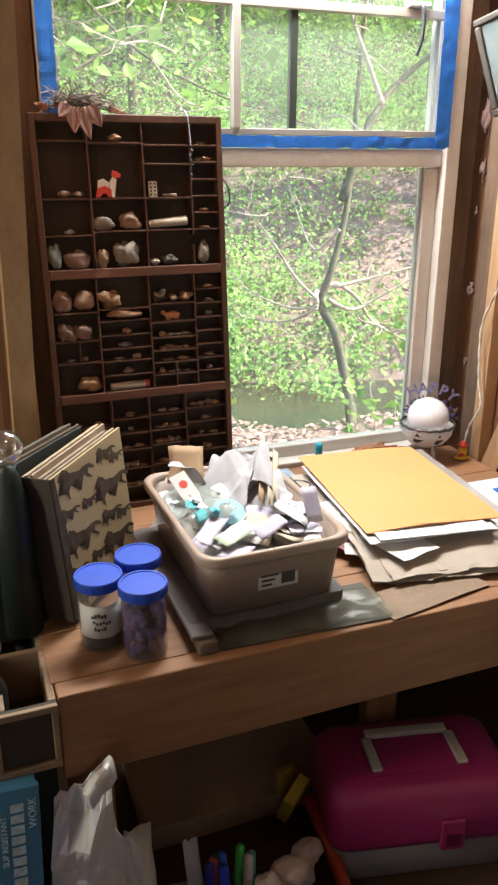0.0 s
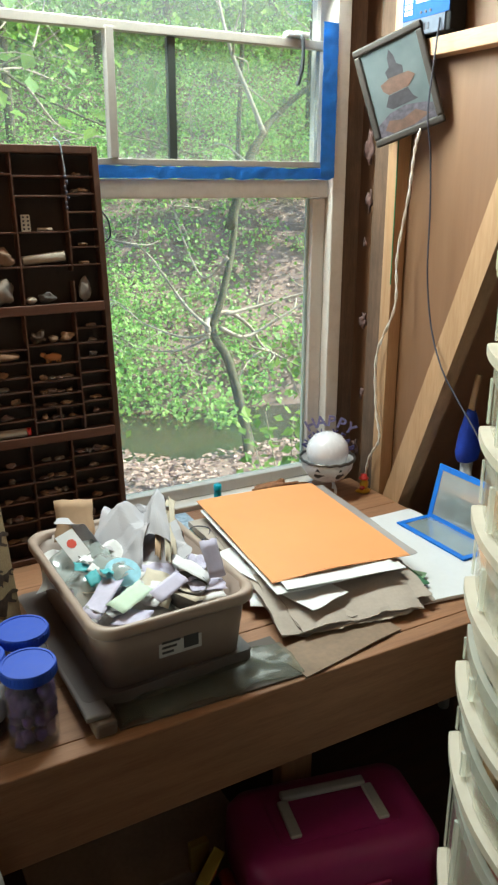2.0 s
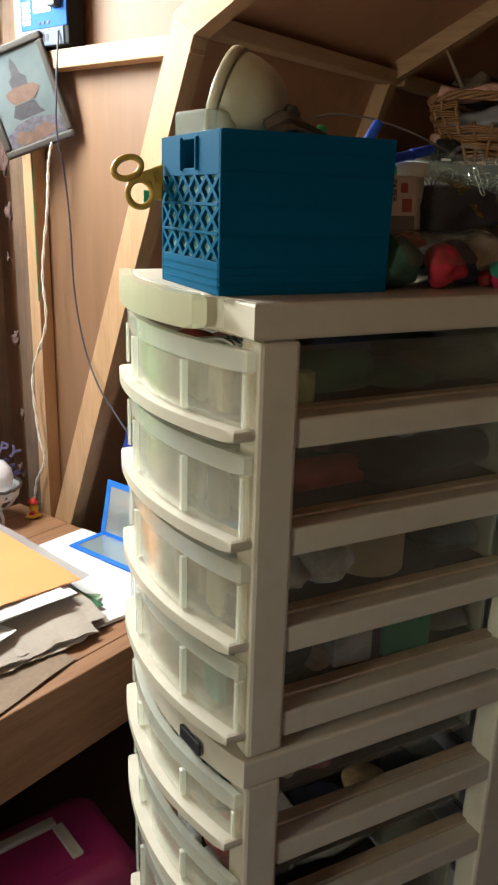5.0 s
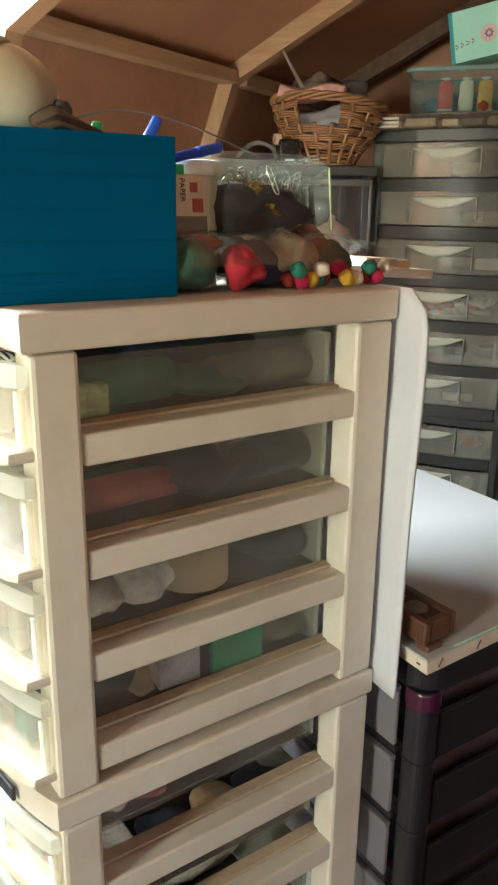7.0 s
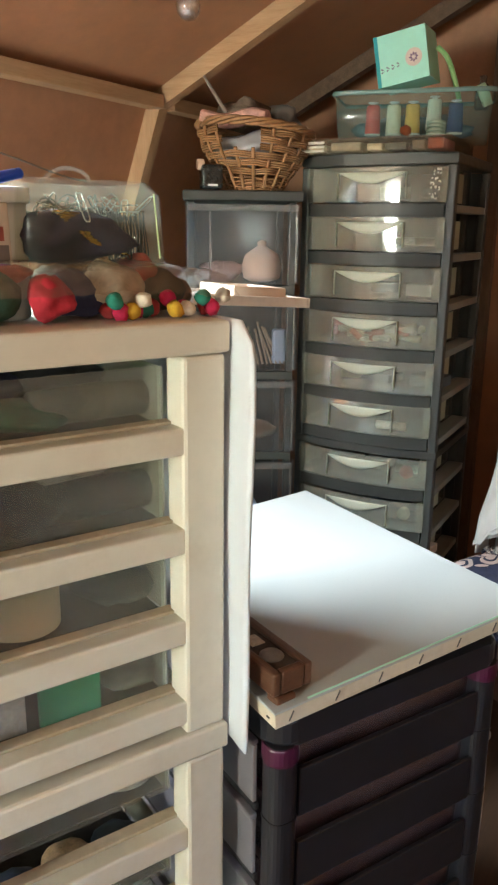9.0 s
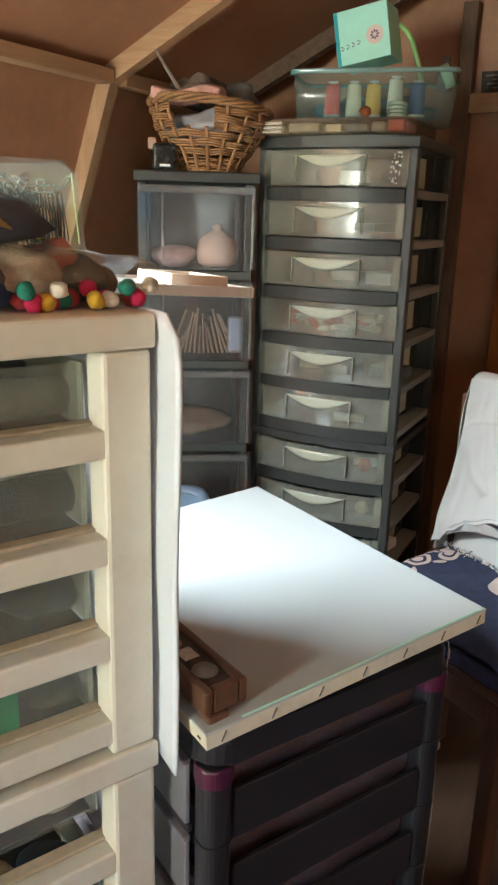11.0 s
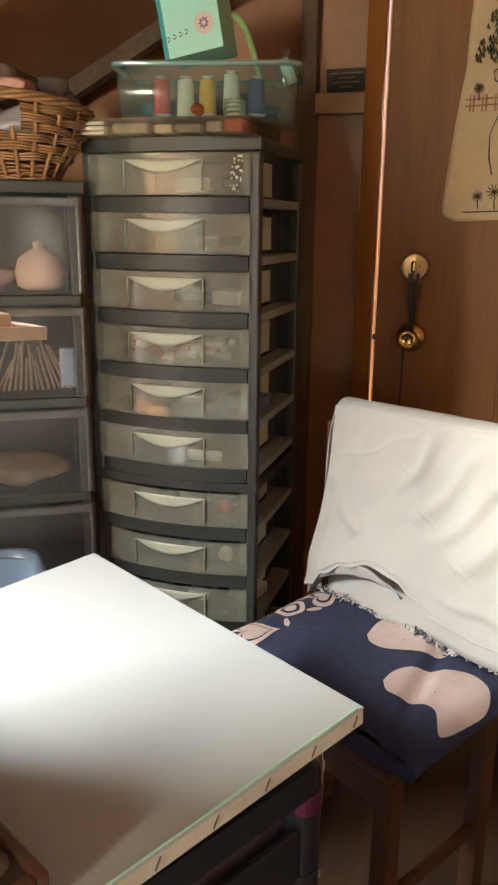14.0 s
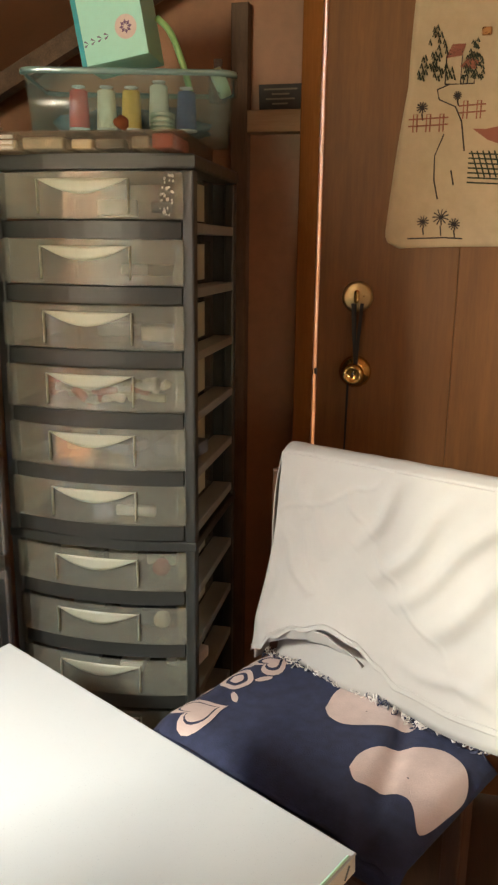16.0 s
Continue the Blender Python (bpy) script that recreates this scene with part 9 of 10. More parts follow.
for k, (c, y) in enumerate(SP):
    s = thing("thread_spool", "upright spool of coloured thread in the tub", "thread spool", atub.matrix_world @ pose(-0.062, y, 0.012 + 0.010 * (k == 3)), "thread spools")
    part("thread", lathe(B(), [(0.016, 0.003), (0.0185, 0.006), (0.016, 0.066), (0.014, 0.068)], 20), plain("thread", c, 0.85, var=0.2, scale=150, bump=0.6, bscale=500), s, "", True)
    part("spool_core", lathe(B(), [(0.019, 0.0), (0.019, 0.0028), (0.006, 0.0029), (0.006, 0.072), (0.012, 0.073), (0.012, 0.075)], 16), WHITEP, s, "", True)
bm = B()
for k in range(4):
    lathe(bm, [(0.022, 0), (0.023, 0.002), (0.022, 0.006)], 20, pose(-0.085, -0.058, 0.006 + 0.0085 * k, 0, 8, 0))
single("bobbin_stack", bm, plain("bobbin_green", (0.42, 0.50, 0.40), 0.5), "stack of pale green bobbins in the tub", "bobbins", atub.matrix_world, smooth=True)
single("fabric_scraps", rock(B(), (0.03, 0.0, 0.035), (0.07, 0.13, 0.03), 6, 0.35, 3), plain("scrap_blue", (0.12, 0.18, 0.22), 0.9, var=0.6, scale=30), "mixed fabric scraps in the clear tub", "fabric", atub.matrix_world, smooth=True)
MINT = plain("mint_card", (0.36, 0.70, 0.60), 0.5, var=0.04)
tb = thing("mint_box", "mint green patterned card box tilted on the tub", "box", BT @ pose(0.060, 0.222, 1.700, 0, 0, 2) @ pose(0, 0, 0, -10, 0, 0))
part("carton", box(B(), 0.0, -0.125, 0.0, 0.10, 0.0, 0.115, 0.0015), MINT, tb)
part("teal_edge", box(B(), -0.0012, -0.009, 0.0, -0.0002, 0.0, 0.115), plain("teal_print", (0.02, 0.30, 0.36), 0.5), tb)
bm = B()
for r0, r1, n in ((0.0, 0.020, 24),):
    bm.faces.new([bm.verts.new((-0.0012, -0.092 + r1 * math.cos(a * 2 * math.pi / n), 0.050 + r1 * math.sin(a * 2 * math.pi / n))) for a in range(n)])
part("flower_disc", bm, plain("cream_print", (0.62, 0.50, 0.46), 0.5), tb)
bm = B()
for k in range(8):
    a = k * math.pi / 4
    c, s = math.cos(a), math.sin(a)
    pts = [(0.003, 0), (0.007, 0.0028), (0.012, 0), (0.007, -0.0028)]
    bm.faces.new([bm.verts.new((-0.0018, -0.092 + x * c - y * s, 0.050 + x * s + y * c)) for x, y in pts])
for k in range(4):
    y = -0.020 - 0.013 * k
    for sgn in (1, -1):
        bm.faces.new([bm.verts.new((-0.0014, y + p, 0.036 + 0.002 * k + q * sgn)) for p, q in ((0, 0), (0.007, 0.006), (0.009, 0.003))])
part("print", bm, plain("plum_print", (0.16, 0.09, 0.17), 0.6), tb)
gt = thing("green_tape_tool", "pale green looped plastic strip behind the mint box", "plastic strip", BT @ pose(0.13, 0.050, 1.66))
part("loop", tube(B(), smooth_line([(0, -0.01, 0.0), (0, 0.008, 0.06), (0, 0.030, 0.11), (0, 0.055, 0.135)], 6), 0.006, 8), plain("green_strip", (0.28, 0.50, 0.20), 0.3), gt, "", True)
part("roll", lathe(B(), [(0.024, 0), (0.026, 0.002), (0.026, 0.02), (0.012, 0.022), (0.012, 0.0)], 24, pose(0, -0.055, 0.018, 60, 30, 0), False, False), plain("pale_green_roll", (0.45, 0.62, 0.45), 0.35), gt, "", True)
single("dark_bottle", lathe(B(), [(0.016, 0), (0.018, 0.004), (0.018, 0.05), (0.008, 0.06), (0.009, 0.075), (0.0, 0.076)], 20, BT @ pose(0.17, 0.0, 1.655)), see_through("smoky_glass", (0.3, 0.3, 0.28), 0.3, 0.05, 0.3), "small smoky glass bottle in the tub", "bottle", smooth=True)

# ---- clear-fronted tower in the corner, with basket ----
CLR = see_through("clear_front", (0.80, 0.80, 0.83), 0.05, 0.10, 0.02, fres=0.12)
KT2 = pose(2.379, 0.607, 0, 0, 0, 34.5)
BW2, BD2 = 0.2925, 0.34
ct2 = thing("drawer_tower", "black framed tower of deep clear drawers in the corner", "drawer tower", KT2)
part("top_deck", prism(B(), [(-0.008, 0.000), (BD2, 0.012), (BD2, BW2 - 0.004), (-0.008, BW2 + 0.002)], 1.438, 1.463, Matrix(), 0.004), BLK, ct2)
for y0 in (0.014, BW2 - 0.026):
    for x0 in (0.004, BD2 - 0.03):
        part("post", box(B(), x0, y0, 0.02, x0 + 0.026, y0 + 0.018, 1.437, 0.003), BLK, ct2)
part("back_panel", box(B(), BD2 - 0.003, 0.014, 0.02, BD2, BW2 - 0.014, 1.437), BLK, ct2)
for i, (z0, z1) in enumerate(((1.238, 1.432), (1.018, 1.212), (0.800, 0.994), (0.580, 0.774), (0.360, 0.555))):
    d = part("drawer", B(), CLR, ct2)
    bm = B()
    fl = [(-0.006 - 0.010 * (1 - ((2 * k / 8) - 1) ** 2), 0.004 + (BW2 - 0.008) * k / 8) for k in range(9)]
    o = fl + [(0.30, BW2 - 0.02), (0.30, 0.02)]
    q = [(x + 0.003, min(max(y, 0.007), BW2 - 0.007)) for x, y in fl] + [(0.297, BW2 - 0.023), (0.297, 0.023)]
    loft(bm, [[(x, y, z0) for x, y in o], [(x, y, z1) for x, y in o], [(x, y, z1) for x, y in q], [(x, y, z0 + 0.003) for x, y in q]])
    part("bowl", bm, CLR, d, "clear deep drawer bowl")
    part("pull_band", box(B(), -0.022, 0.012, z1 - 0.018, -0.014, BW2 - 0.012, z1 - 0.002, 0.002), see_through("pull_plastic", (0.50, 0.50, 0.52), 0.24, 0.2, 0.05, fres=0.2), d)
    for yk in (0.012, 0.225):
        part("moulded_edge", box(B(), -0.016, yk, z0 + 0.006, -0.011, yk + 0.006, z1 - 0.020, 0.001), see_through("edge_plastic", (0.55, 0.55, 0.56), 0.25, 0.2, 0.05, fres=0.2), d)
    part("runner", box(B(), 0.0, 0.0145, z0 - 0.024, 0.02, BW2 - 0.0145, z0 - 0.003, 0.002), BLK, ct2)
PEACH = plain("peach_cloth", (0.55, 0.38, 0.29), 0.85, var=0.12, bump=0.3)
single("cloth_pouch", lathe(B(), [(0.03, 0), (0.047, 0.008), (0.052, 0.035), (0.044, 0.065), (0.020, 0.082), (0.010, 0.088), (0.013, 0.098), (0.0, 0.103)], 24, KT2 @ pose(0.048, 0.095, 1.243, 0, 6, 0)), PEACH, "peach cloth pouch in a clear drawer", "pouch", smooth=True)
single("spotted_cloth", rock(B(), (0.05, 0.20, 1.268), (0.04, 0.055, 0.026), 3, 0.2, 3), plain("pink_spotted", (0.48, 0.34, 0.34), 0.9, var=0.25, scale=110), "pink spotted cloth in a clear drawer", "cloth", KT2, smooth=True)
for k in range(16):
    y = 0.03 + 0.012 * k
    single("dowel", tube(B(), [(0.03, y, 1.030), (0.06, y + 0.05 - 0.006 * k, 1.09 + 0.05 * rb.random())], 0.003, 6), plain("dowel_wood", (0.26, 0.20, 0.15), 0.7), "thin stick in a clear drawer", "stick", KT2, "sticks in a drawer")
single("blue_pack", box(B(), 0.03, 0.03, 1.03, 0.06, 0.065, 1.12, 0.006), plain("blue_white_pack", (0.30, 0.36, 0.50), 0.4, var=0.3), "blue and white packet in a clear drawer", "packet", KT2)
single("brown_papers", rock(B(), (0.10, 0.15, 0.835), (0.08, 0.11, 0.03), 5, 0.3, 3), plain("brown_paper", (0.20, 0.14, 0.10), 0.8, var=0.4), "brown paper patterns in a clear drawer", "paper", KT2, smooth=True)

# wicker basket
WICK = wood("wicker_cane", (0.44, 0.24, 0.105), (0.23, 0.118, 0.054), "z", rough=0.45, knots=False)
bk = thing("wicker_basket", "heaped brown wicker basket on the corner tower", "basket", pose(2.368, 0.738, 1.464, 0, 0, 20) @ Matrix.Diagonal((1.03, 1.03, 0.76, 1)))
def brad(z):
    return 0.086 + 0.070 * math.sin(min(1.0, max(0.0, z - 0.03) / 0.15) * math.pi / 2) - 0.010 * max(0.0, 1 - z / 0.03)


def cane_at(a, z, off=0.0):
    r = brad(z) + off
    return Vector((r * math.cos(a), 0.85 * r * math.sin(a), z + 0.014 * max(0.0, z / 0.18) * math.cos(a - 2.2)))


STAKES = 18
HOLE0, HOLE1 = radians(156), radians(198)          # hand hole under the rim
rows_b = [(0.004 + 0.0062 * k, 0.0030, 1, 0.003) for k in range(6)] + [(0.047 + 0.0215 * k, 0.0036, 3, 0.0062) for k in range(6)]
for k, (z, r, stack, amp) in enumerate(rows_b):
    bm = B()
    n = STAKES * 4
    for s in range(stack):
        run = []
        for q in range(n + 1):
            a = 2 * math.pi * q / n + (HOLE1 if k > 8 else 0.0)
            if k > 8 and a > HOLE0 + 2 * math.pi:
                continue
            wav = amp * math.sin(a * STAKES / 2 + math.pi * k)
            run.append(cane_at(a, z + 0.0062 * s + 0.0016 * math.sin(a * 5 + k * 2.3), wav))
        tube(bm, run, r, 5, False)
    part("cane_band", bm, WICK, bk, "", True)
for q in range(STAKES):
    a = 2 * math.pi * (q + 0.5) / STAKES
    if HOLE0 + 0.1 < a < HOLE1 - 0.1:
        zs = (0.0, 0.05, 0.1, 0.115)
    else:
        zs = (0.0, 0.05, 0.1, 0.15, 0.19)
    part("stake", tube(B(), [cane_at(a, z) for z in zs], 0.0042, 6), WICK, bk, "", True)
bm = B()
for ph in range(4):
    tube(bm, [cane_at(2 * math.pi * q / 80, 0.186 + 0.0085 * math.sin(q * 0.45 + ph * 1.57), 0.0085 * math.cos(q * 0.45 + ph * 1.57)) for q in range(81)], 0.0058, 6, False)
part("rim", bm, WICK, bk, "", True)
part("base", lathe(B(), [(0.074, 0.0), (0.074, 0.004), (0.0, 0.005)], 32, Matrix.Diagonal((1, 0.85, 1, 1))), WICK, bk)
bkm = bk.matrix_world
single("folded_cloth", sheet(B(), lambda u, v: bkm @ Vector((-0.125 + 0.085 * u, -0.045 + 0.15 * v, 0.222 + 0.012 * math.sin(math.pi * u) + 0.008 * math.sin(v * 7))), 14, 14, 0.022), plain("rose_print_cloth", (0.62, 0.36, 0.31), 0.9, var=0.35, scale=60), "rose print cloth folded in the basket", "cloth", smooth=True)
single("plastic_wrap", rock(B(), bkm @ Vector((-0.062, 0.00, 0.125)), (0.065, 0.075, 0.038), 11, 0.4, 3), see_through("crinkled_wrap", (0.62, 0.62, 0.68), 0.8, 0.25, 0.15), "crinkled plastic wrap in the basket", "plastic wrap", smooth=True)
single("yarn_skein", rock(B(), bkm @ Vector((0.0, 0.03, 0.245)), (0.050, 0.045, 0.030), 12, 0.5, 3), plain("grey_yarn", (0.17, 0.13, 0.10), 0.95, var=0.4, scale=80, bump=1.0), "grey brown yarn skein on the basket", "yarn", smooth=True)
single("plastic_wrap", rock(B(), bkm @ Vector((0.07, -0.05, 0.232)), (0.04, 0.04, 0.030), 13, 0.5, 3), see_through("grey_wrap", (0.4, 0.38, 0.38), 0.6, 0.3, 0.06, fres=0.3), "grey crumpled plastic on the basket", "plastic wrap", smooth=True)
single("brown_yarn", rock(B(), bkm @ Vector((0.06, 0.03, 0.235)), (0.075, 0.06, 0.038), 15, 0.5, 3), plain("brown_yarn_wool", (0.10, 0.065, 0.04), 0.95, var=0.5, scale=60, bump=1.0), "tangled dark brown yarn heaped in the basket", "yarn", smooth=True)
single("feather_stick", tube(B(), [bkm @ Vector((-0.05, 0.05, 0.21)), bkm @ Vector((-0.11, 0.10, 0.33))], [0.006, 0.003], 6), plain("grey_stick", (0.22, 0.18, 0.15), 0.8), "thin grey stick poking out of the basket", "stick")
mug = thing("black_dispenser", "small black tape dispenser box beside the basket", "dispenser", pose(2.240, 0.785, 1.464, 0, 0, 45))
part("body", box(B(), -0.02, -0.026, 0.0, 0.02, 0.026, 0.056, 0.006), plain("black_gloss", (0.012, 0.014, 0.014), 0.25), mug)
part("spool", lathe(B(), [(0.012, -0.008), (0.013, 0), (0.012, 0.008)], 16, pose(0.0, 0.026, 0.056, 90, 0, 0)), PEACH, mug)
part("print_bar", box(B(), -0.0212, -0.012, 0.006, -0.0204, 0.012, 0.011), WHITEP, mug)

# ---- chair with sheet and blanket ----
CHM = pose(2.560, 0.108, 0, 0, 0, -118.6)          # x along the back from its far end, y towards the front
CHW = wood("chair_wood", (0.12, 0.05, 0.025), (0.06, 0.025, 0.013), "z", rough=0.4, knots=False)
chair = thing("chair", "dark wooden armless chair draped with cloths", "chair", CHM)
SZ = 0.50
for x, y, h in ((0.02, -0.31, SZ - 0.03), (0.44, -0.31, SZ - 0.03), (0.02, -0.005, 0.97), (0.44, -0.005, 0.97)):
    part("leg", box(B(), x - 0.019, y - 0.019, 0.0, x + 0.019, y + 0.019, h, 0.004), CHW, chair)
part("seat", box(B(), 0.0, -0.335, SZ - 0.029, 0.46, -0.026, SZ, 0.008), CHW, chair)
for z0, z1 in ((0.62, 0.68), (0.80, 0.95)):
    part("back_slat", box(B(), 0.041, -0.014, z0, 0.419, 0.006, z1, 0.004), CHW, chair)
for a in ((0.02, -0.291, 0.02, -0.026), (0.44, -0.291, 0.44, -0.026)):
    part("stretcher", box(B(), a[0] - 0.009, a[1], 0.18, a[0] + 0.009, a[3], 0.205, 0.003), CHW, chair)
part("apron", box(B(), 0.040, -0.322, SZ - 0.095, 0.42, -0.302, SZ - 0.030, 0.003), CHW, chair)


def puff(x, y):
    """Top of the folded blanket over the seat."""
    z = SZ + 0.068 + 0.010 * noise.noise(Vector((x * 6, y * 6, 2.0))) + 0.006 * math.sin(9 * x + 4 * y)
    for a, b, w in ((x, -0.02, 0.05), (0.51, x, 0.040), (y, -0.336, 0.045)):
        k = max(0.0, 1 - (a - b) / w)
        z -= 0.026 * k * k
    crease = (x - 0.42) + 0.35 * (y + 0.25)
    z -= 0.012 * math.exp(-(crease / 0.018) ** 2)
    return max(z, SZ + 0.024 + 0.008 * noise.noise(Vector((x * 9, y * 9, 5.0))))


NAVY = plain("navy_knit", (0.020, 0.026, 0.062), 0.95, var=0.3, scale=40, bump=0.9, bscale=350)
PALE = plain("pale_pink_knit", (0.50, 0.40, 0.37), 0.95, var=0.1, scale=30, bump=0.7, bscale=350)
blk = thing("blanket", "folded navy knitted blanket with pale hearts and circles", "blanket", CHM)


def blanket(u, v):
    x, y = -0.02 + 0.53 * u, -0.336 + 0.316 * v
    return Vector((x, y, puff(x, y)))


part("top_fold", sheet(B(), blanket, 60, 50, 0.028), NAVY, blk, "", True)
part("under_fold", prism(B(), [(-0.015, -0.320), (0.495, -0.320), (0.495, -0.03), (-0.015, -0.03)], SZ + 0.001, SZ + 0.034, Matrix(), 0.008), NAVY, blk)
part("front_drop", sheet(B(), lambda u, v: Vector((0.0 + 0.50 * u, -0.328 - 0.003 * math.sin(u * 17) * v, SZ + 0.036 - 0.030 * v)), 24, 8, 0.012), NAVY, blk, "", True)


def patch(cx, cy, rx, ry, turn, hole=0.0, heart=False, lift=0.0015):
    """A pale knitted motif lying on the blanket's surface."""
    bm = B()
    n = 28
    c, s = math.cos(radians(turn)), math.sin(radians(turn))

    def at(px, py):
        x, y = cx + px * c - py * s, cy + px * s + py * c
        return Vector((x, y, puff(x, y) + lift))

    def outline(t):
        if heart:
            a = 2 * math.pi * t
            return 0.62 * 1.6 * math.sin(a) ** 3, 0.1 + (13 * math.cos(a) - 5 * math.cos(2 * a) - 2 * math.cos(3 * a) - math.cos(4 * a)) / 17.0
        a = 2 * math.pi * t
        k = 1 + 0.04 * math.sin(5 * a)
        return k * math.cos(a), k * math.sin(a)
    steps = 6
    ring = None
    for q in range(steps + 1):
        f = hole + (1 - hole) * q / steps
        new_ring = [bm.verts.new(at(outline(i / n)[0] * rx * max(f, 0.02), outline(i / n)[1] * ry * max(f, 0.02))) for i in range(n)]
        if ring:
            for i in range(n):
                bm.faces.new((ring[i], ring[(i + 1) % n], new_ring[(i + 1) % n], new_ring[i]))
        ring = new_ring
    part("motif", bm, PALE, blk, "pale pink knitted motif", True)


def blob(pts, lift=0.0016):
    """A large pale motif with a free outline, laid over the blanket's folds."""
    line = smooth_line([(x, y, 0) for x, y in pts + pts[:1]], 5)[:-1]
    c = sum(line, Vector()) / len(line)
    bm = B()
    ring = None
    for q in range(9):
        f = max(q / 8, 0.02)
        ps = [c.lerp(p, f) for p in line]
        cur = [bm.verts.new((p.x, p.y, puff(p.x, p.y) + lift)) for p in ps]
        if ring:
            for i in range(len(cur)):
                bm.faces.new((ring[i], ring[(i + 1) % len(cur)], cur[(i + 1) % len(cur)], cur[i]))
        ring = cur
    part("motif", bm, PALE, blk, "pale pink knitted motif", True)


blob([(0.214, -0.110), (0.196, -0.055), (0.205, -0.022), (0.260, -0.016), (0.340, -0.016), (0.360, -0.034), (0.345, -0.058), (0.311, -0.086), (0.271, -0.125), (0.238, -0.128)])
blob([(0.347, -0.223), (0.338, -0.180), (0.350, -0.138), (0.389, -0.092), (0.432, -0.062), (0.480, -0.080), (0.505, -0.124), (0.505, -0.186), (0.497, -0.255), (0.474, -0.232), (0.449, -0.214), (0.409, -0.228), (0.375, -0.245)])
patch(0.046, -0.268, 0.058, 0.062, 150, 0.72, True)
patch(0.046, -0.268, 0.036, 0.040, 150, 0.0, True, 0.0018)
patch(0.036, -0.050, 0.044, 0.050, 165, 0.66, True)
patch(0.036, -0.050, 0.020, 0.024, 165, 0.0, True, 0.0018)
patch(0.022, -0.142, 0.030, 0.036, 0, 0.66)
patch(0.022, -0.142, 0.012, 0.015, 0)
patch(0.030, -0.362, 0.026, 0.020, 20, 0.5)
for cx, cy, tn in ((0.062, -0.108, 60), (0.000, -0.095, 30), (0.060, -0.190, -40), (-0.006, -0.200, 80)):
    patch(cx, cy, 0.018, 0.0065, tn)
rf = random.Random(17)
bm = B()
for k in range(330):
    x = -0.01 + 0.50 * k / 330
    y = -0.020 + rf.uniform(-0.012, 0.012)
    p = Vector((x, y, puff(x, -0.05) + 0.004))
    a, b = rand_dir(rf, 0.3), rand_dir(rf, 0.3)
    c = p + Vector((0, -0.010 * rf.random(), 0.004))
    w = rf.uniform(0.005, 0.010)
    tube(bm, smooth_line([p, c + w * a, c + w * b + Vector((0, 0, 0.004)), c - w * a, c - 0.6 * w * b], 3), 0.0012, 4)
kf = Nodes("fringe_yarn")
gf = kf.add("ShaderNodeNewGeometry")
kf.link(kf.ramp(gf.outputs["Random Per Island"], [(0.0, (0.03, 0.035, 0.07)), (0.46, (0.04, 0.045, 0.08)), (0.54, (0.58, 0.54, 0.50)), (1.0, (0.66, 0.62, 0.58))]), kf.bsdf.inputs["Base Color"])
kf.bsdf.inputs["Roughness"].default_value = 0.95
part("fringe", bm, kf.mat, blk, "navy and white yarn fringe", kind="stuff")

LINEN = plain("white_cotton", (0.36, 0.35, 0.33), 0.85, var=0.04, scale=6, bump=0.25, bscale=500)
drape = thing("sheet_drape", "white cotton sheet draped over the chair back", "sheet", CHM)


def ridge(x, z, p, q, w, a):
    """A soft pleat along the line from p to q, fading at both ends."""
    ux, uz = q[0] - p[0], q[1] - p[1]
    t = ((x - p[0]) * ux + (z - p[1]) * uz) / (ux * ux + uz * uz)
    if not -0.1 < t < 1.1:
        return 0.0
    d = ((x - p[0]) * uz - (z - p[1]) * ux) / math.hypot(ux, uz) + 0.006 * math.sin(7 * t + 9 * p[0])
    return a * math.exp(-(d / w) ** 2) * math.sin(math.pi * min(1, max(0, (t + 0.1) / 1.2))) ** 0.6


PLEATS = (((0.235, 0.880), (0.310, 1.020), 0.013, 0.010), ((0.285, 0.835), (0.415, 1.010), 0.016, 0.012), ((0.330, 0.800), (0.480, 0.975), 0.015, 0.010), ((0.395, 0.770), (0.560, 0.955), 0.020, 0.013), ((0.470, 0.700), (0.600, 0.860), 0.022, 0.011),
          ((0.075, 1.000), (0.098, 0.900), 0.008, 0.005), ((0.110, 0.990), (0.150, 0.840), 0.012, 0.006), ((0.055, 0.860), (0.130, 0.760), 0.014, 0.009), ((0.030, 0.800), (0.045, 0.620), 0.012, 0.010), ((0.350, 0.700), (0.520, 0.690), 0.012, 0.006))
SEAMS = (((0.036, 0.893), (0.205, 0.968)), ((0.205, 0.968), (0.290, 1.020)), ((0.180, 0.972), (0.258, 0.893)), ((0.258, 0.893), (0.330, 0.802)), ((0.330, 0.802), (0.430, 0.720)), ((0.082, 0.912), (0.165, 0.745)))


def fold(x, z):
    d = 0.010 * noise.noise(Vector((x * 5 + z * 4, z * 3 - x * 2, 3.0))) + 0.0035 * noise.noise(Vector((x * 17 - z * 9, z * 13, 8.0)))
    for p, q, w, a in PLEATS:
        d -= ridge(x, z, p, q, w, a)
    for p, q in SEAMS:
        pucker = 0.5 + 0.5 * math.sin(190 * (x + z))
        d -= ridge(x, z, p, q, 0.0045, 0.0016 + 0.0012 * pucker)
    return d


HEM = ((-0.02, 0.580), (0.02, 0.598), (0.054, 0.638), (0.12, 0.680), (0.19, 0.708), (0.253, 0.700), (0.304, 0.672), (0.341, 0.648), (0.43, 0.638), (0.52, 0.642), (0.65, 0.640))


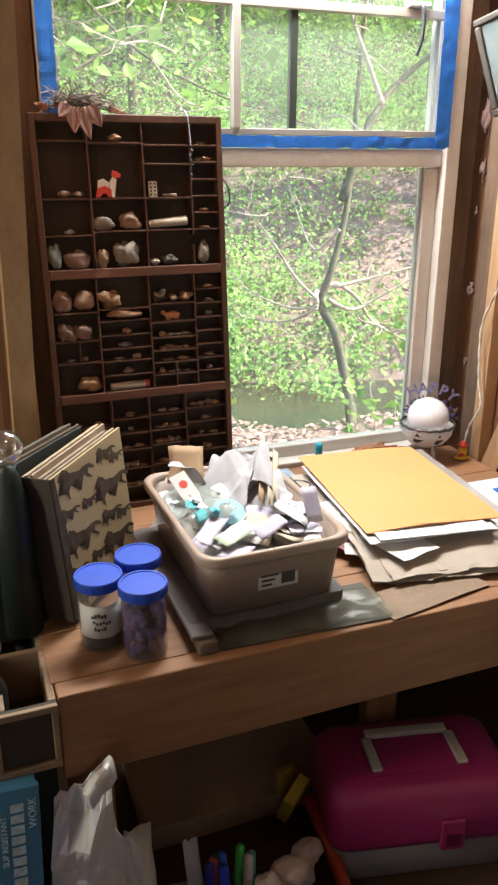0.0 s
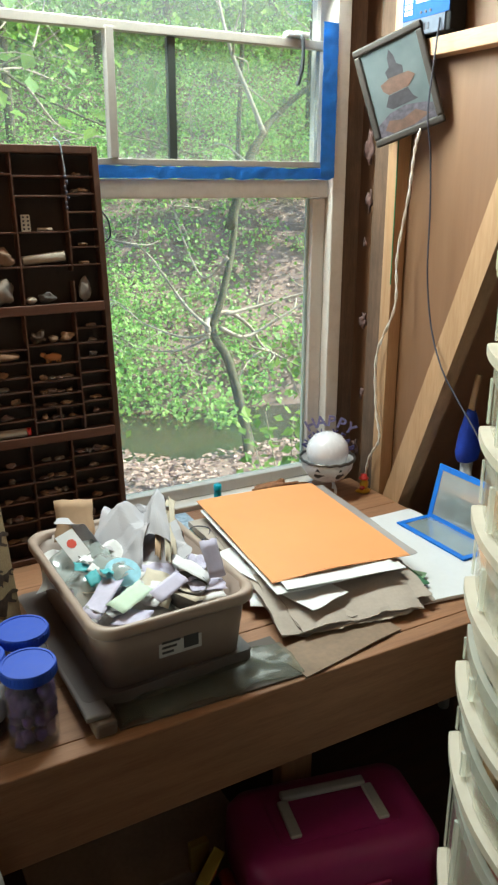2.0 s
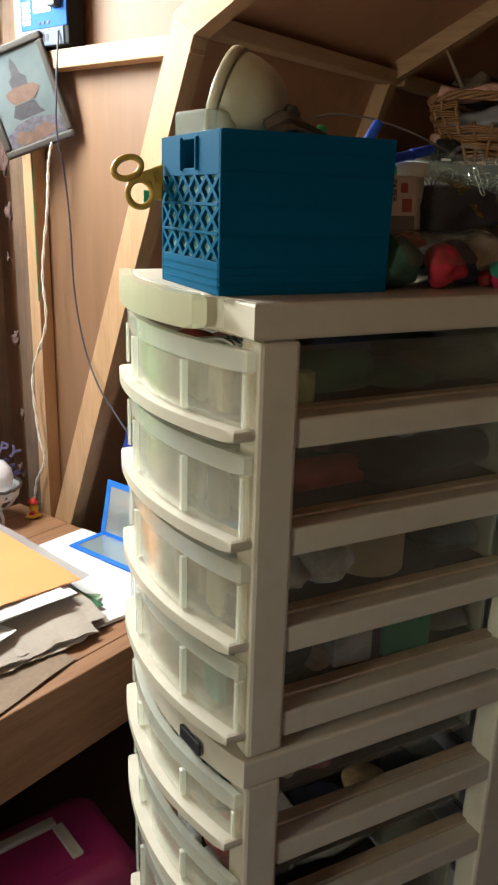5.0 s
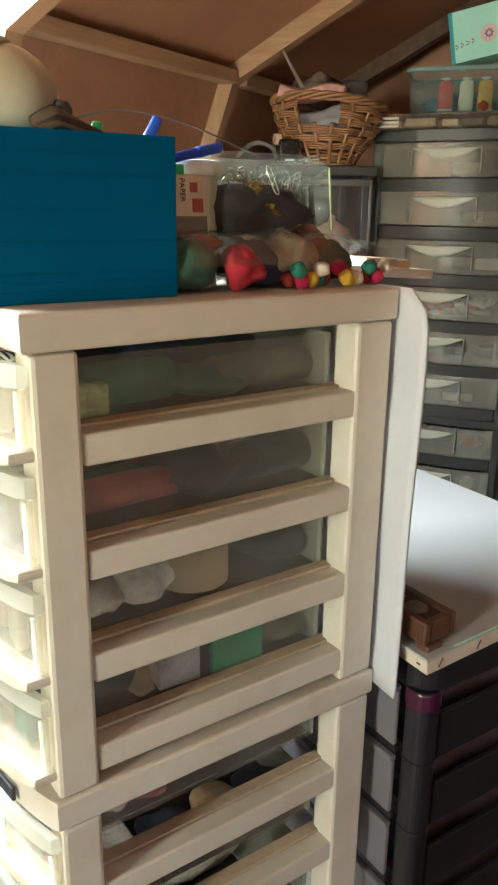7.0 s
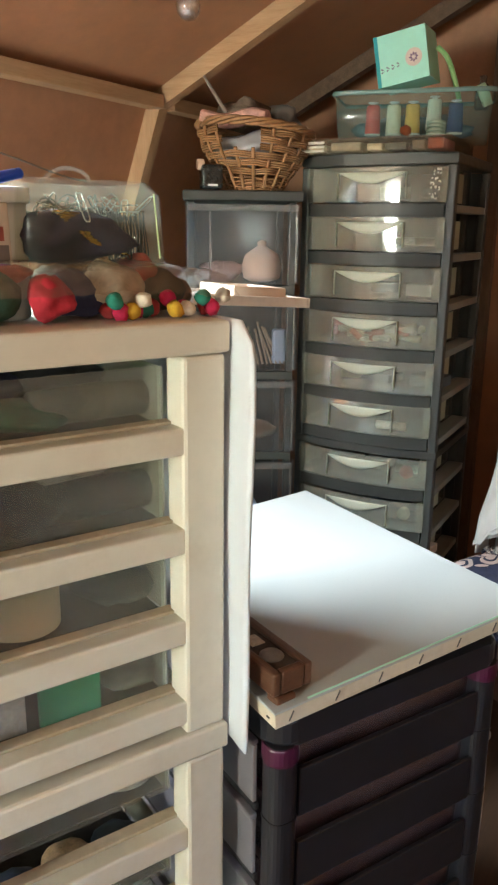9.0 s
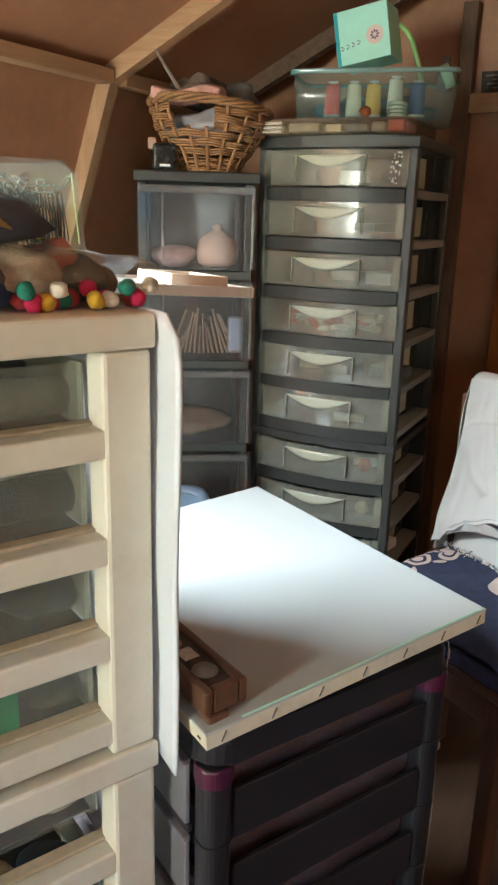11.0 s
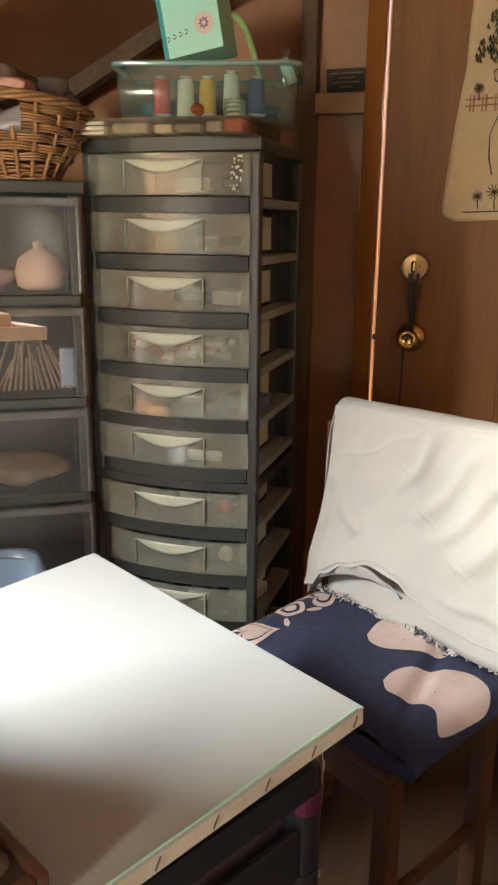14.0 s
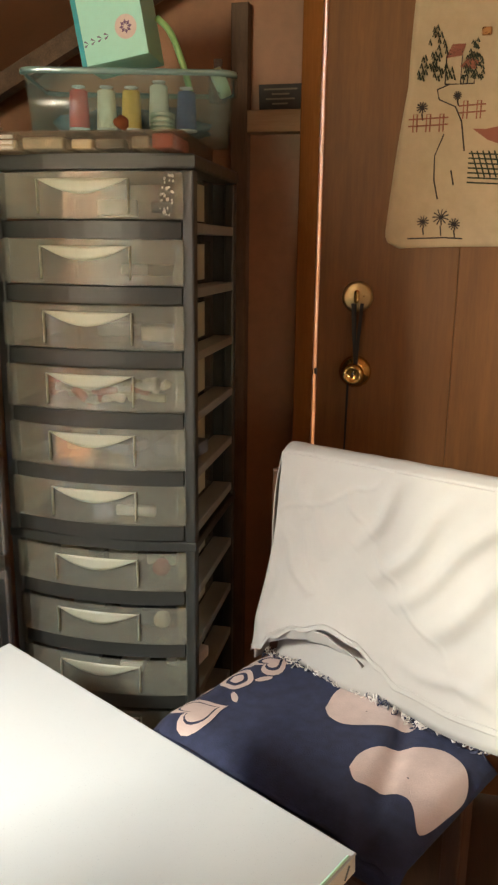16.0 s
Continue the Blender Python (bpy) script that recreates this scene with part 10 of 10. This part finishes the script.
def hem(x):
    """Lower edge of the sheet along the back: a low arch left free, then a fall on to the blanket."""
    for (x0, z0), (x1, z1) in zip(HEM, HEM[1:]):
        if x <= x1:
            t = max(0.0, (x - x0) / (x1 - x0))
            return z0 + (z1 - z0) * t * t * (3 - 2 * t)
    return HEM[-1][1]


def front_sheet(u, v):
    x = 0.032 + 0.58 * u
    top = 1.012 + 0.020 * u
    z = top - (top - hem(x - 0.036 * max(0, 1 - u * 4))) * v
    y = -0.030 - 0.020 * v - 0.035 * v * v * (0.5 + 0.5 * math.sin(3 * u)) + fold(x, z) * min(1, 6 * v)
    x2 = x - 0.044 * v * v * max(0, 1 - u * 4)
    return Vector((x2, y, z))


part("front_fall", sheet(B(), front_sheet, 190, 130, 0.0015), LINEN, drape, "", True)
part("top_roll", sheet(B(), lambda u, v: Vector((0.032 + 0.58 * u, -0.030 + 0.060 * v + 0.001, 1.012 + 0.020 * u + 0.014 * math.sin(math.pi * v) + 0.0015 * noise.noise(Vector((u * 14, v * 2, 4.0))))), 60, 8, 0.002), LINEN, drape, "", True)
part("back_fall", sheet(B(), lambda u, v: Vector((0.032 + 0.58 * u, 0.031 + 0.03 * v + fold(u * 0.6, 1 - v) * v, 1.010 + 0.020 * u - 0.50 * v)), 40, 24, 0.002), LINEN, drape, "", True)
part("side_fall", sheet(B(), lambda u, v: Vector((0.031 - 0.045 * v - 0.006 * math.sin(v * 9), -0.030 + 0.062 * u - 0.02 * v * (1 - u), 1.010 - 0.45 * v)), 8, 30, 0.002), LINEN, drape, "", True)
part("inner_fold", sheet(B(), lambda u, v: Vector((0.03 + 0.57 * u, -0.022 + 0.006 * math.sin(16 * u + 3 * v) - 0.012 * (1 - v), 0.575 + 0.17 * v)), 30, 12, 0.002), LINEN, drape, "", True)
part("turned_hem", sheet(B(), lambda u, v: Vector((0.018 + 0.245 * u, -0.062 - 0.010 * math.sin(math.pi * u) - 0.008 * v + 0.002 * math.sin(30 * u), 0.606 + 0.050 * u + 0.034 * math.sin(math.pi * u) ** 0.8 + 0.032 * v * math.sin(math.pi * min(1, 0.12 + 0.88 * u)))), 34, 8, 0.002), LINEN, drape, "", True)
hemline = [front_sheet(u / 80, 1.0) + Vector((0, -0.0008, 0.012)) for u in range(81)]
part("hem_seam", tube(B(), hemline, 0.0011, 5), LINEN, drape, "", True)

# ---- on the door and the gable wall ----
BRASS = plain("polished_brass", (0.62, 0.43, 0.16), 0.22, metal=1.0, var=0.1, bump=0.02)
DX = 2.9548
kn = thing("deadbolt", "brass deadbolt thumb-turn on the door", "lock", pose(DX, 0.009, 1.283, 0, -90, 0))
part("rose", lathe(B(), [(0.036, 0.0), (0.036, 0.004), (0.032, 0.009), (0.028, 0.010), (0.0, 0.011)], 40), plain("worn_brass", (0.55, 0.42, 0.22), 0.32, metal=0.9), kn, "", True)
part("thumb_turn", box(B(), -0.014, -0.006, 0.0115, 0.016, 0.006, 0.030, 0.005), BRASS, kn)
kb = thing("door_knob", "round brass door knob with keyhole", "door knob", pose(DX, 0.007, 1.106, 0, -90, 0))
part("rose", lathe(B(), [(0.038, 0.0), (0.038, 0.003), (0.033, 0.010), (0.018, 0.013), (0.014, 0.016)], 40), BRASS, kb, "", True)
part("knob", lathe(B(), [(0.0138, 0.0165), (0.013, 0.030), (0.022, 0.040), (0.026, 0.052), (0.024, 0.062), (0.016, 0.066), (0.015, 0.0645), (0.0, 0.0645)], 40), BRASS, kb, "", True)
part("keyhole", box(B(), -0.006, -0.0015, 0.0648, 0.006, 0.0015, 0.0658), INK, kb)
st = thing("black_strap", "black strap looped between deadbolt and knob", "strap")
BLACKW = plain("black_nylon", (0.006, 0.006, 0.006), 0.6, bump=0.4)
part("loop", sheet(B(), lambda u, v: Vector((DX - 0.020 - 0.004 * math.sin(3 * u), 0.013 + 0.012 * (1 - u) - 0.012 * v * (1 - 0.5 * u) - 0.004, 1.268 - 0.150 * u)), 14, 3, 0.002), BLACKW, st)
part("loop", sheet(B(), lambda u, v: Vector((DX - 0.018, 0.002 - 0.010 * (1 - u) + 0.008 * v, 1.268 - 0.155 * u)), 14, 3, 0.002), BLACKW, st)
part("tail", sheet(B(), lambda u, v: Vector((DX - 0.005 - 0.006 * math.sin(2 * u), 0.020 + 0.006 * v * (1 - 0.5 * u) + 0.004 * u, 1.085 - 0.32 * u)), 16, 2, 0.0015), BLACKW, st)
single("latch_plate", box(B(), 2.9505, 0.0985, 1.095, 2.9535, 0.1058, 1.110, 0.001), STEEL, "small dark latch plate in the door gap", "latch")

CLOTHB = plain("aged_linen", (0.50, 0.38, 0.24), 0.85, var=0.10, scale=5, bump=0.3, bscale=450, dirt=0.25, dirt_c=(0.35, 0.24, 0.12))
ban = thing("embroidered_cloth", "aged linen cloth embroidered with cottage and garden scenes", "wall hanging", pose(2.952, 0, 0))


def ban_pt(u, v):
    """u from the near side to the far, v up; the lower corners are rounded."""
    z = 1.392 + 0.62 * v
    left = -0.045 - 0.050 * min(1, v / 0.55) ** 1.0 + 0.014 * math.sin(3 * v)
    r = 0.035
    if z < 1.392 + r:
        left -= r - math.sqrt(max(r * r - (1.392 + r - z) ** 2, 0))
    y = -0.58 + (left + 0.58) * u
    return Vector((-0.003 - 0.003 * (1 + math.sin(9 * u + 5 * v)), y, z + 0.008 * math.sin(3.0 * u)))


part("linen", sheet(B(), ban_pt, 34, 50, 0.0015), CLOTHB, ban, "", True)
GREENT, REDT, DARKT = plain("green_thread", (0.025, 0.035, 0.015), 0.8), plain("red_thread", (0.30, 0.10, 0.06), 0.8), plain("dark_thread", (0.03, 0.022, 0.02), 0.8)


def stitch(bm, pts, r=0.0009):
    """A stitched line on the cloth, given as (y, z) along the wall."""
    tube(bm, [Vector((-0.0108, y - 0.018, z)) for y, z in pts], 1.75 * r, 4)


def fir(cy, cz, w, h):
    bm = B()
    for r0 in range(9):
        z = cz + h * r0 / 9
        k = w * (1 - r0 / 9.6)
        n = max(1, round(6 * (1 - r0 / 9.6)))
        for q in range(-n, n + 1):
            y = cy + k * q / (2 * n) + rf.uniform(-0.002, 0.002)
            e = z + rf.uniform(-0.004, 0.004)
            if rf.random() < 0.62:
                stitch(bm, [(y - 0.003, e), (y + 0.001, e + h / 9), (y + 0.003, e + 0.002)], 0.0011)
    part("stitched_fir", bm, GREENT, ban)


fir(-0.118, 1.745, 0.075, 0.105)
fir(-0.198, 1.745, 0.045, 0.075)
bm = B()
stitch(bm, [(-0.140, 1.735), (-0.140, 1.790), (-0.172, 1.805), (-0.172, 1.735), (-0.140, 1.735)])
stitch(bm, [(-0.172, 1.735), (-0.200, 1.735), (-0.200, 1.765), (-0.172, 1.770)])
stitch(bm, [(-0.178, 1.735), (-0.178, 1.752), (-0.186, 1.752), (-0.186, 1.735)])
part("stitched_cottage", bm, DARKT, ban)
bm = B()
for pts in ([(-0.138, 1.788), (-0.150, 1.812), (-0.178, 1.812), (-0.172, 1.792)], [(-0.170, 1.770), (-0.184, 1.785), (-0.206, 1.778), (-0.202, 1.764)]):
    for k in range(9):
        f = k / 8
        a = [pts[0][q] + (pts[1][q] - pts[0][q]) * f for q in (0, 1)]
        b = [pts[3][q] + (pts[2][q] - pts[3][q]) * f for q in (0, 1)]
        stitch(bm, [a, b], 0.0009)
part("stitched_roof", bm, REDT, ban)
for y0, z0, n in ((-0.078, 1.640, 3), (-0.182, 1.665, 2)):
    bm = B()
    for k in range(n):
        y = y0 - 0.028 * k
        stitch(bm, [(y, z0), (y, z0 + 0.036), (y - 0.008, z0 + 0.036), (y - 0.008, z0)])
    for dz in (0.012, 0.026):
        stitch(bm, [(y0 + 0.01, z0 + dz), (y0 - 0.028 * (n - 1) - 0.018, z0 + dz + 0.003)])
    part("stitched_fence", bm, REDT, ban)
bm = B()
stitch(bm, [(-0.150, 1.735), (-0.125, 1.725), (-0.130, 1.705), (-0.165, 1.690), (-0.180, 1.660), (-0.190, 1.60)])
part("stitched_path", bm, DARKT, ban)
bm = B()
stitch(bm, [(-0.145, 1.635), (-0.128, 1.59), (-0.130, 1.54), (-0.140, 1.50)])
part("stitched_path", bm, DARKT, ban)
bm = B()
stitch(bm, [(-0.165, 1.56), (-0.172, 1.53)])
part("stitched_path", bm, DARKT, ban)
bm = B()
stitch(bm, [(-0.080, 1.415), (-0.16, 1.418), (-0.20, 1.416)])
part("stitched_path", bm, DARKT, ban)
for cy, cz, r0 in ((-0.150, 1.462, 0.018), (-0.112, 1.452, 0.013), (-0.180, 1.447, 0.013), (-0.095, 1.690, 0.012), (-0.168, 1.712, 0.009)):
    bm = B()
    for k in range(11):
        a = k * 0.571
        stitch(bm, [(cy, cz), (cy + r0 * math.cos(a), cz + r0 * math.sin(a))], 0.0008)
    stitch(bm, [(cy, cz - r0), (cy - 0.003, cz - 2.2 * r0)], 0.0008)
    part("stitched_flower", bm, DARKT, ban)
bm = B()
bm.faces.new([bm.verts.new((-0.0112, y, z)) for y, z in ((-0.222, 1.645), (-0.250, 1.644), (-0.282, 1.650), (-0.318, 1.655), (-0.318, 1.600), (-0.255, 1.622))])
part("stitched_umbrella", bm, REDT, ban)
bm = B()
for k in range(7):
    stitch(bm, [(-0.205 - 0.012 * k, 1.600), (-0.225 - 0.012 * k, 1.545)], 0.001)
    stitch(bm, [(-0.200, 1.595 - 0.010 * k), (-0.30, 1.590 - 0.010 * k)], 0.001)
part("stitched_basket", bm, GREENT, ban)
part("clip", box(B(), -0.022, -0.246, 1.826, -0.012, -0.226, 1.842, 0.003), plain("copper_clip", (0.5, 0.25, 0.1), 0.3, metal=0.8), ban, "small copper clip")
pl = thing("plaque", "small dark plaque with pale lettering on the ledge", "sign", pose(2.944, 0.250, 1.6955, 0, -10, 0))
part("board", box(B(), 0, -0.100, 0, 0.006, 0, 0.052, 0.001), plain("dark_card", (0.02, 0.015, 0.012), 0.6), pl)
bm = B()
for r0, (a, b) in enumerate(((0.012, 0.088), (0.030, 0.070), (0.016, 0.082), (0.030, 0.066))):
    box(bm, -0.0012, -b, 0.040 - 0.010 * r0, -0.0002, -a, 0.0435 - 0.010 * r0)
part("lettering_bars", bm, plain("pale_print", (0.20, 0.17, 0.12), 0.7), pl)
single("light_bulb", lathe(B(), [(0.0, -0.024), (0.012, -0.021), (0.021, -0.010), (0.0235, 0.002), (0.019, 0.016), (0.011, 0.027), (0.0105, 0.030), (0.009, 0.027), (0.017, 0.015), (0.0215, 0.002), (0.019, -0.009), (0.010, -0.019), (0.0, -0.022)], 28, pose(1.882, 0.595, 1.760)), see_through("bulb_glass", (0.9, 0.9, 0.88), 0.05, 0.03, 0.3), "clear glass bulb hanging from the ceiling", "light bulb", smooth=True)
single("bulb_holder", lathe(B(), [(0.012, 1.788), (0.013, 1.79), (0.013, 1.815), (0.004, 1.82), (0.003, 1.905)], 16, pose(1.882, 0.595, 0)), plain("brass_holder", (0.30, 0.22, 0.10), 0.4, metal=0.7), "brass bulb holder on a short cord", "lamp holder", smooth=True)

# ---- blue cloth duster behind the tower ----
du = thing("duster", "blue cloth duster with a white pole and wooden stick", "duster", pose(1.600, 1.225, 0.0))
part("tube", lathe(B(), [(0.014, 0.0), (0.015, 0.002), (0.015, 0.715), (0.013, 0.715), (0.013, 0.004)], 20), plain("white_tube", (0.60, 0.60, 0.58), 0.4), du, "", True)
part("cloth_head", loft(B(), [[(r0 * math.cos(a * 0.393) * (1 + 0.12 * math.sin(3 * a + z0 * 40)), 0.7 * r0 * math.sin(a * 0.393), z0) for a in range(16)] for r0, z0 in ((0.020, 0.712), (0.030, 0.718), (0.034, 0.74), (0.027, 0.79), (0.017, 0.83), (0.010, 0.845))]), plain("blue_cloth", (0.015, 0.05, 0.42), 0.85, var=0.25, scale=40, bump=0.5), du, "bright blue cloth head", True)
part("stick", tube(B(), [(0, 0, 0.840), (0.004, -0.010, 0.93)], 0.008, 10), PINE_Z, du, "bare wooden stick", True)
